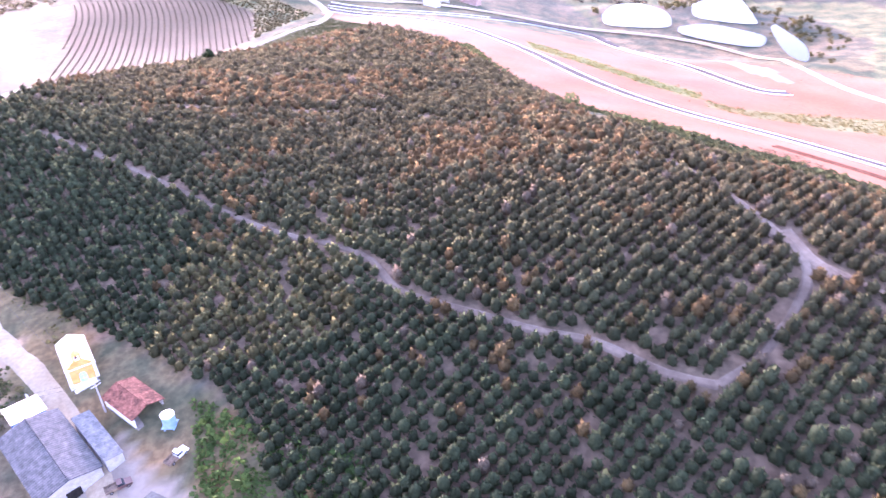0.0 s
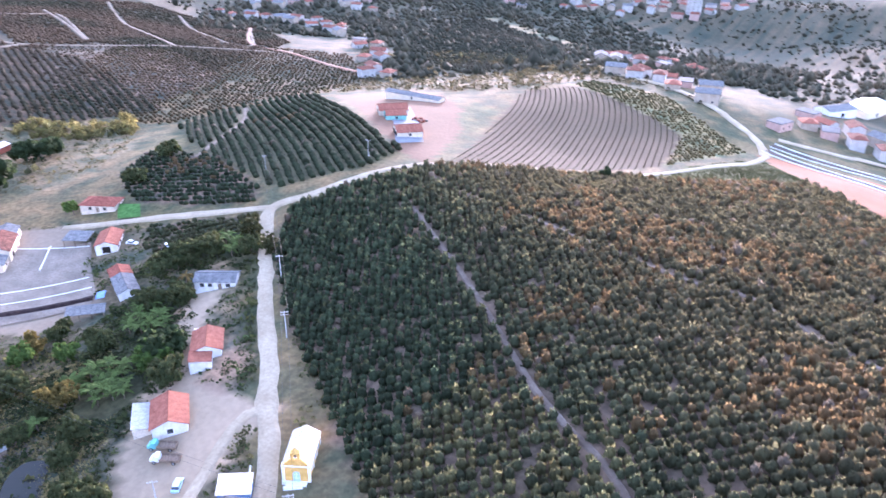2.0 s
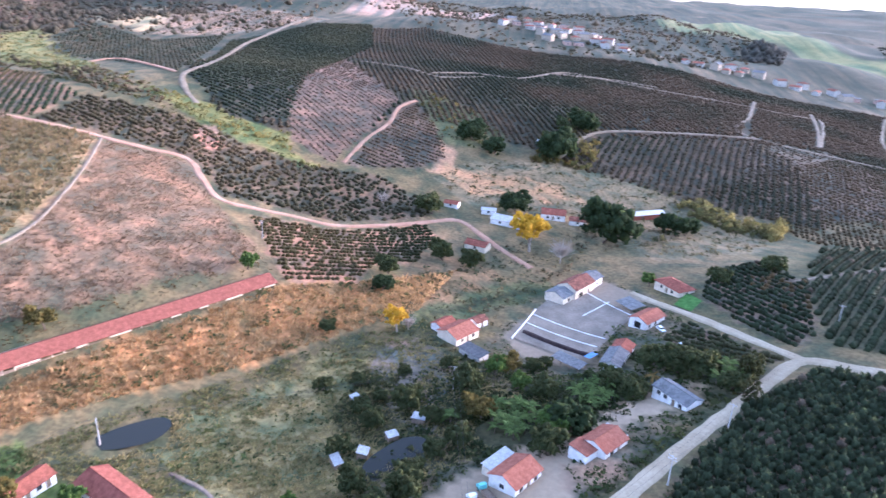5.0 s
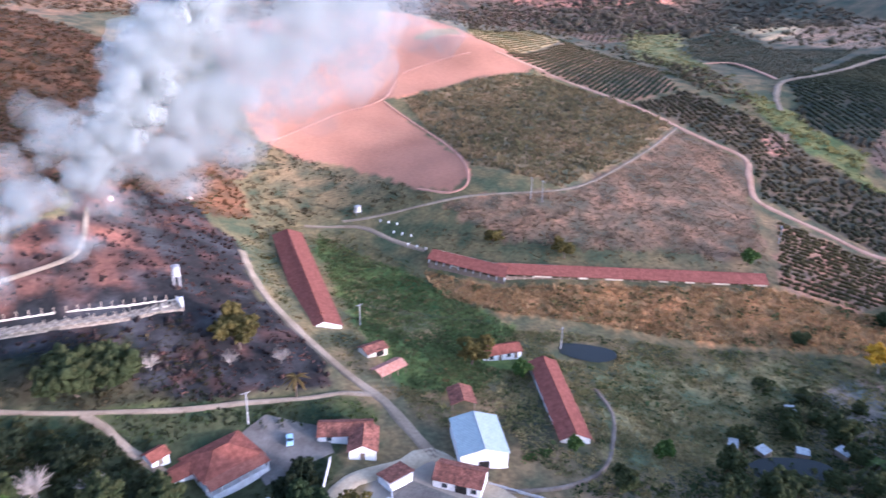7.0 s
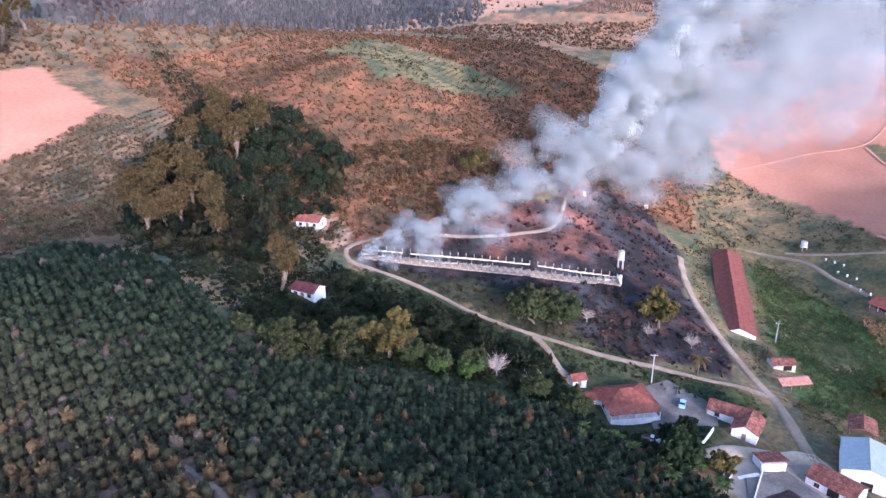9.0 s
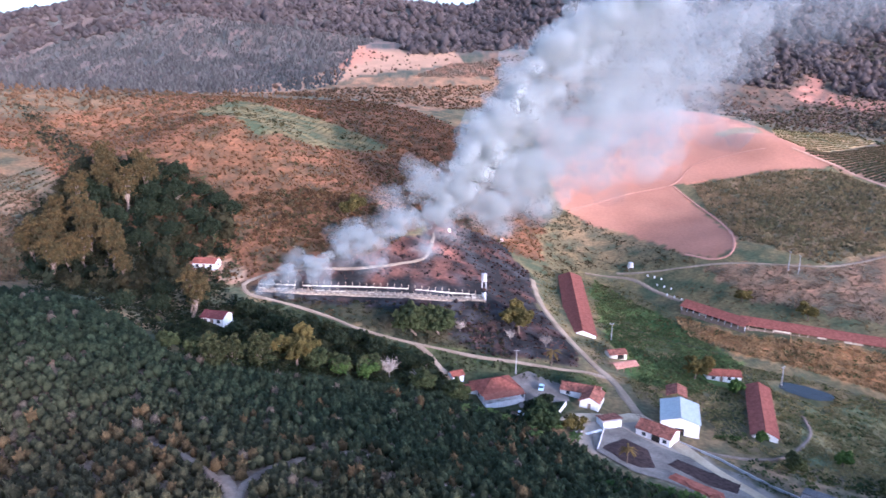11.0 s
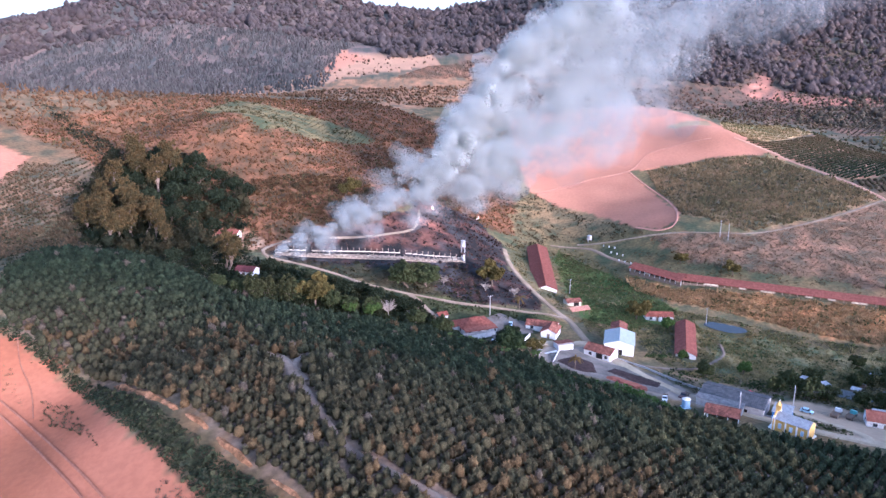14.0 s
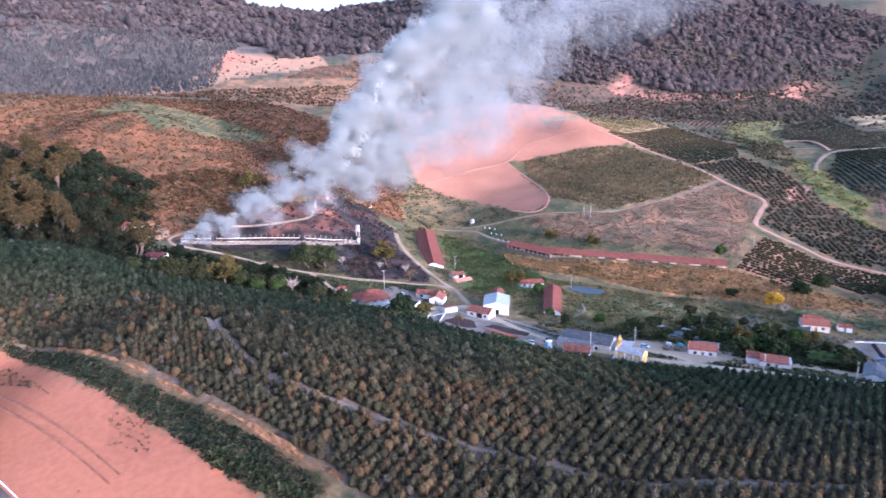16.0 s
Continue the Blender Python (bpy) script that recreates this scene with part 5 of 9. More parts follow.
tank_tower("water_tank", "faded blue round water tank beside the garage", -55.6, 98.2, 0.8, 1.35, 2.8, M_TANKBLUE)


# -- chapel --
def chapel():
    z = ground(-82.5, 116.5)
    r = tagged(empty("chapel", pose(-82.3, 116.6, z - 0.1, 0, 0, 125)), "small yellow and white chapel with bell gable", "chapel")
    L, W, h, rise = 10.5, 5.4, 4.4, 1.5
    part("wall", walls(L, W, h, rise), M_YELLOW, r)
    part("roof", gable_roof(L, W, h, rise, 0.35, 0.05), M_ZINC, r)
    part("plinth", boxes((-L / 2 - 0.5, -W / 2 - 0.5, -1.6, L / 2 + 0.6, W / 2 + 0.5, 0.35)), M_TRIM, r)
    for side in (-1, 1):
        for i in range(4):
            u = -L / 2 + 0.2 + i * (L - 0.4) / 3
            part("pilaster", boxes((u - 0.22, side * W / 2 - 0.12, 0, u + 0.22, side * W / 2 + 0.12, h)), M_TRIM, r)
        for i in range(3):
            window(r, side_pose("s" if side < 0 else "n", (-L / 2 + 0.2 + (i + 0.5) * (L - 0.4) / 3) * -side, L, W), 0.8, 1.6, 1.5, M_TRIM, M_GLASSBLUE)
    # stepped front at the -x end
    bm = bmesh.new()
    prof = [(-3.0, -1.2), (3.0, -1.2), (3.0, 4.5), (2.6, 4.9), (1.5, 5.9), (1.1, 6.3), (-1.1, 6.3), (-1.5, 5.9), (-2.6, 4.9), (-3.0, 4.5)]
    a, b = [bm.verts.new((-L / 2 - 0.35, p, q)) for p, q in prof], [bm.verts.new((-L / 2 + 0.1, p, q)) for p, q in prof]
    bm.faces.new(a), bm.faces.new(b[::-1])
    for i in range(len(prof)):
        bm.faces.new((a[i], a[(i + 1) % len(prof)], b[(i + 1) % len(prof)], b[i]))
    bmesh.ops.recalc_face_normals(bm, faces=bm.faces)
    part("facade", bm, M_YELLOW, r, "ochre front with stepped gable")
    for s in (-1, 1):
        part("pilaster", boxes((-L / 2 - 0.5, s * 2.75 - 0.3, -0.4, -L / 2 - 0.3, s * 2.75 + 0.3, 4.6)), M_TRIM, r)
        part("finial", boxes((-L / 2 - 0.4, s * 2.75 - 0.22, 4.5, -L / 2 + 0.05, s * 2.75 + 0.22, 5.1)), M_TRIM, r)
    part("cornice", boxes((-L / 2 - 0.55, -3.1, 4.35, -L / 2 + 0.12, 3.1, 4.6)), M_TRIM, r)
    part("steps", boxes((-L / 2 - 1.6, -2.2, -1.4, -L / 2 - 0.3, 2.2, 0.2), (-L / 2 - 2.1, -2.6, -1.4, -L / 2 - 1.6, 2.6, 0.0)), M_TRIM, r)
    # door with round head
    bm = bmesh.new()
    arc = [(-0.75, 0.2), (0.75, 0.2), (0.75, 2.3)] + [(0.75 * math.cos(t), 2.3 + 0.75 * math.sin(t)) for t in [math.pi * k / 8 for k in range(1, 8)]] + [(-0.75, 2.3)]
    for k, (mat_y, grow) in enumerate(((-0.42, 1.0),)):
        f = [bm.verts.new((-L / 2 + mat_y, p, q)) for p, q in arc]
        g = [bm.verts.new((-L / 2 - 0.3, p, q)) for p, q in arc]
        bm.faces.new(f)
        for i in range(len(arc)):
            bm.faces.new((f[i], f[(i + 1) % len(arc)], g[(i + 1) % len(arc)], g[i]))
    bmesh.ops.recalc_face_normals(bm, faces=bm.faces)
    d = part("door", bm, M_GLASSBLUE, r, "pale blue arched door")
    part("mullion", boxes((-L / 2 - 0.46, -0.05, 0.2, -L / 2 - 0.4, 0.05, 3.0), (-L / 2 - 0.46, -0.75, 1.25, -L / 2 - 0.4, 0.75, 1.35), (-L / 2 - 0.46, -0.75, 2.25, -L / 2 - 0.4, 0.75, 2.35)), M_TRIM, d)
    # bell gable
    part("bell_gable", boxes((-L / 2 - 0.5, -0.9, 6.2, -L / 2 + 0.6, -0.5, 8.0), (-L / 2 - 0.5, 0.5, 6.2, -L / 2 + 0.6, 0.9, 8.0), (-L / 2 - 0.55, -1.0, 7.8, -L / 2 + 0.65, 1.0, 8.15)), M_YELLOW, r)
    bm = bmesh.new()
    bmesh.ops.create_cone(bm, cap_ends=True, segments=4, radius1=0.95, radius2=0.08, depth=1.2)
    bmesh.ops.translate(bm, verts=bm.verts, vec=(-L / 2 + 0.05, 0, 8.7))
    part("spire", bm, M_YELLOW, r)
    part("cross", boxes((-L / 2 + 0.01, -0.04, 9.2, -L / 2 + 0.09, 0.04, 10.0), (-L / 2 + 0.01, -0.25, 9.6, -L / 2 + 0.09, 0.25, 9.68)), M_TRIM, r)
    bm = bmesh.new()
    bmesh.ops.create_cone(bm, cap_ends=True, segments=10, radius1=0.34, radius2=0.14, depth=0.6)
    bmesh.ops.translate(bm, verts=bm.verts, vec=(-L / 2 + 0.05, 0, 7.2))
    part("bell", bm, M_WOOD, r)


chapel()


def garage():
    """Old tiled shelter: white back and side wall, open front with posts."""
    r = tagged(empty("garage", pose(-65.2, 104.4, ground(-65.2, 104.4) - 0.3, 0, 0, 144)), "open-fronted garage with mottled red tile roof", "garage")
    L, W = 10.4, 7.0
    part("roof", gable_roof(L, W, 2.7, 1.3, 0.4, 0.3), M_OLDTILE, r)
    part("side_wall", boxes((-L / 2, W / 2 - 0.25, -1.5, L / 2, W / 2, 2.7)), M_WHITE, r)
    part("end_wall", boxes((L / 2 - 0.25, -W / 2, -1.5, L / 2, W / 2, 2.7)), M_WHITE, r)
    part("back_wall", boxes((-L / 2, -W / 2, -1.5, -L / 2 + 1.2, -W / 2 + 0.25, 2.7)), M_WHITE, r)
    for u in (-5.0, -1.6, 1.8):
        part("post", boxes((u, -W / 2 + 0.1, -1.2, u + 0.25, -W / 2 + 0.35, 2.6)), M_WHITE, r)
    part("floor_slab", boxes((-L / 2 - 0.8, -W / 2 - 0.6, -1.5, L / 2, W / 2, 0.1)), M_CONCRETE, r)


garage()
house("workshop", "long workshop with dark grey sheet roof", -77.5, 91.5, 136, 21.0, 11.5, 4.0, 1.5, "gable", M_DARKSHEET, M_GREY, eave=0.4, openings="s:g:-4 s:g:4 w:g:0")
house("workshop_annex", "lean-to with pale sheet roof and blue wall", -88.0, 103.0, 136, 5.5, 6.5, 3.2, 0.5, "shed", M_ZINC, M_BLUE, eave=0.3)
house("lean_to", "low lean-to with stepped pale roof sheets", -69.5, 95.5, 136, 15.0, 3.4, 3.0, 0.4, "shed", M_FIBRE, M_GREY, eave=0.2)
house("cottage", "white cottage with orange tile roof and truck yard", -121.3, 109.2, 146, 11.0, 8.0, 3.0, 1.8, "gable", M_ORANGETILE, openings="s:w:-3 s:d:0 s:w:3 w:w:0 e:w:0")
house("lean_to", "rusty zinc lean-to against the orange-roofed cottage", -126.8, 105.0, 146, 9.6, 4.0, 2.2, 0.7, "shed", M_ZINC, M_CREAM, eave=0.3, verge=0.2)
house("cottage", "cottage with orange tile roof behind hedges", -137.2, 131.6, 141, 10.0, 7.6, 2.9, 1.6, "gable", M_ORANGETILE, M_WHITE, openings="s:w:-2 s:d:1 w:w:0")
house("cottage_annex", "white box annex with sloping orange roof", -132.4, 125.9, 141, 4.8, 5.6, 2.9, 0.7, "shed", M_ORANGETILE, M_WHITE, eave=0.2, verge=0.15)
house("lean_to", "narrow zinc porch roof", -141.5, 134.5, 141, 2.2, 6.6, 2.4, 0.4, "shed", M_WHITEROOF, M_WHITE, eave=0.1)
house("cottage", "white cottage with grey fibre-cement roof", -163.4, 154.2, 39, 12.8, 6.6, 2.9, 1.3, "gable", M_FIBRE, M_WHITE, openings="s:w:-4 s:w:-1.5 s:d:1.5 s:w:4 w:w:0")
# -- the farm yard --
house("yard_barn", "cream yard barn with brown tile roof", -262.0, 128.6, 146, 15.0, 9.0, 4.6, 2.2, "gable", M_OLDTILE, M_CREAM, openings="s:g:-3 s:w:3")
house("yard_barn_wing", "lower grey-roofed wing of the yard barn", -253.5, 121.8, 146, 9.0, 9.0, 3.4, 1.6, "gable", M_FIBRE, M_CREAM, openings="s:w:0")
house("yard_barn_wing", "grey-roofed end wing of the yard barn", -271.0, 135.0, 146, 8.0, 7.5, 4.0, 1.6, "gable", M_FIBRE, M_WHITE, openings="s:w:0")
house("farm_cottage", "farm cottage with red roof and front garden", -262.3, 169.5, 36, 14.0, 9.0, 3.0, 1.7, "hip", M_TILE, M_CREAM, openings="s:w:-3 s:d:0 s:w:3 e:w:0")
house("farm_cottage", "white farm cottage with orange roof and arched porch", -230.8, 154.6, 140, 12.6, 7.6, 3.0, 1.6, "gable", M_ORANGETILE, M_WHITE, openings="w:g:0 s:w:0 s:w:-4")
open_shed("yard_shed", "open shed with pale sheet roof", -244.4, 149.6, 38, 8.8, 7.2, 2.8, 0.6, M_FIBRE, 3, mono=True)
house("yard_shed", "shed with grey sheet roof beside fruit trees", -193.4, 139.2, 160, 12.0, 6.2, 2.8, 1.2, "gable", M_FIBRE, M_WHITE, openings="s:g:0")
house("yard_shed", "low shed with rusty red roof", -203.2, 143.0, 160, 7.0, 6.2, 2.9, 1.2, "gable", M_TILE, M_WHITE, openings="s:w:0")
open_shed("yard_shed", "narrow open shed with grey sheets and blue tarpaulin", -190.6, 124.0, 54, 11.0, 4.4, 2.4, 0.6, M_FIBRE, 4, mono=True)
house("cottage", "cottage with orange tile roof and hedged garden", -206.6, 84.2, 145, 12.0, 9.6, 3.0, 1.9, "gable", M_ORANGETILE, M_CREAM, openings="s:w:-3 s:d:0 s:w:3")
house("cottage_annex", "darker red tiled annex", -211.5, 78.0, 145, 8.0, 5.0, 2.6, 1.0, "gable", M_TILE, M_WHITE, openings="s:w:0")
house("shed", "small white shed with mottled tiles", -219.1, 90.4, 142, 6.0, 4.4, 2.5, 0.9, "gable", M_OLDTILE, M_WHITE, openings="s:d:0")
house("shed", "low dark sheet-roofed shed", -193.4, 91.4, 52, 10.0, 4.4, 2.3, 0.5, "shed", M_DARKSHEET, M_GREY)
house("poultry_house", "long poultry house with white sheet roof", -335.6, 97.2, 72, 23.0, 9.0, 3.0, 1.4, "gable", M_WHITEROOF, M_WHITE, openings="s:w:-6 s:w:0 s:w:6", group="upper farm")
house("upper_cottage", "white cottage with bright red roof", -352.6, 118.3, 88, 13.0, 9.5, 3.2, 1.8, "gable", M_TILE, M_WHITE, openings="s:w:-3 s:d:0 s:w:3 e:w:0", group="upper farm")
house("upper_shed", "white shed with brown roof", -347.1, 131.6, 86, 9.2, 6.5, 2.6, 1.2, "gable", M_OLDTILE, M_WHITE, openings="s:w:0", group="upper farm")
house("upper_shed", "long shed with a white sheet roof", -368.6, 166.4, 118, 30.0, 6.5, 2.8, 1.0, "gable", M_WHITEROOF, M_TILE, openings="s:w:0", group="upper farm")
house("upper_shed", "small white shed on the upper farm", -348.2, 82.8, 90, 7.8, 4.6, 2.4, 0.8, "gable", M_WHITEROOF, M_WHITE, openings="s:w:0", group="upper farm")
house("upper_shed", "small shed with a red tile roof", -351.2, 61.8, 80, 8.0, 5.0, 2.4, 1.0, "gable", M_TILE, M_WHITE, openings="s:w:0", group="upper farm")
house("cottage", "cottage with red roof above the stream", -298.3, 82.0, 70, 11.0, 7.0, 2.8, 1.4, "gable", M_TILE, M_CREAM, openings="s:w:0")
house("far_shed", "isolated shed with white roof", -459.7, 112.5, 70, 14.0, 7.0, 2.8, 1.0, "gable", M_WHITEROOF, M_WHITE, openings="s:w:0")
# -- the new houses on the red crossing --
house("new_house", "new house with terracotta gabled roof", -228.0, 311.0, 50, 15.0, 10.0, 3.2, 2.0, "gable", M_ORANGETILE, M_CREAM, openings="s:w:-3 s:g:1 e:w:0 w:g:0", group="new houses")
house("new_house_wing", "turquoise-trimmed wing with terracotta roof", -219.5, 303.5, 50, 10.0, 9.0, 2.9, 1.6, "gable", M_ORANGETILE, surface("turquoise_render", (0.2, 0.42, 0.38), (0.28, 0.5, 0.46), 1.0), openings="w:g:0 s:w:0", group="new houses")
house("new_house", "new house with arcaded front and orange roof", -194.5, 284.0, 52, 12.0, 10.0, 3.0, 2.0, "gable", M_ORANGETILE, M_CREAM, openings="w:g:-3 w:g:0 w:g:3 s:w:0", group="new houses")
house("long_store", "long low store with grey sheet roof", -247.0, 352.0, 8, 36.0, 7.0, 3.0, 1.0, "gable", M_FIBRE, M_CREAM, openings="s:w:0", group="new houses")

KEEP_CLEAR = [(-145, 106, 9), (-1.5, 12, 13), (-32, 19, 11), (-34, 36, 5), (-48, 42, 9), (-60, 33, 12), (-96, -5, 9), (-68, 13, 6), (-56, -8, 7), (-58, -21, 6), (110, -67, 8), (95, -4.5, 7), (-82, 116, 8.5), (-65, 104, 8), (-78, 91, 13), (-88, 103, 5),
              (-121, 109, 9), (-137, 131, 8), (-163, 154, 8.5), (-230, 154, 9), (-262, 169, 10), (-207, 84, 9), (-193, 139, 8), (-190, 124, 7), (-335, 97, 12), (-352, 118, 10), (-298, 82, 8), (-18, 12, 7), (-127, 6, 8), (-119, 1, 6)]
KEEP_CLEAR += [(-94.6 + t * math.cos(radians(63)), 24.6 + t * math.sin(radians(63)), 6) for t in (-18, -9, 0, 9, 18)]
KEEP_CLEAR += [(-60.6 + t * math.cos(radians(76.6)), -83.6 + t * math.sin(radians(76.6)), 8) for t in range(-42, 43, 7)]
KEEP_CLEAR += [(-172.5 + t * math.cos(radians(145.2)), -21.5 + t * math.sin(radians(145.2)), 5.5) for t in range(-52, 53, 6)]
KEEP_CLEAR += [(-121.8 + t * math.cos(radians(117)), -62.5 + t * math.sin(radians(117)), 5.5) for t in range(-15, 16, 6)]
KEEP_CLEAR += [(39.5 + t * math.cos(radians(4.6)), -49.0 + t * math.sin(radians(4.6)), 7) for t in range(-48, 49, 6)]

# ---- trees: trunk, limbs and a crown of many leafy clumps ----
def tube(pts, radii, sides=7):
    """A tapered limb through pts: verts, tri faces."""
    vs, fs = [], []
    for i, (p, r) in enumerate(zip(pts, radii)):
        d = Vector(pts[min(i + 1, len(pts) - 1)]) - Vector(pts[max(i - 1, 0)])
        q = d.to_track_quat("Z", "Y")
        for k in range(sides):
            a = 2 * math.pi * k / sides
            vs.append(tuple(Vector(p) + q @ Vector((math.cos(a) * r, math.sin(a) * r, 0))))
    for i in range(len(pts) - 1):
        for k in range(sides):
            a, b = i * sides + k, i * sides + (k + 1) % sides
            fs += [(a, b, b + sides), (a, b + sides, a + sides)]
    return vs, fs


LEAFY = [clump(40 + s, 1, 0.45, 1.0) for s in range(8)]


def leaf_blades(seed, n=7):
    """A tuft of separate leaf blades round a point, radius about 1."""
    rng = random.Random(seed)
    vs, fs = [], []
    for _ in range(n):
        d = Vector((rng.gauss(0, 1), rng.gauss(0, 1), rng.gauss(0.2, 0.8))).normalized()
        side = d.cross(Vector((rng.gauss(0, 1), rng.gauss(0, 1), rng.gauss(0, 1)))).normalized() * (0.28 + 0.2 * rng.random())
        o = d * rng.uniform(0.1, 0.55)
        tip = d * rng.uniform(0.85, 1.2) + Vector((0, 0, -0.1))
        b = len(vs)
        mid = (o + tip) / 2
        vs += [tuple(o), tuple(mid + side), tuple(tip), tuple(mid - side)]
        fs += [(b, b + 1, b + 2), (b, b + 2, b + 3)]
    return np.array(vs), np.array(fs)


def loose_bush(seed):
    """A loose bush of leafy blades, resting on z = 0."""
    v, f = leaf_blades(seed, 9)
    v[:, 2] = np.maximum(v[:, 2] * 0.75 + 0.55, 0)
    return v, f


LOOSE = [loose_bush(170 + s) for s in range(8)]


def treetop(seed, n=44):
    """A rounded, ragged treetop of many leaf sprays, resting on z = 0, radius about 1."""
    rng = random.Random(seed)
    lumps = [Vector((rng.uniform(-0.45, 0.45), rng.uniform(-0.45, 0.45), rng.uniform(0.5, 1.05))) for _ in range(5)]
    vs, fs = [], []
    for i in range(n):
        c = lumps[i % 5]
        d = Vector((rng.gauss(0, 1), rng.gauss(0, 1), rng.gauss(0.25, 0.8))).normalized()
        p = c + d * rng.uniform(0.35, 0.58)
        t = d.cross(Vector((rng.gauss(0, 1), rng.gauss(0, 1), rng.gauss(0, 1)))).normalized()
        u = (d * 0.5 + d.cross(t)).normalized()
        a, w = rng.uniform(0.2, 0.34), rng.uniform(0.14, 0.24)
        b = len(vs)
        for q in (p - u * a, p + t * w, p + u * a, p - t * w):
            vs.append((q.x, q.y, max(0.0, q.z)))
        fs += [(b, b + 1, b + 2), (b, b + 2, b + 3)]
    return np.array(vs), np.array(fs)


TREETOPS = [treetop(610 + s) for s in range(8)]
TUFTS = [leaf_blades(70 + s) for s in range(6)]


def make_tree(name, seed, height, trunk_h, crown_r, tint, tint2, label, category="tree", clumps=90, clump_r=0.9, lobes=6, bark=None, squash=0.8, spread=1.0, tufts=True):
    """Built at the origin; copies are set out later."""
    rng = random.Random(seed)
    root = empty(name)
    tagged(root, label, category)
    vs, fs, tops = [], [], []

    def add(v, f):
        base = len(vs)
        vs.extend(v)
        fs.extend([tuple(i + base for i in t) for t in f])

    r0 = 0.028 * height + 0.06
    bend = [rng.uniform(-0.12, 0.12) * height for _ in range(2)]
    spine = [(bend[0] * t * t, bend[1] * t * t, trunk_h * t - 0.4 * (t == 0)) for t in (0, 0.35, 0.7, 1)]
    add(*tube(spine, [r0 * 1.3, r0, r0 * 0.85, r0 * 0.7]))
    ch = height - trunk_h * 0.75
    for k in range(lobes):
        a = 2 * math.pi * (k + rng.random() * 0.7) / lobes
        rr = crown_r * spread * rng.uniform(0.3, 0.72) * (0.4 if k == 0 else 1)
        c = Vector((spine[-1][0] + math.cos(a) * rr, spine[-1][1] + math.sin(a) * rr, trunk_h * 0.75 + ch * rng.uniform(0.35, 0.78) + (ch * 0.12 if k == 0 else 0)))
        tops.append((c, crown_r * rng.uniform(0.38, 0.58)))
        st = Vector(spine[-1]) * rng.uniform(0.72, 1.0)
        mid = st.lerp(c, 0.5) + Vector((0, 0, 0.08 * height))
        add(*tube([tuple(st), tuple(mid), tuple(c)], [r0 * 0.5, r0 * 0.34, r0 * 0.12], 5))
    me = bpy.data.meshes.new("trunk")
    me.from_pydata(vs, [], fs)
    me.polygons.foreach_set("use_smooth", np.ones(len(fs), bool))
    me.materials.append(bark or M_BARK)
    part_mesh("trunk", me, root)
    P, S, T = [], [], []
    for i in range(clumps):
        c, r = tops[i % lobes]
        d = Vector((rng.gauss(0, 1), rng.gauss(0, 1), rng.gauss(0.15, 0.9))).normalized()
        p = c + Vector((d.x, d.y, d.z * squash)) * r * rng.uniform(0.55, 1.1)
        P.append(tuple(p))
        S.append(clump_r * rng.uniform(0.6, 1.3))
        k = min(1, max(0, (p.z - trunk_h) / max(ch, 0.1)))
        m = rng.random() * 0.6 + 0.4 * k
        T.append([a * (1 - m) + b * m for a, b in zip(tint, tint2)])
    P, S, T = np.array(P), np.array(S), np.array(T)
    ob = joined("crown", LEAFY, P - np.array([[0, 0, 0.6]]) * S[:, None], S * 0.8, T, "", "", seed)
    ob.parent = root
    del ob["kind"]
    if tufts:
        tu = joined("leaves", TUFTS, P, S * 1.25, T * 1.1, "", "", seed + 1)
        tu.parent = root
        del tu["kind"]
    return root


def make_palm(name, seed, height, n, length, tint, label, category="palm", width=0.35, droop=0.7, stem=0.16, base_spread=0.0):
    """A stem with long arching blades."""
    rng = random.Random(seed)
    root = tagged(empty(name), label, category)
    v, f = tube([(0, 0, -0.3), (0.1, 0, height * 0.5), (0.15, 0.1, height)], [stem * 1.3, stem, stem * 0.9], 8)
    me = bpy.data.meshes.new("trunk")
    me.from_pydata(v, [], f)
    me.materials.append(M_BARK)
    part_mesh("trunk", me, root)
    for k in range(n):
        a = 2 * math.pi * k / n + rng.uniform(-0.3, 0.3)
        up = rng.uniform(0.1, 1.1)
        pts, w = [], []
        d = Vector((math.cos(a), math.sin(a), 0))
        side = Vector((-d.y, d.x, 0))
        for i in range(6):
            t = i / 5
            p = Vector((0.15, 0.1, height)) + d * length * t * math.cos(up * 0.6) + Vector((0, 0, length * (math.sin(up) * t - droop * t * t)))
            wd = width * math.sin(math.pi * min(0.97, 0.12 + t * 0.85))
            pts += [tuple(p - side * wd + Vector((0, 0, -wd * 0.5))), tuple(p), tuple(p + side * wd + Vector((0, 0, -wd * 0.5)))]
        vs = np.array(pts)
        fs = []
        for i in range(5):
            for j in (0, 1):
                q = i * 3 + j
                fs += [(q, q + 1, q + 4), (q, q + 4, q + 3)]
        me = mesh_from("leaf", vs, np.array(fs), np.array(tint) * rng.uniform(0.7, 1.3), M_LEAF)
        part_mesh("leaf", me, root)
    return root


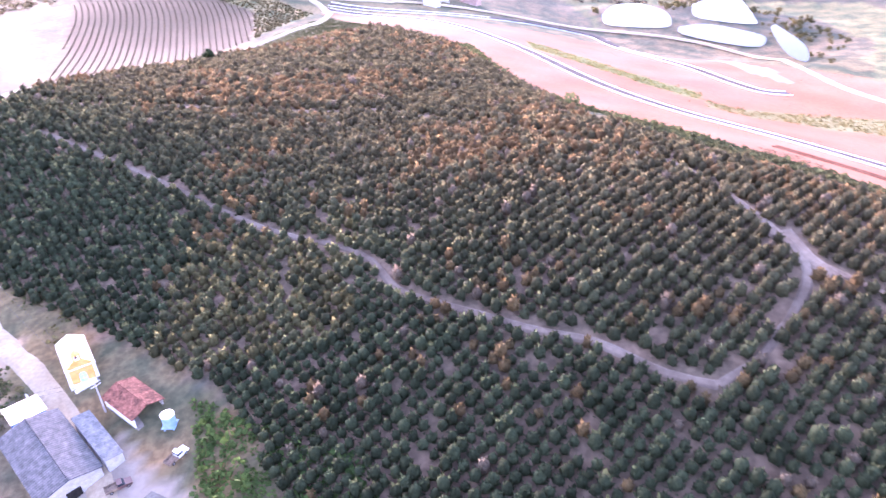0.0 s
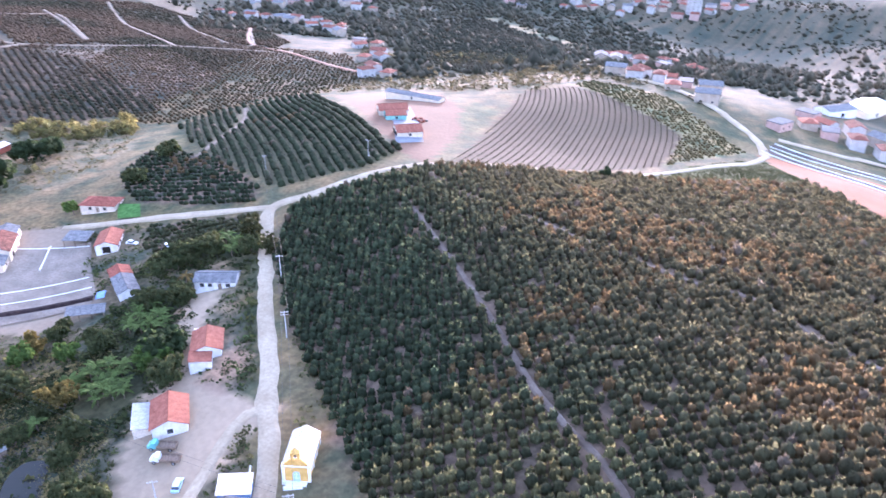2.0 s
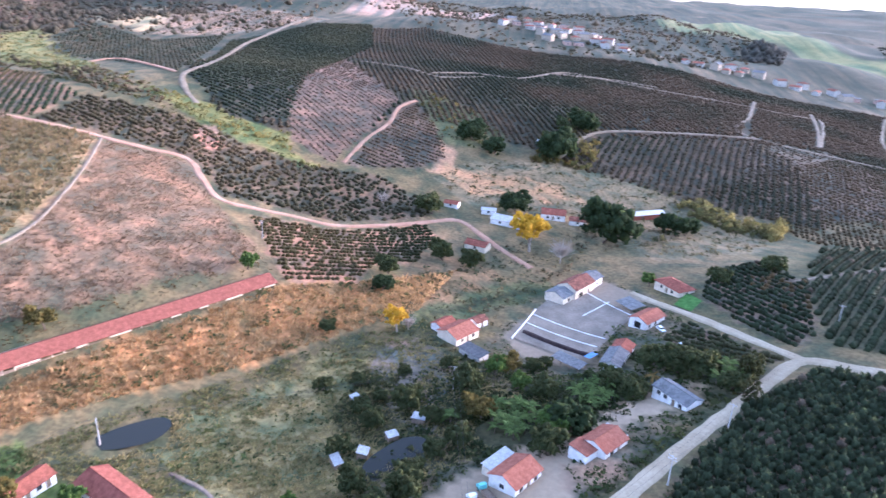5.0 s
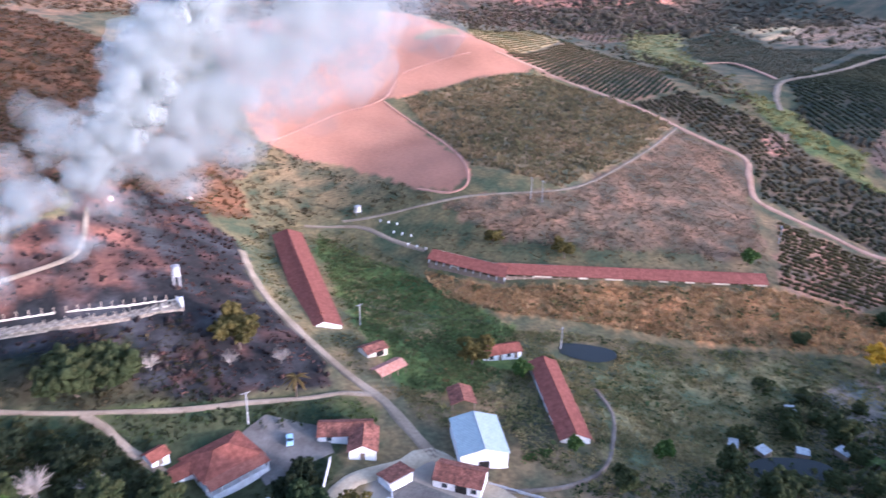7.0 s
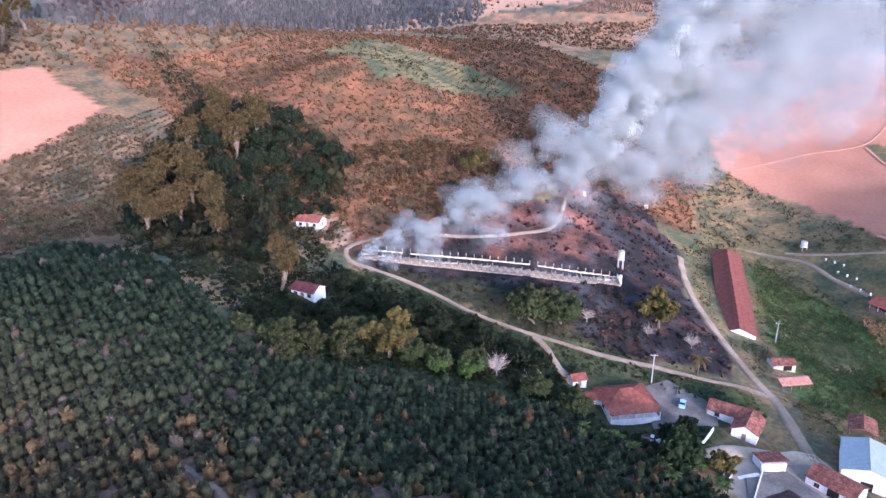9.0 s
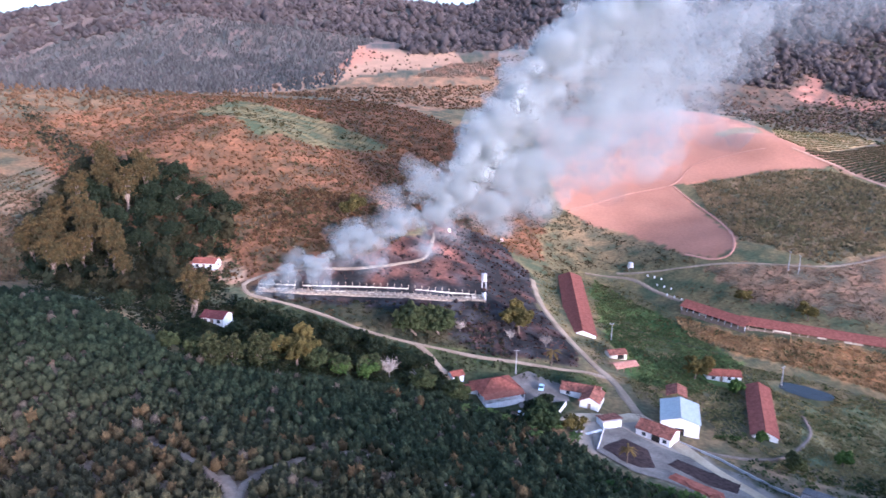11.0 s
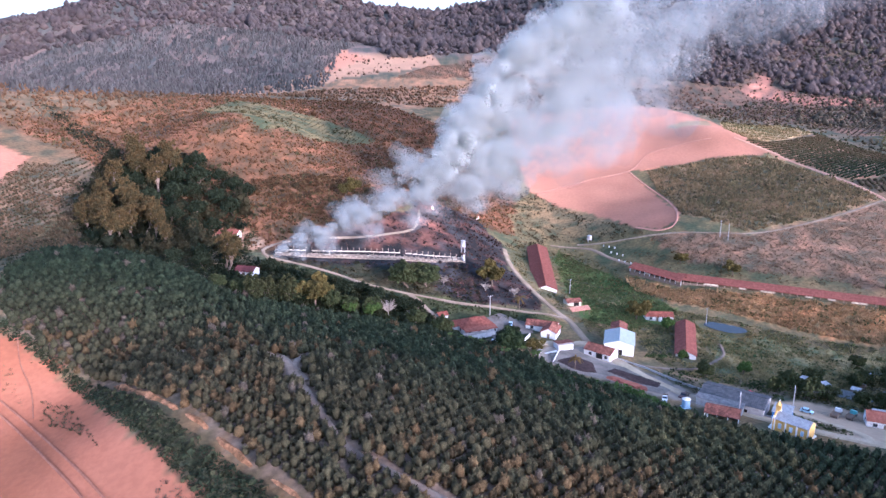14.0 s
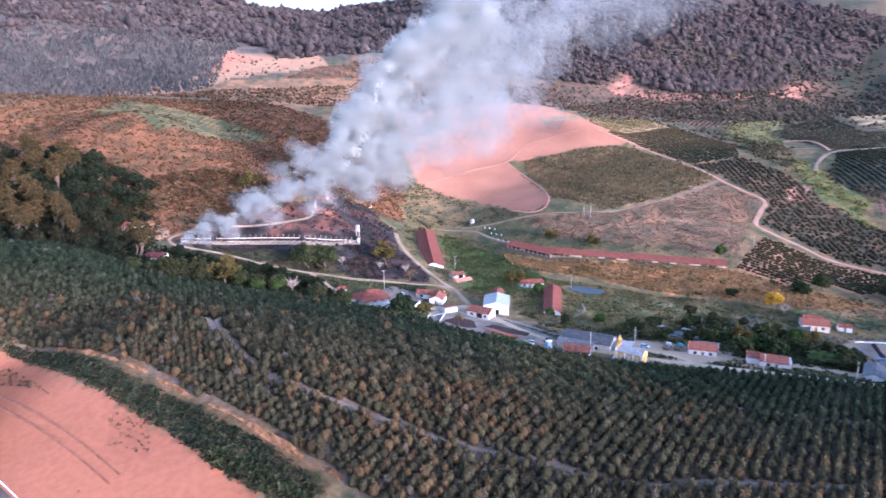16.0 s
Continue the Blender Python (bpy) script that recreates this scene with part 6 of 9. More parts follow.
def make_bare(name, seed, height, label, rgb=M_PALE_BARK, twigs=46):
    """A leafless tree: trunk, limbs and fine twigs."""
    rng = random.Random(seed)
    root = tagged(empty(name), label, "tree")
    vs, fs = [], []

    def add(v, f):
        base = len(vs)
        vs.extend(v)
        fs.extend([tuple(i + base for i in t) for t in f])

    add(*tube([(0, 0, -0.3), (0.1, 0, height * 0.4)], [0.16, 0.12], 6))
    for k in range(twigs):
        a = rng.random() * 2 * math.pi
        s = Vector((0.1, 0, height * rng.uniform(0.2, 0.42)))
        e = s + Vector((math.cos(a), math.sin(a), rng.uniform(0.4, 1.5))).normalized() * height * rng.uniform(0.3, 0.62)
        mid = s.lerp(e, 0.5) + Vector((rng.gauss(0, 0.15), rng.gauss(0, 0.15), 0.2))
        add(*tube([tuple(s), tuple(mid), tuple(e)], [0.07, 0.045, 0.02], 4))
    me = bpy.data.meshes.new("bough")
    me.from_pydata(vs, [], fs)
    me.materials.append(rgb)
    part_mesh("bough", me, root)
    return root


def set_out(proto, spots, group, base=1.0, seed=0, sink=0.1):
    """The first spot takes the tree itself, the rest copies; each spot: x, y, crown radius wanted."""
    rng = random.Random(seed)
    for i, (x, y, r) in enumerate(spots):
        s = r / base * rng.uniform(0.92, 1.08)
        m = pose(x, y, ground(x, y) - sink, 0, 0, rng.uniform(0, 360)) @ Matrix.Diagonal((s, s, s * rng.uniform(0.9, 1.12), 1))
        ob = proto if i == 0 else copy_thing(proto, m)
        if i == 0:
            proto.matrix_basis = m
        else:
            ob.matrix_basis = m
        tagged(ob, group=group)


DEEP, MID, OLIVE, LIME = (0.032, 0.048, 0.02), (0.052, 0.07, 0.027), (0.088, 0.092, 0.035), (0.11, 0.16, 0.035)
set_out(make_tree("mango_tree", 1, 8.5, 0.9, 6.0, DEEP, MID, "broad mango tree with a dense dark green crown", clumps=190, clump_r=1.15, lobes=9),
        [(-323, 144, 15), (-440, 120, 14), (-500, 135, 11), (-10, 40, 6.5), (-230, 50, 4.6), (-350, 179, 6.2), (-346, 188, 7.4), (-144, 122, 6.8), (-356, 98, 9.0), (-448, 62, 10), (-432, 79, 9)], "mango trees", 6.0, 1)
set_out(make_tree("broadleaf_tree", 2, 6.4, 1.0, 4.0, MID, OLIVE, "leafy green tree with a rounded uneven crown", clumps=130, clump_r=0.85, lobes=7),
        [(-281, 212, 5), (-267, 188, 4.7), (-272, 81, 5), (-336, 53, 7), (-133, 117, 4.5), (-189, 150, 4.9), (-184, 158, 5.6), (-180, 165, 5.4), (-168, 170, 4.1), (-172, 135, 4.8), (-165, 141, 4.5), (-170, 93, 4.6), (-247, 49, 4.6),
         (-276, 68, 5.4), (-164, 46, 3.0), (-170, 57, 2.6), (-195, 39, 3.0), (-156, 76, 4.2), (-150, 84, 3.2), (-137, 94, 3.6), (-131, 88, 3.0), (-162, 66, 2.6), (-176, 70, 2.2), (-183, 84, 3.0), (-178, 92, 2.6), (-185, 112, 2.8), (-190, 116, 2.4), (-160, 96, 3.2), (-152, 92, 2.8), (-167, 117, 4.6), (24, 19, 4.6), (13, 22, 4.6), (24, -19, 7.6), (15, -21, 6.8), (19, -24, 6.0), (52, 19, 3.9), (44, 16, 4.5), (75, 16, 4.6), (60, 19, 4.5), (100, 37, 3.4), (91, 38, 4.2),
         (-132, 60, 3.6), (-115, 70, 3.6), (-84, 62, 3.2), (-112, 82, 4.6), (-155, 60, 3.2), (-104, 76, 3.6), (-120, 84, 3.6), (-146, 66, 3.4)], "broadleaf trees", 4.0, 2)
set_out(make_tree("broadleaf_tree", 3, 6.0, 1.4, 3.6, (0.06, 0.1, 0.025), LIME, "bright green leafy tree with a full crown", clumps=110, clump_r=0.8, lobes=6),
        [(-144, 118, 5.2), (-172, 108, 3.4), (44, 19, 4.2), (53, 22, 3.4), (-181, 100, 3.7), (-103, 57, 3.0), (-83, 44, 2.2), (-94, 8, 3.4), (-268, 160, 3.4), (-218, -1, 3.6)], "bright green trees", 3.6, 3)
set_out(make_tree("yellowed_tree", 4, 7.0, 2.2, 4.0, (0.075, 0.07, 0.022), (0.19, 0.145, 0.04), "tree with thinning olive and yellow leaves", clumps=100, clump_r=0.8, lobes=7, spread=1.2),
        [(-19, -29, 6.8), (66, 21, 6.9), (-182, 104, 3.4), (-139, -68, 4.0), (-157, -43, 4.6), (-84, -4, 4.5), (44, -115, 4.4), (50, -107, 4.4), (-152, 98, 4.0), (-20, 42, 3.6)], "yellowed trees", 4.0, 4)
set_out(make_tree("ipe_tree", 5, 8.0, 2.4, 4.2, (0.45, 0.27, 0.02), (0.62, 0.42, 0.03), "yellow-flowering tree in full bloom", clumps=90, clump_r=0.8, lobes=7, spread=1.15, bark=M_PALE_BARK),
        [(-303, 107, 9.0), (-203, 62, 4.4), (-322, 110, 4.0)], "yellow-flowering trees", 4.2, 5)
set_out(make_tree("eucalyptus_tree", 6, 15.0, 3.2, 3.6, (0.06, 0.056, 0.025), (0.15, 0.1, 0.036), "tall eucalyptus with pale trunk and clumped olive crown", "eucalyptus", clumps=260, clump_r=0.58, lobes=18, bark=M_BARK, squash=1.4),
        [(164, -55, 3.6), (160, -37, 3.4), (149, -40, 3.6), (156, -26, 3.0), (146, -52, 3.6), (154, -60, 4.0), (141, -44, 3.4), (168, -44, 3.4), (152, -34, 3.2), (170, -56, 3.4), (102, 0, 3.3), (158, -70, 4.0), (168, -72, 3.4), (150, -100, 4.2), (160, -112, 4.2), (172, -100, 3.6), (145, -118, 4.0), (166, -128, 3.8), (134, -34, 2.6), (104, -8, 3.0), (306, -206, 5.5), (298, -172, 4.5), (284, -140, 4.5), (162, -48, 3.2)], "eucalyptus stand", 2.7, 6)
# valley_tree leaves are tinted darker to carry the hill's shade
set_out(make_tree("valley_tree", 7, 7.4, 1.0, 4.4, (0.02, 0.03, 0.016), (0.042, 0.05, 0.024), "woodland tree in a gully, hill shade put into its dark leaf tint", clumps=120, clump_r=0.85, lobes=14, squash=1.1),
        [(151, -85, 7), (141, -96, 7), (127, -84, 6.5), (119, -95, 6.5), (139, -72, 6), (165, -90, 7), (110, -87, 6), (105, -104, 5.4), (142, -112, 7), (161, -104, 6), (130, -114, 7), (146, -124, 7), (118, -72, 5), (128, -66, 5), (112, -110, 5), (153, -112, 6), (170, -110, 6), (132, -100, 6),
         (120, -120, 5), (136, -134, 6), (156, -136, 6), (40, -2, 4.2), (30, 6, 3.6), (54, -1, 4.6), (66, 2, 4.6), (76, -6, 4.8), (62, -12, 4.2), (86, -15, 4.8), (86, 10, 4.4), (76, 12, 3.8), (46, -9, 3.2), (22, 3, 3.2), (104, -16, 5), (116, -20, 5), (112, 0, 4.6), (122, 8, 4.4), (-10, 29, 3.6), (-16, 24, 3.4)], "gully woodland", 5.0, 7)
set_out(make_tree("bamboo_clump", 8, 7.0, 0.6, 3.0, (0.04, 0.05, 0.02), (0.08, 0.078, 0.03), "feathery pale green bamboo clump", "bamboo", clumps=110, clump_r=0.55, lobes=10, squash=1.9, spread=0.9),
        [(83, 38, 4.2), (77, 32, 4.2), (88, 46, 3.4), (-173, 177, 3.9), (-160, 172, 3.4)], "bamboo", 3.0, 8)
set_out(make_bare("bare_tree", 9, 7.0, "leafless pinkish-grey tree with fine twigs", twigs=150), [(-292, 122, 8.5), (-335, 26, 5), (36, 14, 4.5), (26, 17, 4.0), (-205, 66, 4), (-14, -22, 3.4), (6, -24, 3.2), (-28, -20, 3.2)], "bare trees", 4.0, 9)
set_out(make_palm("palm_tree", 10, 5.5, 16, 3.4, (0.17, 0.12, 0.04), "palm with drooping dry golden fronds"), [(-26, -4, 4.2), (-171, 148, 3.6), (-30, 62, 3.2)], "palms", 3.6, 10)
BANANA_GROVES = [(-166, 131, 9, 6, 16), (-150, 107, 10, 7, 22), (-176, 171, 8, 5, 12), (-150, 88, 3, 2, 4)]  # x, y, half-length, half-width, plants
set_out(make_palm("banana_plant", 11, 2.9, 9, 3.0, (0.115, 0.155, 0.045), "banana plant with long arching leaves", "banana plant", 0.5, 0.6, 0.14),
        [(cx + a * (i / n) ** 0.5 * math.cos(i * 2.4), cy + b * (i / n) ** 0.5 * math.sin(i * 2.4), 2.7 + 0.7 * math.sin(i * 5.1)) for cx, cy, a, b, n in BANANA_GROVES for i in range(n)]
        + [(-12 + 7 * math.cos(i * 2.4), 47 + 6 * math.sin(i * 1.7), 2.2) for i in range(10)] + [(8 + 8 * math.cos(i * 2.4), 36 + 3 * math.sin(i * 1.7), 2.0) for i in range(8)], "banana plants", 2.6, 11)
tagged(make_tree("round_tree", 12, 5.0, 1.2, 2.8, DEEP, MID, "small dark tree beside the dirt road", clumps=60, clump_r=0.7, lobes=4)).matrix_basis = pose(-104, 306, ground(-104, 306))

# ---- shrubs and rough growth, past counting ----
def scatter(name, poly, n, size, tint, tint2, label, category, seed, templates=None, tall=1.0, patch=20.0, gate=0.0, avoid=None, clear=2.4, over=3):
    rng = np.random.RandomState(seed)
    px, py = np.array(poly).T
    x = rng.uniform(px.min(), px.max(), n * over)
    y = rng.uniform(py.min(), py.max(), n * over)
    ok = inside(x, y, poly) & (value_noise(x, y, patch, seed + 3) > gate * rng.rand(n * over) * 1.6)
    for a in avoid or ():
        ok &= ~inside(x, y, a)
    x, y = x[ok][:n], y[ok][:n]
    ok = clear_of_roads(x, y, clear)
    for hx, hy, hr in KEEP_CLEAR:
        ok &= np.hypot(x - hx, y - hy) > hr
    x, y = x[ok], y[ok]
    s = size * np.exp(rng.randn(len(x)) * 0.35)
    k = np.clip(value_noise(x, y, patch, seed + 9)[:, None] * 0.8 + rng.rand(len(x), 1) * 0.6 - 0.2, 0, 1)
    t = (np.array(tint) * (1 - k) + np.array(tint2) * k) * (0.75 + 0.5 * rng.rand(len(x), 1))
    pos = np.stack([x, y, ground_np(x, y) - 0.15 * s], 1)
    return joined(name, templates or LOOSE, pos, s, t, label, category, seed, np.full(len(x), tall) * (0.7 + 0.6 * rng.rand(len(x))))
NOT_YARDS = [FARM_YARD, TRUCK_YARD, DRYING]
scatter("hillside_scrub", FIRE_SLOPE, 13000, 0.62, (0.14, 0.076, 0.035), (0.215, 0.118, 0.052), "rusty brown dry scrub over the hillside", "scrub", 31, avoid=[BURNT, UPLAND_GREEN], patch=16, templates=FAR_CLUMPS)
scatter("hillside_scrub", FIRE_SLOPE, 2200, 1.1, (0.06, 0.065, 0.03), (0.16, 0.12, 0.05), "darker green shrubs among dry scrub", "scrub", 32, avoid=[BURNT], patch=25, gate=0.5)
scatter("scrub_wood", SCRUB_WOOD, 6500, 0.95, (0.14, 0.125, 0.058), (0.32, 0.22, 0.11), "dense olive-brown regrowth on a knoll", "scrub", 33, GRASS, tall=1.5)
scatter("scrub_wood", SCRUB_WOOD, 1300, 1.25, (0.06, 0.06, 0.03), (0.15, 0.115, 0.055), "olive young trees standing in the regrowth", "scrub", 331, TUFTS, tall=1.2, patch=12)
scatter("dry_tussocks", DRY_SLOPE, 9000, 0.7, (0.2, 0.145, 0.09), (0.32, 0.22, 0.135), "pinkish dry grass tussocks", "dry grass", 34, tall=0.6, templates=GRASS)
scatter("bank_grass", ORANGE_BANK, 9000, 0.8, (0.36, 0.225, 0.1), (0.5, 0.32, 0.145), "orange dry grass on a steep bank", "dry grass", 35, templates=GRASS, clear=1.0)
scatter("bank_grass", ORANGE_BANK, 420, 1.1, (0.08, 0.09, 0.035), (0.15, 0.13, 0.05), "green shrubs on the dry bank", "scrub", 36)
scatter("lush_growth", LUSH, 6500, 0.7, (0.085, 0.125, 0.04), (0.18, 0.19, 0.07), "lush green undergrowth in the hollow", "undergrowth", 37, GRASS, tall=0.7)
scatter("lush_growth", LUSH, 260, 0.9, (0.05, 0.075, 0.025), (0.12, 0.13, 0.05), "taller green weeds in the hollow", "undergrowth", 371, TUFTS, tall=0.7, gate=0.4)
VALE = [(-56, 0), (-72, 12), (-110, -18), (-140, 0), (-190, 40), (-215, 70), (-195, 98), (-165, 118), (-140, 110), (-128, 95), (-112, 78), (-90, 70), (-76, 60), (-70, 45), (-52, 15)]
scatter("valley_growth", VALE, 13000, 0.75, (0.13, 0.135, 0.052), (0.36, 0.28, 0.125), "rough green and straw-coloured grass in the valley", "undergrowth", 38, GRASS, tall=0.6, patch=9, gate=0.2, avoid=NOT_YARDS)
scatter("valley_growth", VALE, 1900, 0.95, (0.045, 0.07, 0.026), (0.13, 0.13, 0.048), "dark green bushes in the valley", "undergrowth", 381, TUFTS, tall=0.8, patch=14, gate=0.6, avoid=NOT_YARDS, over=5)
scatter("garden_growth", VILLAGE, 1300, 0.75, (0.035, 0.055, 0.022), (0.1, 0.11, 0.04), "dark green garden shrubs between the houses", "undergrowth", 39, patch=12, gate=0.5, avoid=NOT_YARDS, tall=1.2)
HEDGE = [(-92, 124), (-100, 132), (-112, 142), (-135, 156), (-150, 168), (-146, 172), (-128, 158), (-112, 148), (-96, 138), (-86, 128)]
scatter("road_verge", HEDGE, 160, 0.8, (0.06, 0.08, 0.03), (0.17, 0.14, 0.06), "weedy verge beside the dirt road", "undergrowth", 40)
WEST_VERGE = [(-112, 126), (-122, 136), (-136, 146), (-150, 158), (-160, 164), (-154, 154), (-143, 142), (-130, 133), (-116, 122)]
scatter("road_hedge", WEST_VERGE, 150, 0.85, (0.03, 0.05, 0.02), (0.08, 0.095, 0.035), "dark green hedge along the dirt road", "hedge", 41, clear=3.2)
ISLAND = [(-99, 116), (-108, 124), (-104, 117), (-98, 106), (-88, 96), (-80, 96), (-92, 110)]
scatter("road_island", ISLAND, 110, 0.8, (0.05, 0.065, 0.025), (0.15, 0.13, 0.06), "scrubby strip between road and truck yard", "undergrowth", 42, clear=2.6)
RIVER_WOOD = [(104, 36), (96, 42), (80, 36), (52, 22), (20, 18), (2, 26), (-12, 42), (-8, 30), (4, 20), (20, 10), (26, -4), (50, -12), (70, -16), (92, -10), (110, 10)]
# hill shade over the brook is put into these leaf tints
scatter("brook_growth", RIVER_WOOD, 1700, 0.8, (0.024, 0.04, 0.017), (0.075, 0.075, 0.03), "thicket along the brook, hill shade put into its dark green", "undergrowth", 43, tall=1.2, patch=12)
GULLY = [(162, 72), (140, 90), (122, 108), (108, 124), (97, 138), (86, 151), (76, 163), (66, 174), (57, 186), (49, 200), (55, 204), (68, 190), (77, 177), (86, 165), (95, 153), (108, 136), (123, 114), (135, 99), (146, 89), (164, 76)]
scatter("gully_growth", GULLY, 2000, 0.85, (0.04, 0.055, 0.028), (0.09, 0.09, 0.045), "grey-green weeds filling a drainage gully", "undergrowth", 44, TUFTS, tall=0.8, clear=1.0, over=20)
DARK_PATCH = [(-52, 104), (-37, 96), (-24, 90), (-12, 82), (-10, 74), (-30, 74), (-46, 82)]
scatter("thicket", DARK_PATCH, 420, 1.0, (0.045, 0.085, 0.025), (0.085, 0.13, 0.035), "bright green thicket below the orchard", "undergrowth", 45, clear=3.0)
scatter("burnt_growth", BURNT, 700, 0.6, (0.03, 0.025, 0.025), (0.09, 0.06, 0.05), "charred stubs and scorched tufts", "burnt scrub", 46, templates=FAR_CLUMPS)
GULLYWOOD = [(120, -10), (100, -40), (96, -80), (110, -125), (140, -145), (180, -130), (190, -90), (176, -40), (150, -4)]
WOOD_CORE = [(122, -16), (112, -40), (100, -84), (108, -118), (146, -152), (186, -146), (186, -92), (170, -40), (150, -10)]
scatter("wood_canopy", WOOD_CORE, 760, 2.0, (0.02, 0.03, 0.017), (0.075, 0.062, 0.028), "dense dark canopy of the gully wood", "woodland", 530, TREETOPS, tall=1.25, patch=18, over=6)
scatter("gully_line", [(176, -150), (190, -165), (215, -206), (243, -242), (252, -236), (226, -196), (204, -160), (186, -140)], 320, 1.6, (0.03, 0.04, 0.022), (0.1, 0.075, 0.04), "dark shrubs along the upper gully", "scrub", 532, TUFTS, over=10)
scatter("gully_wood", GULLYWOOD, 1400, 1.2, (0.035, 0.045, 0.022), (0.1, 0.085, 0.035), "dark shrubs under the gully trees", "scrub", 47, tall=1.2)
EAST_SLOPE = [(176, -10), (160, -30), (178, -60), (190, -100), (200, -125), (222, -120), (230, -70), (240, -30), (230, 20), (190, 40)]
scatter("east_scrub", EAST_SLOPE, 5000, 0.9, (0.09, 0.075, 0.04), (0.2, 0.13, 0.07), "brown terraced scrub", "scrub", 48, GRASS, tall=0.8)
FAR_SLOPE = [(320, -60), (320, -280), (170, -370), (60, -500), (-110, -560), (-130, -420), (-60, -420), (20, -420), (180, -330), (260, -180), (240, -40)]
scatter("upland_scrub", FAR_SLOPE, 7000, 1.0, (0.13, 0.085, 0.045), (0.24, 0.14, 0.07), "brown upland scrub", "scrub", 49, patch=40, gate=0.35, avoid=[EAST_RED, BARE_FOOT], templates=FAR_CLUMPS)
scatter("stream_bushes", [(-260, 60), (-200, 66), (-190, 100), (-215, 108), (-250, 105), (-290, 130), (-330, 160), (-345, 140), (-300, 90)], 620, 0.9, (0.05, 0.065, 0.03), (0.16, 0.12, 0.07), "mixed bushes along the stream", "scrub", 50, gate=0.5, avoid=NOT_YARDS)
scatter("hill_hedge", [(-399, 184), (-402, 206), (-382, 230), (-375, 250), (-345, 237), (-357, 217), (-384, 197)], 130, 2.4, (0.08, 0.085, 0.035), (0.2, 0.17, 0.06), "olive hedge of trees at the field edge", "hedge", 51, TREETOPS, tall=1.0, over=8)
scatter("gully_trees", GULLY_WEST, 160, 2.0, (0.09, 0.1, 0.035), (0.24, 0.19, 0.06), "yellow-green trees in a far gully", "woodland", 511, TUFTS, over=8)
scatter("gully_trees", GULLY_NORTH, 150, 2.2, (0.06, 0.075, 0.03), (0.18, 0.14, 0.05), "mixed trees in a far gully", "woodland", 512, TUFTS, over=8)
scatter("knoll_scrub", GREEN_KNOLL, 260, 1.6, (0.12, 0.12, 0.045), (0.26, 0.21, 0.08), "yellow-green scrub on a far knoll", "scrub", 513, TUFTS, over=8, gate=0.4)
scatter("row_hedge", [(-416, -406), (-434, -362), (-426, -289), (-420, -236), (-403, -180), (-392, -143), (-385, -146), (-396, -182), (-412, -236), (-418, -289), (-426, -360), (-409, -404)], 260, 1.8, (0.04, 0.05, 0.024), (0.1, 0.09, 0.04), "dark hedge between the striped fields", "hedge", 514, TUFTS, over=20)
scatter("pasture_trees", [(-460, 108), (-535, 127), (-524, 146), (-478, 148), (-428, 141), (-428, 104)], 120, 2.6, (0.06, 0.075, 0.028), (0.2, 0.15, 0.045), "olive and yellow trees beside the isolated shed", "woodland", 515, TREETOPS, over=8)
scatter("earthwork_weeds", EARTH_GREEN, 900, 0.7, (0.13, 0.14, 0.045), (0.24, 0.21, 0.08), "green weeds on a strip of the earthworks", "undergrowth", 516, GRASS, tall=0.6, over=8)
scatter("earthwork_weeds", EARTH_GREEN_B, 900, 0.7, (0.14, 0.13, 0.05), (0.25, 0.2, 0.09), "green and straw weeds along the earthworks", "undergrowth", 517, GRASS, tall=0.6, over=8)
POND_BANKS = [(104, 480), (110, 545), (150, 560), (235, 580), (262, 520), (255, 440), (216, 380), (204, 360), (212, 420), (214, 470), (222, 500), (226, 560), (180, 540), (172, 510), (160, 535), (120, 545), (106, 505)]
scatter("pond_trees", POND_BANKS, 150, 1.8, (0.045, 0.055, 0.028), (0.13, 0.11, 0.045), "dark trees on the pond banks", "woodland", 518, TREETOPS, over=12, gate=0.4)
scatter("valley_trees", [(-485, -356), (-606, -387), (-556, -318), (-451, -203), (-374, -96), (-386, -60), (-368, -39), (-351, -58), (-355, -109), (-410, -206)], 1100, 1.3, (0.07, 0.08, 0.03), (0.2, 0.17, 0.06), "yellow-green growth in the far hollow", "scrub", 52, gate=0.3)

BARN_SIDE = [(-44, -108), (-40, -45), (-46, -4), (-58, 12), (-74, 18), (-100, 8), (-112, -30), (-106, -80), (-96, -128), (-70, -140)]
scatter("barn_growth", BARN_SIDE, 1500, 0.85, (0.06, 0.08, 0.03), (0.24, 0.16, 0.065), "green and rusty weeds round the barn", "undergrowth", 540, TUFTS, tall=0.7, patch=13, gate=0.35, over=6)
scatter("barn_growth", BARN_SIDE, 3000, 0.6, (0.09, 0.1, 0.04), (0.24, 0.18, 0.08), "rough grass round the barn", "undergrowth", 541, GRASS, tall=0.6, patch=10, over=6)
scatter("lane_growth", LANE_STRIP, 420, 0.7, (0.045, 0.07, 0.022), (0.1, 0.12, 0.035), "lush green weeds beside the lane", "undergrowth", 542, TUFTS, tall=0.7, over=8, clear=1.4)
DARK_GARDENS = [(-180, 59), (-180, 75), (-203, 109), (-188, 133), (-162, 129), (-150, 112), (-123, 106), (-104, 84), (-120, 66), (-148, 60), (-170, 54)]
scatter("garden_thicket", DARK_GARDENS, 700, 1.15, (0.03, 0.043, 0.02), (0.09, 0.1, 0.035), "dark leafy thicket between the gardens", "undergrowth", 520, TUFTS, tall=0.9, patch=11, gate=0.45, avoid=NOT_YARDS, over=6)
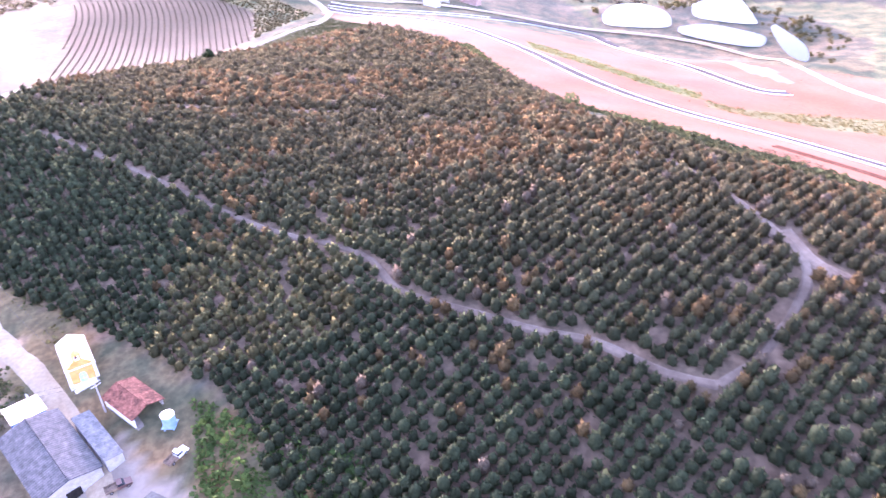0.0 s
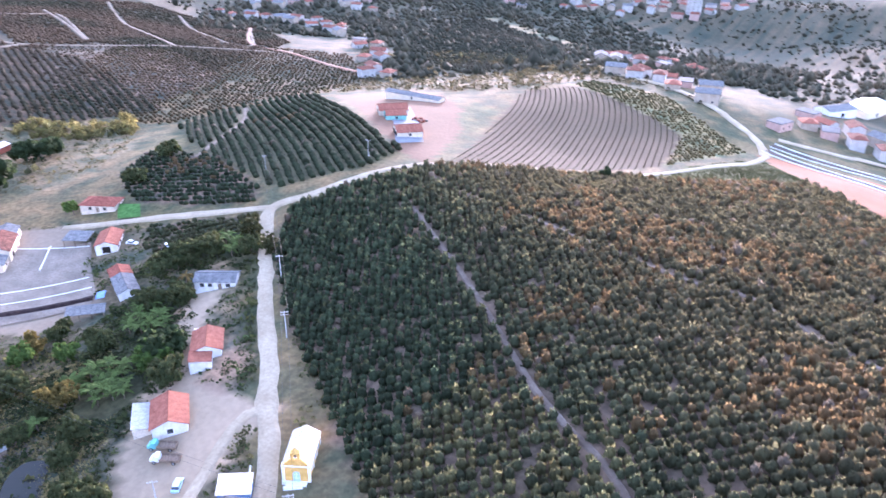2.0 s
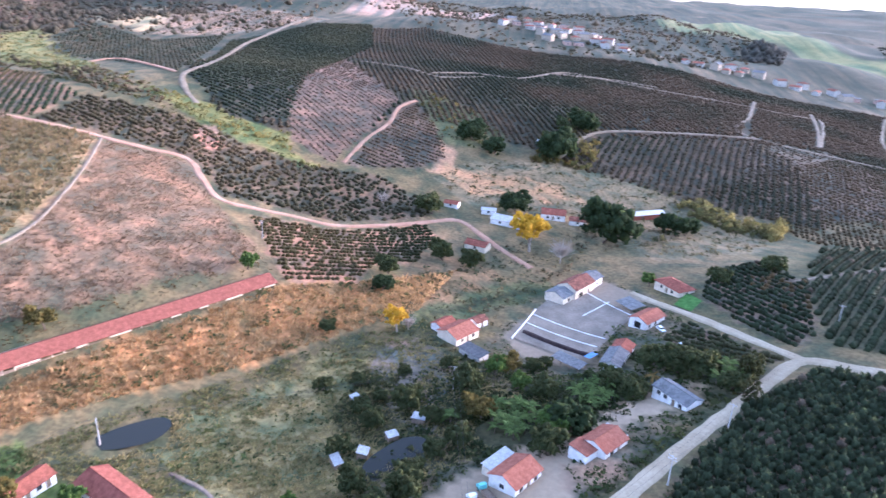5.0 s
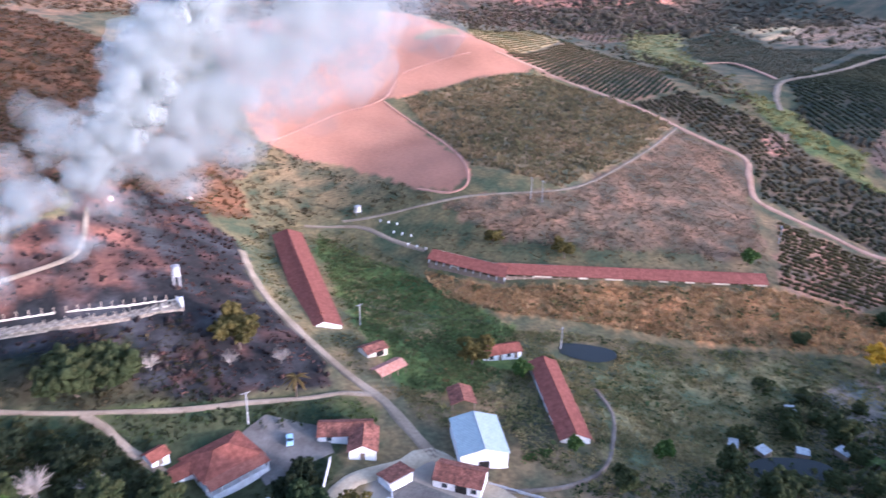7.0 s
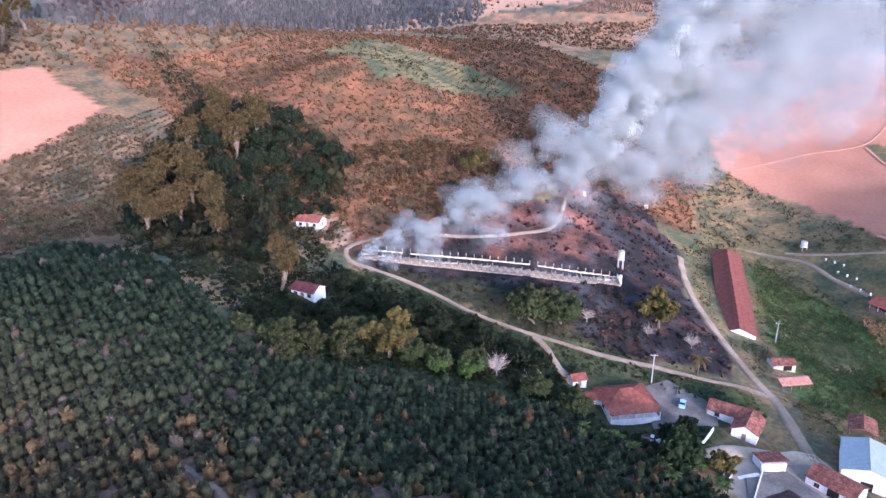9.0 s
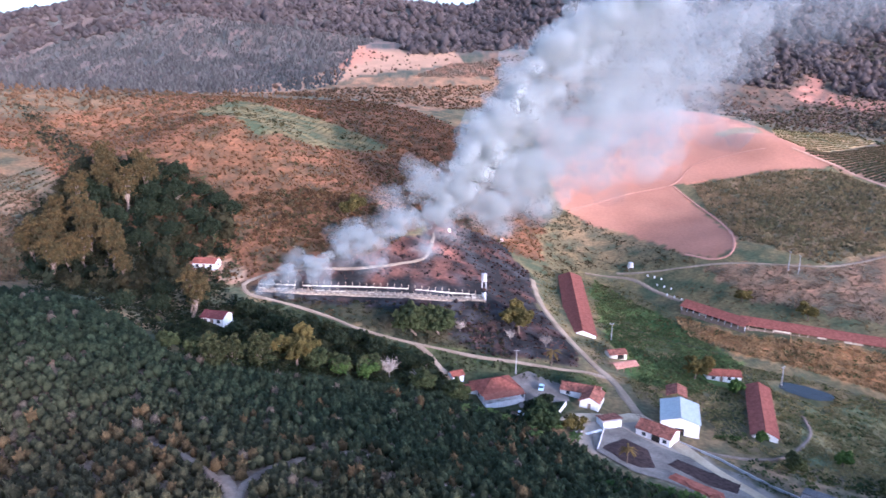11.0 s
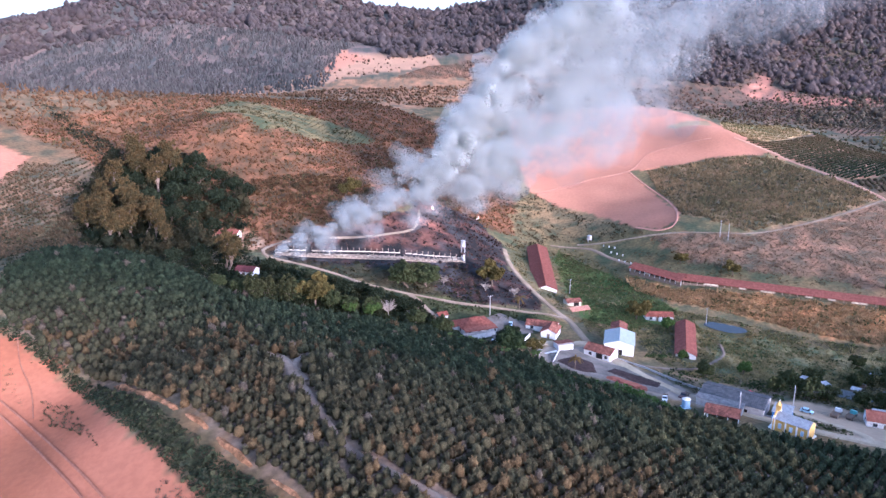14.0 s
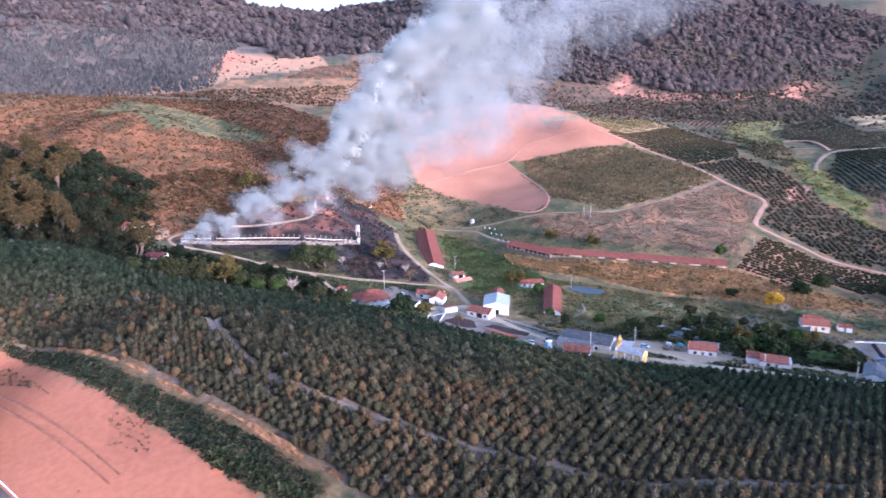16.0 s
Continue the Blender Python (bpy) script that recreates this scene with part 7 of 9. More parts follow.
scatter("garden_thicket", DARK_GARDENS, 1600, 0.6, (0.06, 0.07, 0.03), (0.15, 0.14, 0.06), "weeds and low plants in the gardens", "undergrowth", 521, GRASS, tall=0.7, patch=9, gate=0.3, avoid=NOT_YARDS, over=6)
ROADSIDE_GARDEN = [(-232, 150), (-200, 152), (-172, 160), (-150, 143), (-166, 123), (-196, 128)]
scatter("garden_thicket", ROADSIDE_GARDEN, 420, 1.1, (0.03, 0.045, 0.02), (0.085, 0.1, 0.035), "dark hedges and fruit bushes by the farm lane", "undergrowth", 522, TUFTS, tall=0.9, patch=10, gate=0.4, avoid=NOT_YARDS, over=8)
HOLLOW_WOOD = [(60, -24), (40, -16), (24, -9), (14, 4), (8, 24), (30, 20), (60, 24), (90, 36), (112, 28), (118, -8), (92, -30)]
# both hollow_wood tints are darkened to carry the hill's shade
scatter("hollow_wood", HOLLOW_WOOD, 900, 1.3, (0.022, 0.033, 0.016), (0.07, 0.068, 0.026), "trees and bushes filling the brook hollow, tinted dark for hill shade", "scrub", 523, TUFTS, tall=1.0, patch=14, gate=0.3, over=6, clear=1.8)
scatter("hollow_wood", HOLLOW_WOOD, 150, 1.7, (0.022, 0.032, 0.016), (0.06, 0.058, 0.024), "rounded bushes along the brook, tinted dark for hill shade", "scrub", 524, TREETOPS, tall=0.9, patch=14, gate=0.3, over=8, clear=3.0)
scatter("bare_foot_scrub", BARE_FOOT, 260, 1.3, (0.13, 0.09, 0.055), (0.22, 0.14, 0.09), "brown scrub on bare red earth", "scrub", 525, FAR_CLUMPS, patch=40, gate=0.75, over=6)

# ---- rows on the farther hills ----
def field_rows(name, poly, angle, gap, step, size, lo, hi, label, seed, bend=0.0, drop=0.06, tall=0.9, templates=None, arc=0.0, jitter=0.3, skip=()):
    x, y = rows(poly, angle, gap, step, jitter, seed, bend, drop, 3.0, arc)
    for hole in skip:
        ok = ~inside(x, y, hole)
        x, y = x[ok], y[ok]
    rng = np.random.RandomState(seed)
    k = np.clip(value_noise(x, y, 60, seed)[:, None] * 1.5 - 0.25 + 0.3 * rng.rand(len(x), 1), 0, 1)
    t = np.array(lo) * (1 - k) + np.array(hi) * k
    pos = np.stack([x, y, ground_np(x, y) - 0.2], 1)
    return joined(name, templates or LOW_BUSHES, pos, size * (0.8 + 0.4 * rng.rand(len(x))), t, label, "crop rows", seed, np.full(len(x), tall))


COFFEE, DRYCROP = (0.045, 0.06, 0.03), (0.13, 0.1, 0.05)
field_rows("row_crop", ROW_HILL, 25, 4.2, 2.2, 1.1, COFFEE, DRYCROP, "dark crop rows along the contour", 61, 0.04)
field_rows("row_crop", ROW_HILL_TOP, 25, 4.6, 2.6, 0.9, (0.14, 0.13, 0.05), (0.24, 0.18, 0.08), "pale yellowed crop rows", 62, 0.03)
field_rows("row_crop", ROW_VALE, 65, 4.0, 2.4, 1.3, (0.05, 0.055, 0.03), (0.13, 0.1, 0.055), "dark green shrubs in rows down to the vale", 63, 0.05, 0.2, jitter=0.8)
field_rows("row_crop", ROW_BELOW, 118, 3.6, 1.5, 1.0, (0.045, 0.055, 0.025), (0.11, 0.09, 0.04), "crop rows on red soil", 64, 0.04)
field_rows("row_crop", HILL_TOP_FIELD, 40, 3.0, 2.0, 0.8, (0.1, 0.1, 0.04), (0.16, 0.13, 0.06), "low crop rows on a hilltop", 65, 0.02)
field_rows("seedling_rows", PLOUGHED, 107, 3.1, 0.8, 0.4, (0.085, 0.078, 0.04), (0.13, 0.105, 0.06), "young plants in curved ploughed rows", 66, 0.0, templates=FAR_CLUMPS, arc=-0.3, jitter=0.12)
field_rows("young_rows", GREEN_CORNER, 62, 2.2, 1.0, 0.55, (0.09, 0.095, 0.035), (0.14, 0.125, 0.05), "low young green plants in close rows", 670, templates=FAR_CLUMPS, jitter=0.15)
field_rows("row_crop", ROADSIDE_FIELD, 40, 3.2, 2.0, 1.1, COFFEE, (0.09, 0.085, 0.04), "coffee bushes beside the farm road", 67)
field_rows("hill_rows", DARK_ROWS, 12, 4.4, 3.1, 1.8, (0.045, 0.055, 0.032), (0.13, 0.095, 0.06), "dark coffee rows across the far hill", 68, 0.06, 0.1, templates=FAR_CLUMPS, skip=(DARK_PARCEL, PINK_PARCEL, WEDGE_PARCEL, PALE_ROWS, LOWER_WEST))
field_rows("hill_rows", LOWER_WEST, 162, 4.8, 2.8, 1.75, (0.045, 0.055, 0.032), (0.1, 0.08, 0.05), "coffee rows running down the near face of a hill", 687, 0.03, 0.06, templates=FAR_CLUMPS)
field_rows("hill_rows", TOWN_HILL, 60, 5.2, 3.0, 1.8, (0.042, 0.052, 0.034), (0.08, 0.075, 0.05), "dark coffee rows on a round hill below the town", 688, 0.05, 0.06, templates=FAR_CLUMPS)
field_rows("hill_rows", BROWN_ROWS, 35, 5.0, 3.4, 1.1, (0.09, 0.07, 0.05), (0.16, 0.11, 0.08), "brown rows below the mountain wood", 689, 0.05, 0.15, templates=FAR_CLUMPS)
field_rows("hill_rows", FOOT_STRIPES, 10, 5.5, 2.6, 1.0, (0.09, 0.075, 0.045), (0.15, 0.1, 0.06), "young rows on red soil at the mountain foot", 690, 0.03, 0.1, templates=FAR_CLUMPS)
field_rows("hill_rows", DARK_PARCEL, 60, 4.6, 2.6, 1.6, (0.04, 0.055, 0.035), (0.08, 0.08, 0.045), "dark blue-green coffee rows over a far hill", 681, 0.1, 0.05, templates=FAR_CLUMPS)
field_rows("hill_rows", PINK_PARCEL, 40, 4.2, 2.2, 1.0, (0.1, 0.08, 0.052), (0.17, 0.12, 0.085), "sparse brown rows on pinkish soil", 682, 0.08, 0.2, templates=FAR_CLUMPS)
field_rows("hill_rows", WEDGE_PARCEL, 70, 4.0, 2.0, 1.2, (0.06, 0.065, 0.035), (0.16, 0.115, 0.07), "brown and green rows on a spur", 683, 0.05, 0.1, templates=FAR_CLUMPS)
field_rows("hill_rows", UPPER_PARCEL, 120, 4.8, 3.2, 1.4, (0.045, 0.055, 0.035), (0.1, 0.09, 0.055), "dark rows on an upper slope", 684, 0.06, 0.08, templates=FAR_CLUMPS)
field_rows("hill_rows", TAN_PARCEL, 70, 6.0, 3.0, 0.9, (0.14, 0.11, 0.06), (0.22, 0.16, 0.1), "tan striped rows on a far hilltop", 685, 0.06, 0.1, templates=FAR_CLUMPS)
field_rows("hill_rows", PALE_ROWS, 20, 5.0, 3.0, 1.2, (0.1, 0.085, 0.055), (0.19, 0.14, 0.095), "sparse young rows on pale brown soil", 686, 0.06, 0.15, templates=FAR_CLUMPS)
field_rows("row_crop", EAST_ROWS, 65, 4.0, 2.2, 0.9, (0.06, 0.065, 0.035), (0.12, 0.1, 0.055), "olive crop rows on the slope behind the wood", 691, 0.04, 0.08, templates=FAR_CLUMPS)
field_rows("upland_rows", UPLAND_GREEN, 70, 4.0, 2.0, 0.45, (0.1, 0.098, 0.045), (0.14, 0.12, 0.055), "faint green rows on the upland", 69, 0.03, templates=FAR_CLUMPS)

# ---- woods on the mountain and the far hills ----
def spire(seed):
    bm = bmesh.new()
    bmesh.ops.create_cone(bm, cap_ends=False, segments=6, radius1=1.0, radius2=0.1, depth=3.4)
    rng = random.Random(seed)
    for v in bm.verts:
        v.co *= rng.uniform(0.75, 1.15)
        v.co.z += 1.7
    bmesh.ops.triangulate(bm, faces=bm.faces)
    vs, fs = np.array([tuple(v.co) for v in bm.verts]), np.array([[v.index for v in f.verts] for f in bm.faces])
    bm.free()
    return vs, fs


PINE = [spire(s) for s in range(4)]
LOWER_PINES = [(300, -235), (166, -385), (61, -520), (40, -740), (0, -900), (300, -1000), (560, -900), (640, -520), (420, -260)]
UPPER_WOOD = [(620, -520), (560, -900), (300, -1000), (0, -900), (-30, -730), (-130, -745), (-300, -765), (-640, -705), (-980, -620), (-1150, -1250), (-400, -1700), (200, -1900), (900, -1500)]
# distance haze is put into the mountain woods' pale, greyed tints
scatter("pine_wood", LOWER_PINES, 9500, 1.7, (0.125, 0.12, 0.108), (0.155, 0.14, 0.125), "pine plantation on the lower mountain, tinted pale grey for haze", "pine wood", 71, PINE, patch=60, tall=0.6)
FOREST_WEST = [(-250, -660), (-346, -630), (-463, -564), (-532, -618), (-514, -548), (-536, -502), (-614, -482), (-816, -586), (-956, -590), (-1150, -660), (-1000, -760), (-640, -800), (-300, -770)]
scatter("mountain_wood", FOREST_WEST, 5200, 3.4, (0.14, 0.112, 0.1), (0.185, 0.14, 0.122), "woodland at the foot of the mountain, tinted paler for haze", "woodland", 721, patch=60, templates=FAR_CLUMPS)
scatter("mountain_wood", UPPER_WOOD, 21000, 4.4, (0.13, 0.108, 0.1), (0.17, 0.13, 0.115), "mountain woodland, tinted pale brown-grey for haze", "woodland", 72, patch=90, templates=FAR_CLUMPS)
FAR_WOOD = [(-560, 500), (-480, 560), (-330, 560), (-200, 620), (-100, 560), (0, 640), (100, 900), (-200, 1300), (-700, 1500), (-1300, 1300), (-1700, 800), (-1000, 560), (-800, 540), (-640, 540)]
# valley_wood and far_scrub tints are lightened to stand in for haze
scatter("valley_wood", FAR_WOOD, 9000, 2.4, (0.08, 0.085, 0.06), (0.15, 0.13, 0.085), "woods between the town quarters, tint paled for haze", "woodland", 73, patch=110, gate=0.75, templates=FAR_CLUMPS)
WEST_WOOD = [(-900, -300), (-600, -420), (-440, -480), (-400, -420), (-450, -360), (-520, -330), (-600, -250), (-760, -190), (-1000, -180), (-1600, -300), (-1600, 300), (-1300, 500), (-900, 330), (-850, 100), (-900, -60), (-1000, -100), (-1200, -400)]
scatter("far_scrub", WEST_WOOD, 7000, 2.0, (0.1, 0.095, 0.06), (0.2, 0.15, 0.1), "woods and scrub on the far hills", "woodland", 74, patch=120, gate=0.7, templates=FAR_CLUMPS)

SOUTH_MIX = [(-42, -106), (-84, -142), (-140, -112), (-140, -130), (-112, -200), (-94, -225), (-102, -300), (-62, -330), (-80, -230), (-62, -142)]
scatter("slope_scrub", SOUTH_MIX, 1500, 0.8, (0.06, 0.06, 0.03), (0.17, 0.12, 0.06), "olive and brown shrubs below the red field", "scrub", 53, gate=0.3)
FOOTHILL = [(-120, -402), (-300, -424), (-420, -400), (-560, -480), (-640, -690), (-300, -755), (-130, -700), (-108, -560)]
scatter("foothill_scrub", FOOTHILL, 3000, 1.3, (0.1, 0.075, 0.05), (0.2, 0.13, 0.09), "reddish-brown scrub at the mountain foot", "scrub", 54, patch=50, gate=0.3, templates=FAR_CLUMPS)
WILD_WEST = [(-300, -420), (-330, -360), (-430, -395), (-440, -355), (-430, -230), (-380, -165), (-375, -100), (-450, -200), (-480, -360), (-600, -395), (-780, -440), (-640, -600)]
scatter("wild_scrub", WILD_WEST, 3200, 1.2, (0.07, 0.07, 0.04), (0.17, 0.12, 0.07), "dark scrub between the far fields", "scrub", 55, patch=40, gate=0.25, templates=FAR_CLUMPS)
MID_SLOPE = [(-345, 252), (-380, 245), (-425, 210), (-500, 300), (-540, 340), (-500, 430), (-420, 470), (-330, 410), (-335, 345)]
field_rows("row_crop", MID_SLOPE, 40, 4.6, 3.0, 1.1, (0.06, 0.06, 0.03), (0.15, 0.105, 0.06), "brown crop rows on the slope behind the coffee field", 70, 0.05)
NORTH_MIX = [(-330, 400), (-330, 350), (-300, 385), (-250, 385), (-205, 415), (-190, 470), (-135, 470), (-90, 450), (-120, 470), (-200, 500), (-240, 590), (-330, 560), (-420, 480)]
scatter("north_scrub", NORTH_MIX, 1500, 1.7, (0.05, 0.055, 0.032), (0.14, 0.115, 0.06), "trees and scrub on the slope towards the town", "scrub", 56, patch=40, gate=0.35)
POND_BANK = [(-100, -18), (-120, -16), (-145, 4), (-150, 20), (-128, 22), (-108, 8)]
scatter("pond_bank", POND_BANK, 160, 0.5, (0.1, 0.11, 0.05), (0.2, 0.17, 0.08), "reeds and grass round the pond", "undergrowth", 57)
TERRACE_WEEDS = [(30, 250), (50, 212), (62, 196), (74, 182), (70, 178), (54, 198), (40, 224), (20, 280), (2, 326), (12, 326)]
scatter("terrace_weeds", TERRACE_WEEDS, 900, 0.75, (0.05, 0.07, 0.03), (0.12, 0.12, 0.05), "weedy edge of the red terrace", "undergrowth", 58, clear=1.0, over=30)
scatter("terrace_tufts", RED_TERRACE, 260, 0.32, (0.12, 0.1, 0.05), (0.2, 0.15, 0.08), "scattered weeds on bare red earth", "undergrowth", 59, gate=0.75, patch=18)

RUST_WOOD = [(104, -121), (67, -137), (37, -137), (30, -108), (41, -90), (53, -70), (78, -78), (96, -86)]
scatter("rust_wood", RUST_WOOD, 900, 1.4, (0.07, 0.065, 0.028), (0.2, 0.11, 0.045), "rust-brown and olive small trees above the ruin", "scrub", 80, TUFTS, tall=0.9, patch=14)
scatter("rust_wood", RUST_WOOD, 300, 1.3, (0.06, 0.055, 0.028), (0.17, 0.09, 0.04), "rust-brown and olive small trees above the ruin", "scrub", 81, TREETOPS, tall=0.8, patch=14)
SHADE_WOOD = [(169, -71), (120, -85), (97, -40), (80, -26), (48, -14), (26, -4), (40, 12), (86, 27), (121, 27), (150, -10)]
# the hollow's shade is tinted into the leaves here
scatter("shade_wood", SHADE_WOOD, 700, 1.15, (0.022, 0.031, 0.016), (0.055, 0.05, 0.022), "dense thicket of shrubs and small trees in the hollow, tinted dark for hill shade", "scrub", 82, LOOSE, tall=0.85, patch=16, gate=0.3)
scatter("shade_wood", SHADE_WOOD, 1300, 1.4, (0.024, 0.034, 0.016), (0.06, 0.054, 0.024), "dense thicket of shrubs and small trees in the hollow, tinted dark for hill shade", "scrub", 83, TUFTS, tall=0.9, patch=16, gate=0.3)

EDGE_HEDGE = GULLY
scatter("edge_hedge", EDGE_HEDGE, 900, 1.0, (0.035, 0.05, 0.024), (0.09, 0.085, 0.04), "dark weedy hedge between orchard and red terrace", "hedge", 84, TUFTS, clear=1.0, tall=0.9, over=30)
GARDEN = [(-72, 24), (-92, 15), (-82, 40), (-76, 42), (-67, 37)]
scatter("garden_plot", GARDEN, 420, 0.55, (0.05, 0.075, 0.025), (0.11, 0.12, 0.04), "green kitchen garden behind the warehouse", "garden", 85, TUFTS, tall=0.6, clear=1.0, over=30)
scatter("garden_hedge", [(-63, 39.5), (-77, 41), (-76, 43.5), (-62, 42.5)], 60, 0.8, (0.07, 0.11, 0.03), (0.12, 0.16, 0.04), "bright green clipped garden hedge", "hedge", 86, clear=1.0, over=30)
ROUGH = [(-140, -108), (-172, -38), (-229, 1), (-214, 14), (-124, -44), (-116, -90)]
scatter("bank_scrub", ROUGH, 700, 0.8, (0.07, 0.065, 0.03), (0.2, 0.12, 0.055), "rust and olive scrub behind the stables", "scrub", 87, TUFTS, tall=0.8, clear=1.0, over=30)

# tree tints raised in place of haze over the town
scatter("town_trees", TOWN_GREEN, 6000, 2.5, (0.075, 0.08, 0.055), (0.13, 0.115, 0.075), "trees and scrub between the town quarters, tint paled for haze", "woodland", 88, FAR_CLUMPS, avoid=(TOWN_HILL, HILL_CREST), patch=70, gate=0.35, clear=5)

FAR_WOODS = [[(-655, 1248), (-669, 1310), (-767, 1648), (-579, 1377), (-494, 1206), (-564, 1152)], [(-1147, 399), (-1316, 484), (-1146, 462), (-1023, 419), (-1037, 376)]]
for k, poly in enumerate(FAR_WOODS):
    scatter("valley_wood", poly, (900, 300)[k], 4.0, (0.08, 0.08, 0.068), (0.13, 0.115, 0.09), "dark wood on the far side of the valley", "woodland", 730 + k, FAR_CLUMPS, patch=80, gate=0.3, clear=5)

scatter("garden_growth", THICKET, 900, 0.95, (0.026, 0.042, 0.017), (0.085, 0.1, 0.035), "dense leafy shrubs between the houses", "undergrowth", 911, TUFTS, tall=0.9, patch=9, gate=0.25, avoid=(EARTH_DRIVE,), over=6)
scatter("garden_growth", THICKET, 500, 0.7, (0.03, 0.045, 0.02), (0.1, 0.105, 0.045), "low mixed weeds between the houses", "undergrowth", 912, LOOSE, tall=0.8, patch=9, avoid=(EARTH_DRIVE,), over=6)
scatter("garden_growth", THICKET_LOW, 480, 1.0, (0.03, 0.046, 0.02), (0.1, 0.1, 0.04), "dense leafy shrubs by the stream", "undergrowth", 913, TUFTS, tall=0.9, patch=9, gate=0.3, over=6)
scatter("road_hedge", ROAD_GREEN, 800, 1.0, (0.026, 0.042, 0.018), (0.08, 0.085, 0.032), "dark green hedge and fruit bushes along the dirt road", "hedge", 914, TUFTS, tall=1.1, patch=8, gate=0.15, avoid=(EARTH_DRIVE,), clear=3.4, over=6)
scatter("east_scrub", EAST_SCRUB, 900, 1.1, (0.04, 0.045, 0.022), (0.11, 0.085, 0.04), "olive and brown scrub beside the orchard", "scrub", 916, TUFTS, tall=0.9, patch=14, gate=0.3, over=5)
scatter("ditch_growth", DITCH, 500, 0.5, (0.05, 0.065, 0.028), (0.13, 0.125, 0.055), "green grass and rushes along a ditch", "undergrowth", 915, GRASS, tall=0.6, over=6)

# thicket and grass tints lowered for the shade along the brook
scatter("brook_thicket", BROOK_SIDE, 1500, 1.15, (0.024, 0.036, 0.016), (0.07, 0.07, 0.028), "dense green thicket between orchard and ruin", "undergrowth", 89, TUFTS, tall=0.9, patch=12, gate=0.25, clear=2.0, over=6)
scatter("brook_thicket", BROOK_SIDE, 2500, 0.7, (0.04, 0.055, 0.022), (0.09, 0.09, 0.038), "green grass along the brook", "undergrowth", 90, GRASS, tall=0.6, clear=1.4, over=6)
scatter("garden_growth", VILLAGE, 1500, 0.95, (0.03, 0.05, 0.02), (0.1, 0.12, 0.04), "leafy shrubs and weeds between the houses", "undergrowth", 91, TUFTS, tall=0.8, patch=14, gate=0.5, avoid=NOT_YARDS, over=5)

WEST_HILLS = [(-430, -395), (-640, -330), (-900, -300), (-1000, -600), (-640, -700), (-560, -480)]
# hill_wood tint is paled, haze put into the colour
scatter("hill_wood", WEST_HILLS, 3500, 2.2, (0.09, 0.085, 0.06), (0.16, 0.125, 0.085), "woods on the western hills, tint paled for haze", "woodland", 92, FAR_CLUMPS, patch=60, gate=0.3)
scatter("pasture_scrub", DRY_PASTURE, 2600, 0.8, (0.09, 0.09, 0.045), (0.24, 0.19, 0.1), "dry grass and scrub on a pasture", "scrub", 93, GRASS, tall=0.7, patch=25)
scatter("pasture_scrub", DRY_PASTURE, 220, 1.7, (0.05, 0.06, 0.03), (0.13, 0.11, 0.05), "dark shrubs on the pasture", "scrub", 94, TUFTS, patch=25, gate=0.5)

scatter("burnt_shrubs", BURNT, 800, 0.95, (0.05, 0.035, 0.032), (0.19, 0.1, 0.075), "scorched brown shrubs round the ruin", "burnt scrub", 95, TUFTS, tall=0.9, patch=12, gate=0.35, over=6)

scatter("terrace_weed_patch", [(156, 94), (148, 96), (144, 104), (128, 114), (112, 142), (122, 130), (142, 111), (152, 104)], 260, 0.5, (0.1, 0.08, 0.04), (0.18, 0.13, 0.07), "patch of weeds on bare red earth", "undergrowth", 96, GRASS, tall=0.6, over=12, gate=0.4, patch=6)
scatter("terrace_weed_patch", [(96, 157), (86, 165), (86, 176), (95, 170)], 90, 0.5, (0.12, 0.09, 0.06), (0.19, 0.14, 0.09), "thin weeds on pale disturbed earth", "undergrowth", 961, GRASS, tall=0.6, over=12, gate=0.4, patch=5)

scatter("ruin_scrub", FRONT, 420, 1.0, (0.035, 0.042, 0.02), (0.13, 0.09, 0.045), "dark scrub in front of the ruin", "scrub", 97, TUFTS, tall=0.9, over=6, clear=1.6)
scatter("ruin_scrub", FRONT, 900, 0.6, (0.035, 0.04, 0.02), (0.08, 0.066, 0.034), "dry and green grass in front of the ruin", "scrub", 98, GRASS, tall=0.6, over=6, clear=1.2)

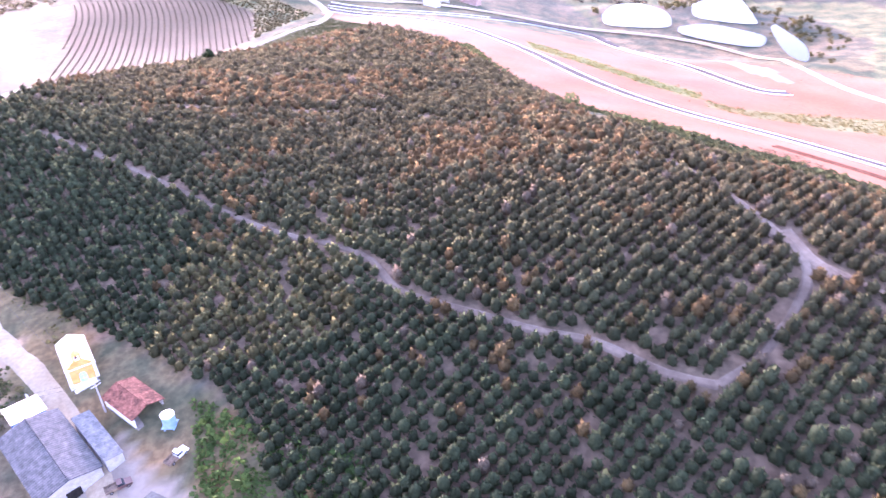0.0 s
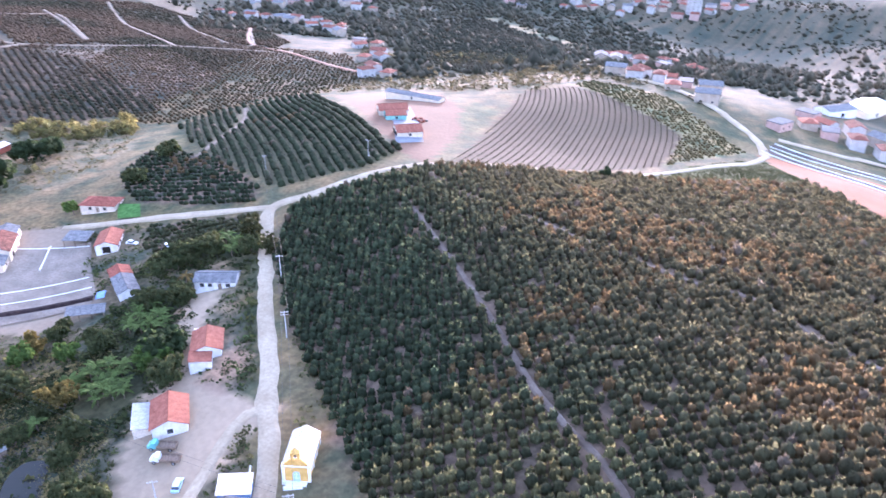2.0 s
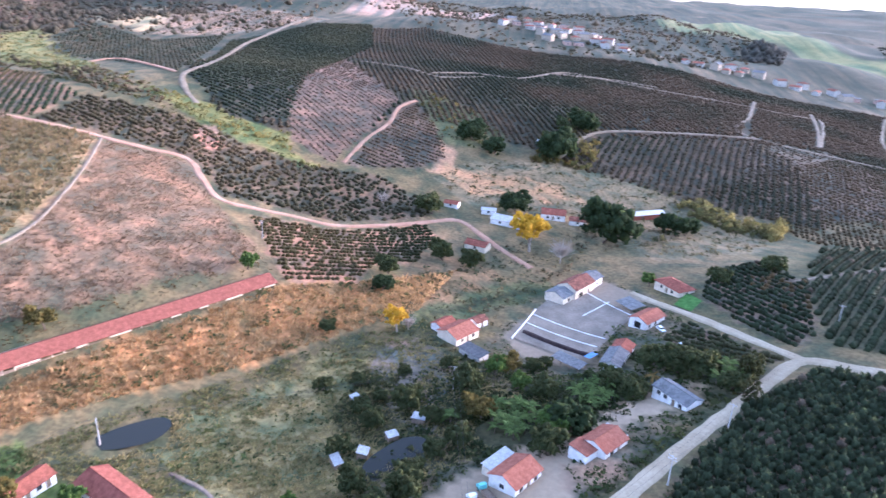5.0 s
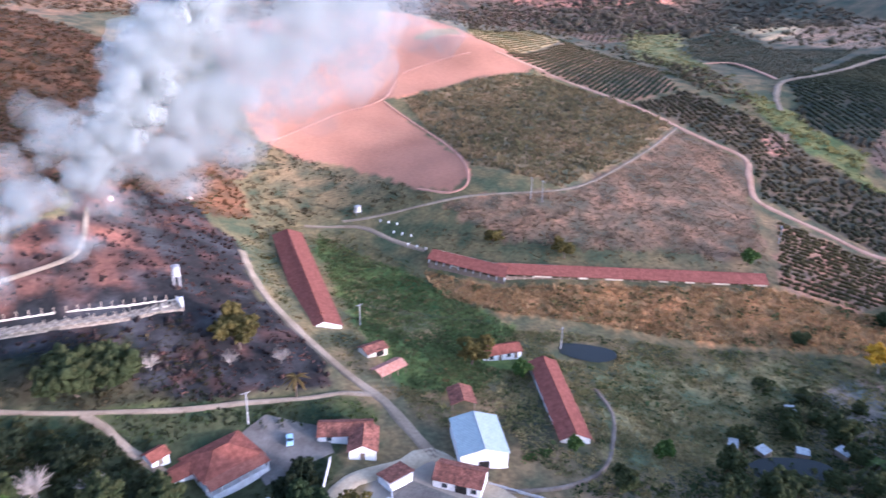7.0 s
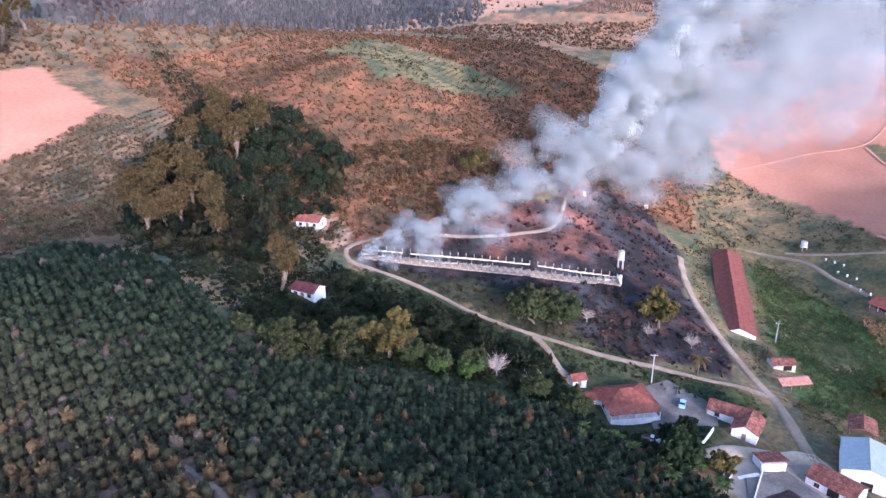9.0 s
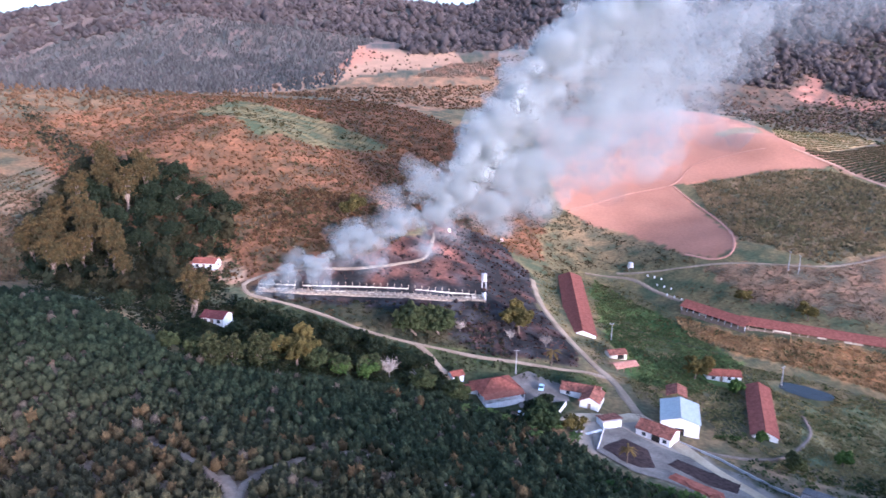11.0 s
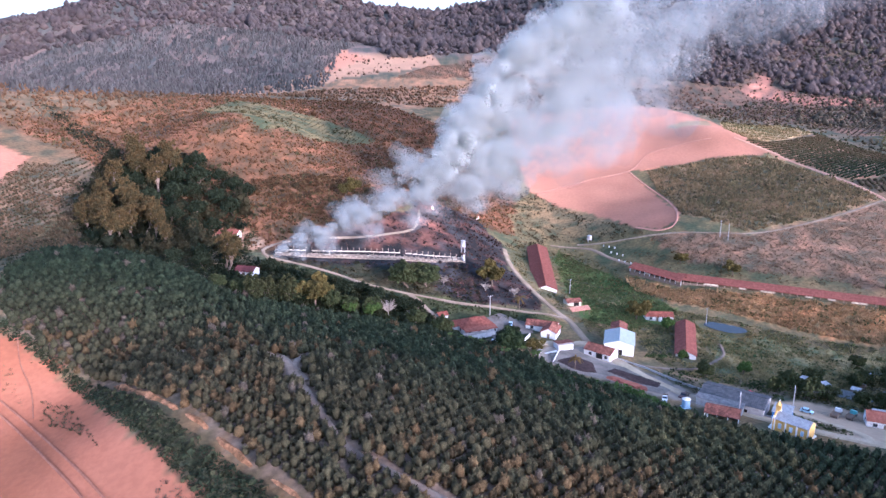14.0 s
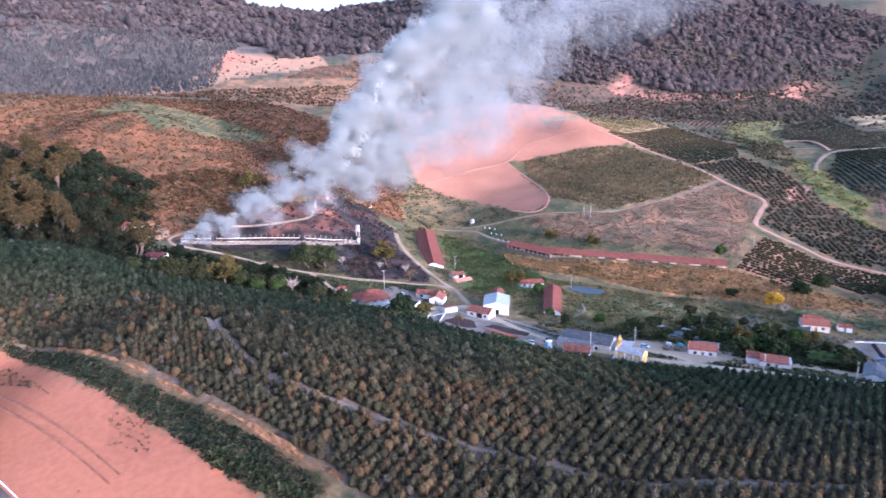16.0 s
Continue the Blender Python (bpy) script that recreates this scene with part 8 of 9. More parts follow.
# ---- smoke over the burning slope: many thin overlapping billows ----
def smoke_material():
    mat = bpy.data.materials.new("pale_smoke")
    mat.use_nodes = True
    nt = mat.node_tree
    nt.nodes.remove(nt.nodes["Principled BSDF"])
    at = nt.nodes.new("ShaderNodeAttribute")
    at.attribute_name = "thick"
    n1, n2 = noise_node(nt, 0.045, 5.0, "Object", 0.6), noise_node(nt, 0.2, 4.0, "Object", 0.8)
    m = nt.nodes.new("ShaderNodeMath")
    m.operation = "MULTIPLY"
    r1, r2 = ramp(nt, n1, (0.35, 0.35, 0.35), (1, 1, 1), 0.34, 0.66), ramp(nt, n2, (0.6, 0.6, 0.6), (1, 1, 1), 0.34, 0.66)
    nt.links.new(r1, m.inputs[0])
    nt.links.new(r2, m.inputs[1])
    k = nt.nodes.new("ShaderNodeMath")
    k.operation = "MULTIPLY"
    even = nt.nodes.new("ShaderNodeAttribute")
    even.attribute_name = "even"
    level = nt.nodes.new("ShaderNodeMix")
    level.data_type = "FLOAT"
    nt.links.new(even.outputs["Fac"], level.inputs[0])
    nt.links.new(m.outputs[0], level.inputs[2])
    level.inputs[3].default_value = 0.4
    nt.links.new(level.outputs[0], k.inputs[0])
    nt.links.new(at.outputs["Fac"], k.inputs[1])
    dif, tra, clear = nt.nodes.new("ShaderNodeBsdfDiffuse"), nt.nodes.new("ShaderNodeBsdfTranslucent"), nt.nodes.new("ShaderNodeBsdfTransparent")
    for b in (dif, tra):
        b.inputs["Color"].default_value = (0.55, 0.565, 0.53, 1)
    half, out = nt.nodes.new("ShaderNodeMixShader"), nt.nodes.new("ShaderNodeMixShader")
    half.inputs[0].default_value = 0.5
    nt.links.new(dif.outputs[0], half.inputs[1])
    nt.links.new(tra.outputs[0], half.inputs[2])
    nt.links.new(k.outputs[0], out.inputs[0])
    nt.links.new(clear.outputs[0], out.inputs[1])
    nt.links.new(half.outputs[0], out.inputs[2])
    nt.links.new(out.outputs[0], nt.nodes["Material Output"].inputs["Surface"])
    return mat


def billow(seed):
    bm = bmesh.new()
    bmesh.ops.create_icosphere(bm, subdivisions=2, radius=1)
    for v in bm.verts:
        k = 1 + 0.42 * noise.noise(v.co * 1.6 + Vector((seed * 7.1, 0, 0))) + 0.2 * noise.noise(v.co * 3.7 + Vector((0, seed * 5.3, 0)))
        v.co *= k
    vs, fs = np.array([tuple(v.co) for v in bm.verts]), np.array([[v.index for v in f.verts] for f in bm.faces])
    bm.free()
    return vs, fs


def build_smoke():
    # x, y, z, radius, number of billows, thickness
    low = [(81, -46, 39, 4.2, 8, 0.3), (74, -50, 41, 6, 8, 0.26), (64, -55, 43, 8, 8, 0.22), (51, -62, 46, 9.5, 8, 0.2), (37, -75, 49, 11, 9, 0.22), (22, -90, 51, 11.5, 9, 0.24)]
    column = [(3, -112, 54, 11.5, 9, 0.26), (-4, -116, 64, 13, 11, 0.34), (-13, -120, 77, 15.5, 12, 0.4), (-23, -125, 89, 17.5, 12, 0.36), (-34, -130, 102, 19, 12, 0.32), (-48, -136, 116, 21, 11, 0.28), (-64, -142, 130, 23, 11, 0.26), (-83, -150, 144, 26, 10, 0.24), (-104, -158, 158, 29, 10, 0.22), (-123, -165, 173, 33, 9, 0.2)]
    shoulder = [(-14, -122, 58, 14, 9, 0.2), (-28, -128, 70, 18, 10, 0.2), (-42, -134, 84, 21, 10, 0.18), (-58, -140, 98, 24, 10, 0.17), (-76, -148, 112, 27, 10, 0.15), (-96, -156, 128, 30, 9, 0.14), (-120, -164, 145, 34, 9, 0.13)]
    haze = [(-28, -130, 48, 18, 8, 0.13), (-47, -140, 58, 24, 9, 0.13), (-67, -150, 70, 29, 9, 0.12), (-87, -160, 84, 33, 9, 0.12), (-108, -170, 101, 36, 9, 0.11), (-134, -180, 118, 40, 9, 0.1), (-160, -190, 139, 44, 8, 0.1), (-192, -200, 158, 48, 8, 0.09), (-110, -190, 70, 36, 7, 0.1), (-150, -215, 80, 42, 7, 0.1), (-190, -240, 96, 46, 7, 0.09)]
    haze = [(x, y, z, r, n, thick * 1.3) for x, y, z, r, n, thick in haze]
    haze += [(-235, -222, 172, 52, 8, 0.08), (-285, -245, 186, 56, 8, 0.07), (-340, -270, 196, 60, 8, 0.06), (-20, -124, 50, 14, 8, 0.2), (-34, -131, 58, 16, 9, 0.19), (-48, -137, 68, 19, 9, 0.17), (-30, -118, 42, 11, 7, 0.16)]
    column = [(x, y, z, r, n, min(0.55, thick * 1.35)) for x, y, z, r, n, thick in column]
    veil = [(84, -40, 37, 5, 7, 0.14), (74, -38, 38, 6, 7, 0.13), (60, -42, 41, 7, 7, 0.11), (40, -50, 44, 8, 7, 0.1), (16, -66, 46, 9, 7, 0.1), (70, -60, 42, 9, 7, 0.12), (48, -78, 50, 12, 8, 0.13), (28, -98, 58, 14, 8, 0.14), (12, -112, 68, 15, 8, 0.14), (0, -100, 44, 14, 7, 0.1)]
    forms = [billow(s) for s in range(7)]
    rng = np.random.RandomState(5)
    vs_all, fs_all, th_all, ev_all, base = [], [], [], [], 0
    for cx, cy, cz, r, n, thick in low + column + shoulder + haze + veil:
        for _ in range(n * 3):
            d = rng.randn(3)
            d *= rng.rand() ** 0.5 * 0.85 / np.linalg.norm(d)
            k = r * rng.uniform(0.14, 0.46)
            v, f = forms[rng.randint(7)]
            q = Euler(tuple(rng.rand(3) * 6.28)).to_matrix()
            v = v @ np.array(q).T * k * np.array((1, 1, 0.85)) + np.array((cx, cy, cz)) + d * np.array((r, r * 0.8, r * 0.8))
            vs_all.append(v)
            fs_all.append(f + base)
            th_all.append(np.full(len(v), thick * rng.uniform(0.5, 1.25)))
            ev_all.append(np.full(len(v), 1.0 if r > 120 else 0.0))
            base += len(v)
    vs, fs, th = np.concatenate(vs_all), np.concatenate(fs_all), np.concatenate(th_all)
    me = mesh_from("smoke_plume", vs, fs, np.ones((len(vs), 3)), smoke_material(), True)
    me.attributes.new("thick", "FLOAT", "POINT").data.foreach_set("value", th)
    me.attributes.new("even", "FLOAT", "POINT").data.foreach_set("value", np.concatenate(ev_all))
    return tagged(new("smoke_plume", me), "pale bluish-white smoke drifting up from the fire", "smoke", kind="stuff")


scene.cycles.transparent_max_bounces = 48
build_smoke()

M_FLAME = bpy.data.materials.new("flame")
M_FLAME.use_nodes = True
_e = M_FLAME.node_tree.nodes["Principled BSDF"]
_e.inputs["Emission Color"].default_value, _e.inputs["Emission Strength"].default_value = (1.0, 0.28, 0.06, 1), 0.3


def flame(x, y, h, seed):
    rng = random.Random(seed)
    r = tagged(empty("flame", pose(x, y, ground(x, y))), "orange flame burning in dry grass", "flame", "flames")
    for i in range(4):
        bm = bmesh.new()
        bmesh.ops.create_cone(bm, cap_ends=False, segments=7, radius1=h * 0.16, radius2=0.02, depth=h)
        for v in bm.verts:
            v.co.x += 0.3 * math.sin(v.co.z * 2 + i)
        bmesh.ops.translate(bm, verts=bm.verts, vec=(rng.uniform(-0.8, 0.8), rng.uniform(-0.8, 0.8), h * 0.4))
        part("tongue", bm, M_FLAME, r)


flame(-2, -118, 2.6, 1)
flame(-36, -146, 2.2, 2)

# ---- yards, walls and water ----
def draped(name, poly, lift, mat, label, category, kind="structure", step=4.0, thick=0.0):
    """A patch laid over the land: the outline, cut fine enough to follow it."""
    bm = bmesh.new()
    f = bm.faces.new([bm.verts.new((x, y, 0)) for x, y in poly])
    bmesh.ops.triangulate(bm, faces=[f])
    xs, ys = [p[0] for p in poly], [p[1] for p in poly]
    for k, lo, hi in ((0, min(xs), max(xs)), (1, min(ys), max(ys))):
        c = lo + step
        while c < hi:
            nrm, co = ((1, 0, 0), (c, 0, 0)) if k == 0 else ((0, 1, 0), (0, c, 0))
            bmesh.ops.bisect_plane(bm, geom=bm.verts[:] + bm.edges[:] + bm.faces[:], plane_co=co, plane_no=nrm)
            c += step
    edge = {v for e in bm.edges if e.is_boundary for v in e.verts}
    for v in bm.verts:
        v.co.z = ground(v.co.x, v.co.y) + (lift if v not in edge or not thick else lift - thick)
    me = bpy.data.meshes.new(name)
    bm.normal_update()
    for f in bm.faces:
        if f.normal.z < 0:
            f.normal_flip()
    bm.to_mesh(me)
    bm.free()
    me.materials.append(mat)
    return tagged(new(name, me), label, category, kind=kind)


def flat_water(name, poly, z, label):
    bm = bmesh.new()
    f = bm.faces.new([bm.verts.new((x, y, z)) for x, y in smooth_line(list(poly) + [poly[0]], 2.0)[:-1]])
    me = bpy.data.meshes.new(name)
    bm.normal_update()
    if f.normal.z < 0:
        f.normal_flip()
    bm.to_mesh(me)
    bm.free()
    me.materials.append(M_WATER)
    return tagged(new(name, me), label, "pond", kind="structure")


def wall_line(name, label, pts, h, w, mat, category="wall"):
    """A low wall following the ground, one piece for each straight run."""
    r = tagged(empty(name), label, category)
    for (ax, ay), (bx, by) in zip(pts, pts[1:]):
        L = math.dist((ax, ay), (bx, by))
        n = max(1, int(L / 4))
        for i in range(n):
            t0, t1 = i / n, (i + 1) / n
            x, y = ax + (bx - ax) * (t0 + t1) / 2, ay + (by - ay) * (t0 + t1) / 2
            o = part("section", boxes((-L / n / 2, -w / 2, -0.8, L / n / 2, w / 2, h)), mat, r)
            o.matrix_basis = pose(x, y, ground(x, y), 0, 0, math.degrees(math.atan2(by - ay, bx - ax)))
    return r


CONCRETE_FLOOR = [(-26, 43), (-38, 37), (-46, 50), (-56, 58), (-65, 66), (-64, 75), (-55, 84), (-45, 79), (-38, 72), (-30, 68), (-23, 55)]
draped("drying_floor", CONCRETE_FLOOR, 0.36, M_CONCRETE, "grey concrete coffee drying floor", "floor")
draped("coffee_layer", [(-25, 52), (-36, 45), (-41, 52), (-38, 64), (-30, 65), (-28, 57)], 0.6, M_COFFEE, "dark spread of drying coffee", "coffee", "", 4, 0.25)
draped("coffee_layer", [(-43, 61), (-48, 57), (-55, 65), (-61, 71), (-56, 77), (-50, 73)], 0.6, M_COFFEE, "dark spread of drying coffee", "coffee", "", 4, 0.25)
draped("husk_mound", [(-39, 70), (-43, 66), (-52, 77), (-50, 82), (-46, 80)], 0.95, M_REDCOFFEE, "red-brown heap of coffee husks", "husks", "", 3, 0.6)
wall_line("yard_wall", "low white wall round the farmhouse yard", [(-24, 22), (-15, 36)], 1.2, 0.25, M_WHITE)
wall_line("yard_wall", "low white parapet beside the drying floor", [(-24, 54), (-32, 38), (-38, 34)], 0.9, 0.3, M_WHITE)
wall_line("yard_wall", "low pale wall along the drying floor", [(-54, 46), (-62, 56), (-70, 72), (-78, 84)], 0.8, 0.25, M_GREY)
wall_line("kerb_wall", "roadside concrete drain wall", [(-74, 92), (-84, 102), (-92, 110)], 0.5, 0.4, M_GREY)
draped("house_yard", [(-8, 22), (-26, 20), (-28, 10), (-16, 0), (-8, 4)], 0.3, surface("bare_grey_yard", (0.13, 0.115, 0.1), (0.2, 0.18, 0.16), 0.2, 0.95, 1.5, 0.03), "bare grey earth yard before the farmhouse", "yard")
YARD = [(-212, 104), (-240, 112), (-262, 121), (-270, 130), (-250, 142), (-240, 152), (-222, 142), (-204, 134), (-196, 128)]
draped("farm_yard", YARD, 0.36, surface("pale_concrete", (0.2, 0.165, 0.13), (0.3, 0.25, 0.195), 0.12, 0.9, 1.4, 0.02, 0, 0.3), "broad pale concrete drying yard", "yard")


def strip(name, label, a, b, w, h, mat, category):
    L = math.dist(a, b)
    n = max(2, int(L / 4))
    bm = bmesh.new()
    ang = math.atan2(b[1] - a[1], b[0] - a[0])
    ring = []
    for i in range(n + 1):
        x, y = a[0] + (b[0] - a[0]) * i / n, a[1] + (b[1] - a[1]) * i / n
        wob = 0.9 + 0.2 * ((i * 37) % 10) / 10
        ring.append([bm.verts.new((x - math.sin(ang) * s * w * wob, y + math.cos(ang) * s * w * wob, ground(x, y) + 0.34 + q * wob)) for s, q in ((-0.5, 0), (-0.2, h), (0.2, h), (0.5, 0))])
    for p, q in zip(ring, ring[1:]):
        for k in range(3):
            bm.faces.new((p[k], p[k + 1], q[k + 1], q[k]))
    bm.faces.new(ring[0][::-1]), bm.faces.new(ring[-1])
    bmesh.ops.recalc_face_normals(bm, faces=bm.faces)
    me = bpy.data.meshes.new(name)
    bm.to_mesh(me)
    bm.free()
    me.materials.append(mat)
    return tagged(new(name, me), label, category)


strip("yard_kerb", "white kerb across the drying yard", (-236, 111), (-216, 138), 0.5, 0.14, M_TRIM, "kerb")
strip("yard_kerb", "white kerb across the drying yard", (-227, 109), (-208, 135), 0.5, 0.14, M_TRIM, "kerb")
strip("yard_kerb", "white kerb at the yard's upper end", (-252, 142), (-238, 131), 0.5, 0.14, M_TRIM, "kerb")
strip("yard_kerb", "white kerb along the upper yard", (-262, 133), (-238, 150), 0.5, 0.14, M_TRIM, "kerb")
strip("coffee_ridge", "long dark ridge of heaped coffee", (-218, 108), (-200, 131), 2.4, 0.9, M_COFFEE, "coffee")
wall_line("yard_wall", "white wall along the drying yard", [(-211, 104), (-240, 112)], 0.9, 0.3, M_TRIM)
draped("tarpaulin", [(-194, 129), (-198, 132), (-196, 134), (-192, 131)], 2.9, M_BLUE, "blue tarpaulin over a shed roof", "tarpaulin", "", 3, 0.1)
flat_water("pond", [(-107, -12), (-111, -10), (-116, -10), (-120, -5), (-126, -1), (-131, 4), (-134, 9), (-131, 13), (-124, 12), (-119, 6), (-116, -1), (-111, -5), (-107, -8)], ground(-124, 2) + 0.75, "small dark pond below the bank")
flat_water("pool", [(-116, 70), (-127, 70), (-138, 77), (-140, 83), (-135, 86), (-128, 81), (-118, 77)], ground(-128, 77) + 0.5, "grey muddy pool in the stream bed")
for pond in ([(113, 513), (126, 536), (146, 541), (160, 522), (159, 499), (151, 483), (125, 484), (111, 491)], [(160, 483), (181, 489), (205, 471), (210, 458), (198, 441), (176, 450), (157, 468)],
             [(185, 539), (224, 565), (219, 500), (211, 490), (190, 497), (178, 509)], [(204, 438), (206, 400), (196, 372), (190, 384), (197, 426)]):
    flat_water("fish_pond", pond, max(ground(*p) for p in pond) + 0.5, "bright reflecting fish pond with grassy banks")
draped("tarmac_court", [(-188, 268), (-214, 296), (-240, 318), (-232, 330), (-204, 304), (-182, 280)], 0.34, surface("new_grey_paving", (0.16, 0.17, 0.19), (0.22, 0.23, 0.25), 0.3, 0.8, 2, 0.01), "new grey paving round the houses", "paving")
draped("green_plot", [(-258, 174), (-248, 178), (-238, 172), (-247, 167)], 0.4, surface("fresh_green_grass", (0.06, 0.13, 0.03), (0.1, 0.2, 0.05), 0.5, 0.9, 4, 0.1), "small bright green garden plot", "garden")


# ---- vehicles ----
def paint(name, rgb):
    return surface(name, tuple(c * 0.92 for c in rgb), rgb, 1.0, 0.35, 6, 0.0, 0, 0.08)


def prism(prof, w, bevel=0.05):
    """A side profile (x, z) drawn out to width w."""
    bm = bmesh.new()
    a, b = [bm.verts.new((x, -w / 2, z)) for x, z in prof], [bm.verts.new((x, w / 2, z)) for x, z in prof]
    bm.faces.new(a), bm.faces.new(b[::-1])
    for i in range(len(prof)):
        bm.faces.new((a[i], b[i], b[(i + 1) % len(prof)], a[(i + 1) % len(prof)]))
    bmesh.ops.recalc_face_normals(bm, faces=bm.faces)
    if bevel:
        bmesh.ops.bevel(bm, geom=bm.edges[:], offset=bevel, segments=2, affect="EDGES")
    return bm


def wheels(root, xs, track, r):
    for x in xs:
        for s in (-1, 1):
            bm = bmesh.new()
            bmesh.ops.create_cone(bm, cap_ends=True, segments=16, radius1=r, radius2=r, depth=0.22)
            t = part("wheel", bm, M_RUBBER, root)
            t.matrix_basis = pose(x, s * track / 2, r, 90)
            bm = bmesh.new()
            bmesh.ops.create_cone(bm, cap_ends=True, segments=12, radius1=r * 0.55, radius2=r * 0.5, depth=0.25)
            part("rim", bm, M_ZINC, t, "pale wheel rim")


def car(label, x, y, ang, mat):
    r = tagged(empty("car", pose(x, y, ground(x, y) + 0.3, 0, 0, ang)), label, "car", "parked vehicles")
    part("body", prism([(-2.0, 0.3), (2.05, 0.3), (2.1, 0.7), (1.2, 0.9), (-2.0, 0.95), (-2.1, 0.6)], 1.7), mat, r)
    part("cabin", prism([(-1.7, 0.93), (1.05, 0.9), (0.45, 1.4), (-1.2, 1.43)], 1.5), M_GLASS, r, "dark glazed cabin")
    part("roof_panel", prism([(-1.25, 1.42), (0.45, 1.4), (0.4, 1.47), (-1.2, 1.49)], 1.46, 0.02), mat, r)
    for s in (-1, 1):
        part("headlight", boxes((2.02, s * 0.6 - 0.16, 0.58, 2.1, s * 0.6 + 0.16, 0.72)), M_TRIM, r, "pale headlight")
    wheels(r, (-1.25, 1.3), 1.5, 0.32)
    return r


def pickup(label, x, y, ang, mat):
    r = tagged(empty("pickup", pose(x, y, ground(x, y) + 0.3, 0, 0, ang)), label, "pickup", "parked vehicles")
    part("body", prism([(-0.2, 0.4), (2.4, 0.4), (2.45, 0.85), (1.4, 1.02), (0.95, 1.1), (-0.2, 1.1)], 1.75), mat, r)
    part("cabin", prism([(-0.2, 1.05), (1.2, 1.03), (0.75, 1.6), (-0.15, 1.62)], 1.6), M_GLASS, r, "dark glazed cabin")
    part("roof_panel", prism([(-0.2, 1.6), (0.75, 1.58), (0.7, 1.67), (-0.15, 1.69)], 1.56, 0.02), mat, r)
    part("load_bed", boxes((-2.5, -0.88, 0.5, -0.2, 0.88, 0.62), (-2.5, -0.88, 0.62, -0.2, -0.8, 1.1), (-2.5, 0.8, 0.62, -0.2, 0.88, 1.1), (-2.5, -0.8, 0.62, -2.42, 0.8, 1.1)), M_WOOD, r, "open dark load bed")
    wheels(r, (-1.5, 1.6), 1.55, 0.36)
    return r


def truck(label, x, y, ang, mat):
    r = tagged(empty("truck", pose(x, y, ground(x, y) + 0.3, 0, 0, ang)), label, "truck", "parked vehicles")
    part("cab", prism([(1.2, 0.6), (3.3, 0.6), (3.35, 1.3), (2.6, 1.5), (2.3, 2.2), (1.25, 2.25), (1.2, 1.4)], 1.9), mat, r)
    part("windscreen", prism([(2.66, 1.5), (2.72, 1.52), (2.4, 2.12), (2.34, 2.1)], 1.7, 0.0), M_GLASS, r, "dark windscreen")
    part("chassis", boxes((-3.2, -0.5, 0.55, 1.3, 0.5, 0.8)), M_RUBBER, r)
    part("load_bed", boxes((-3.3, -1.1, 0.95, 1.1, 1.1, 1.08), (-3.3, -1.1, 1.08, 1.1, -1.02, 1.6), (-3.3, 1.02, 1.08, 1.1, 1.1, 1.6), (-3.3, -1.02, 1.08, -3.22, 1.02, 1.6)), M_WOOD, r, "weathered timber load bed")
    wheels(r, (-2.0, 2.4), 1.8, 0.45)
    return r


P_BLUE, P_WHITE, P_RED, P_TURQ = paint("pale_blue_car_paint", (0.42, 0.6, 0.72)), paint("white_car_paint", (0.75, 0.75, 0.74)), paint("red_car_paint", (0.5, 0.03, 0.05)), paint("turquoise_truck_paint", (0.2, 0.5, 0.48))
car("pale blue car parked in the farmhouse yard", -18, 11.5, 70, P_BLUE)
pickup("white pickup with dark bed beside the yard", -5.5, 29.5, 160, P_WHITE)
truck("old turquoise truck with timber bed", -114.5, 102.6, 215, P_TURQ)
truck("old white truck with timber bed", -110.2, 100.6, 215, P_WHITE)
car("pale blue car by the workshop", -101.2, 97.6, 130, P_BLUE)
car("red car parked behind the workshop", -90.5, 81.5, 110, P_RED)
pickup("white cargo pickup on the red bank", -52.0, 90.6, 60, P_WHITE)
pickup("small dark pickup beside the road", -61.9, 85.4, 35, paint("brown_car_paint", (0.12, 0.07, 0.06)))
car("white car in the farm lane", -198, 158, 150, P_WHITE)
pickup("white pickup by the farm cottage", -205, 162, 60, P_WHITE)
car("white car beside the shed", -222, 158.5, 30, P_WHITE)


# ---- poles and cables ----
def power_pole(x, y, h, turn, arms=1, label="grey concrete power pole with crossarm"):
    r = tagged(empty("power_pole", pose(x, y, ground(x, y), 0, 0, turn)), label, "power pole", "power poles")
    bm = bmesh.new()
    bmesh.ops.create_cone(bm, cap_ends=True, segments=10, radius1=0.2, radius2=0.12, depth=h + 0.6)
    bmesh.ops.translate(bm, verts=bm.verts, vec=(0, 0, h / 2 - 0.3))
    part("mast", bm, M_GREY, r)
    for k in range(arms):
        z = h - 0.3 - 0.8 * k
        arm = part("crossarm", boxes((-1.1, -0.22, z - 0.07, 1.1, -0.1, z + 0.07)), M_GREY, r)
        for u in (-0.95, -0.35, 0.95):
            bm = bmesh.new()
            bmesh.ops.create_cone(bm, cap_ends=True, segments=8, radius1=0.07, radius2=0.04, depth=0.24)
            bmesh.ops.translate(bm, verts=bm.verts, vec=(u, -0.16, z + 0.18))
            part("insulator", bm, M_TRIM, arm)
    return r


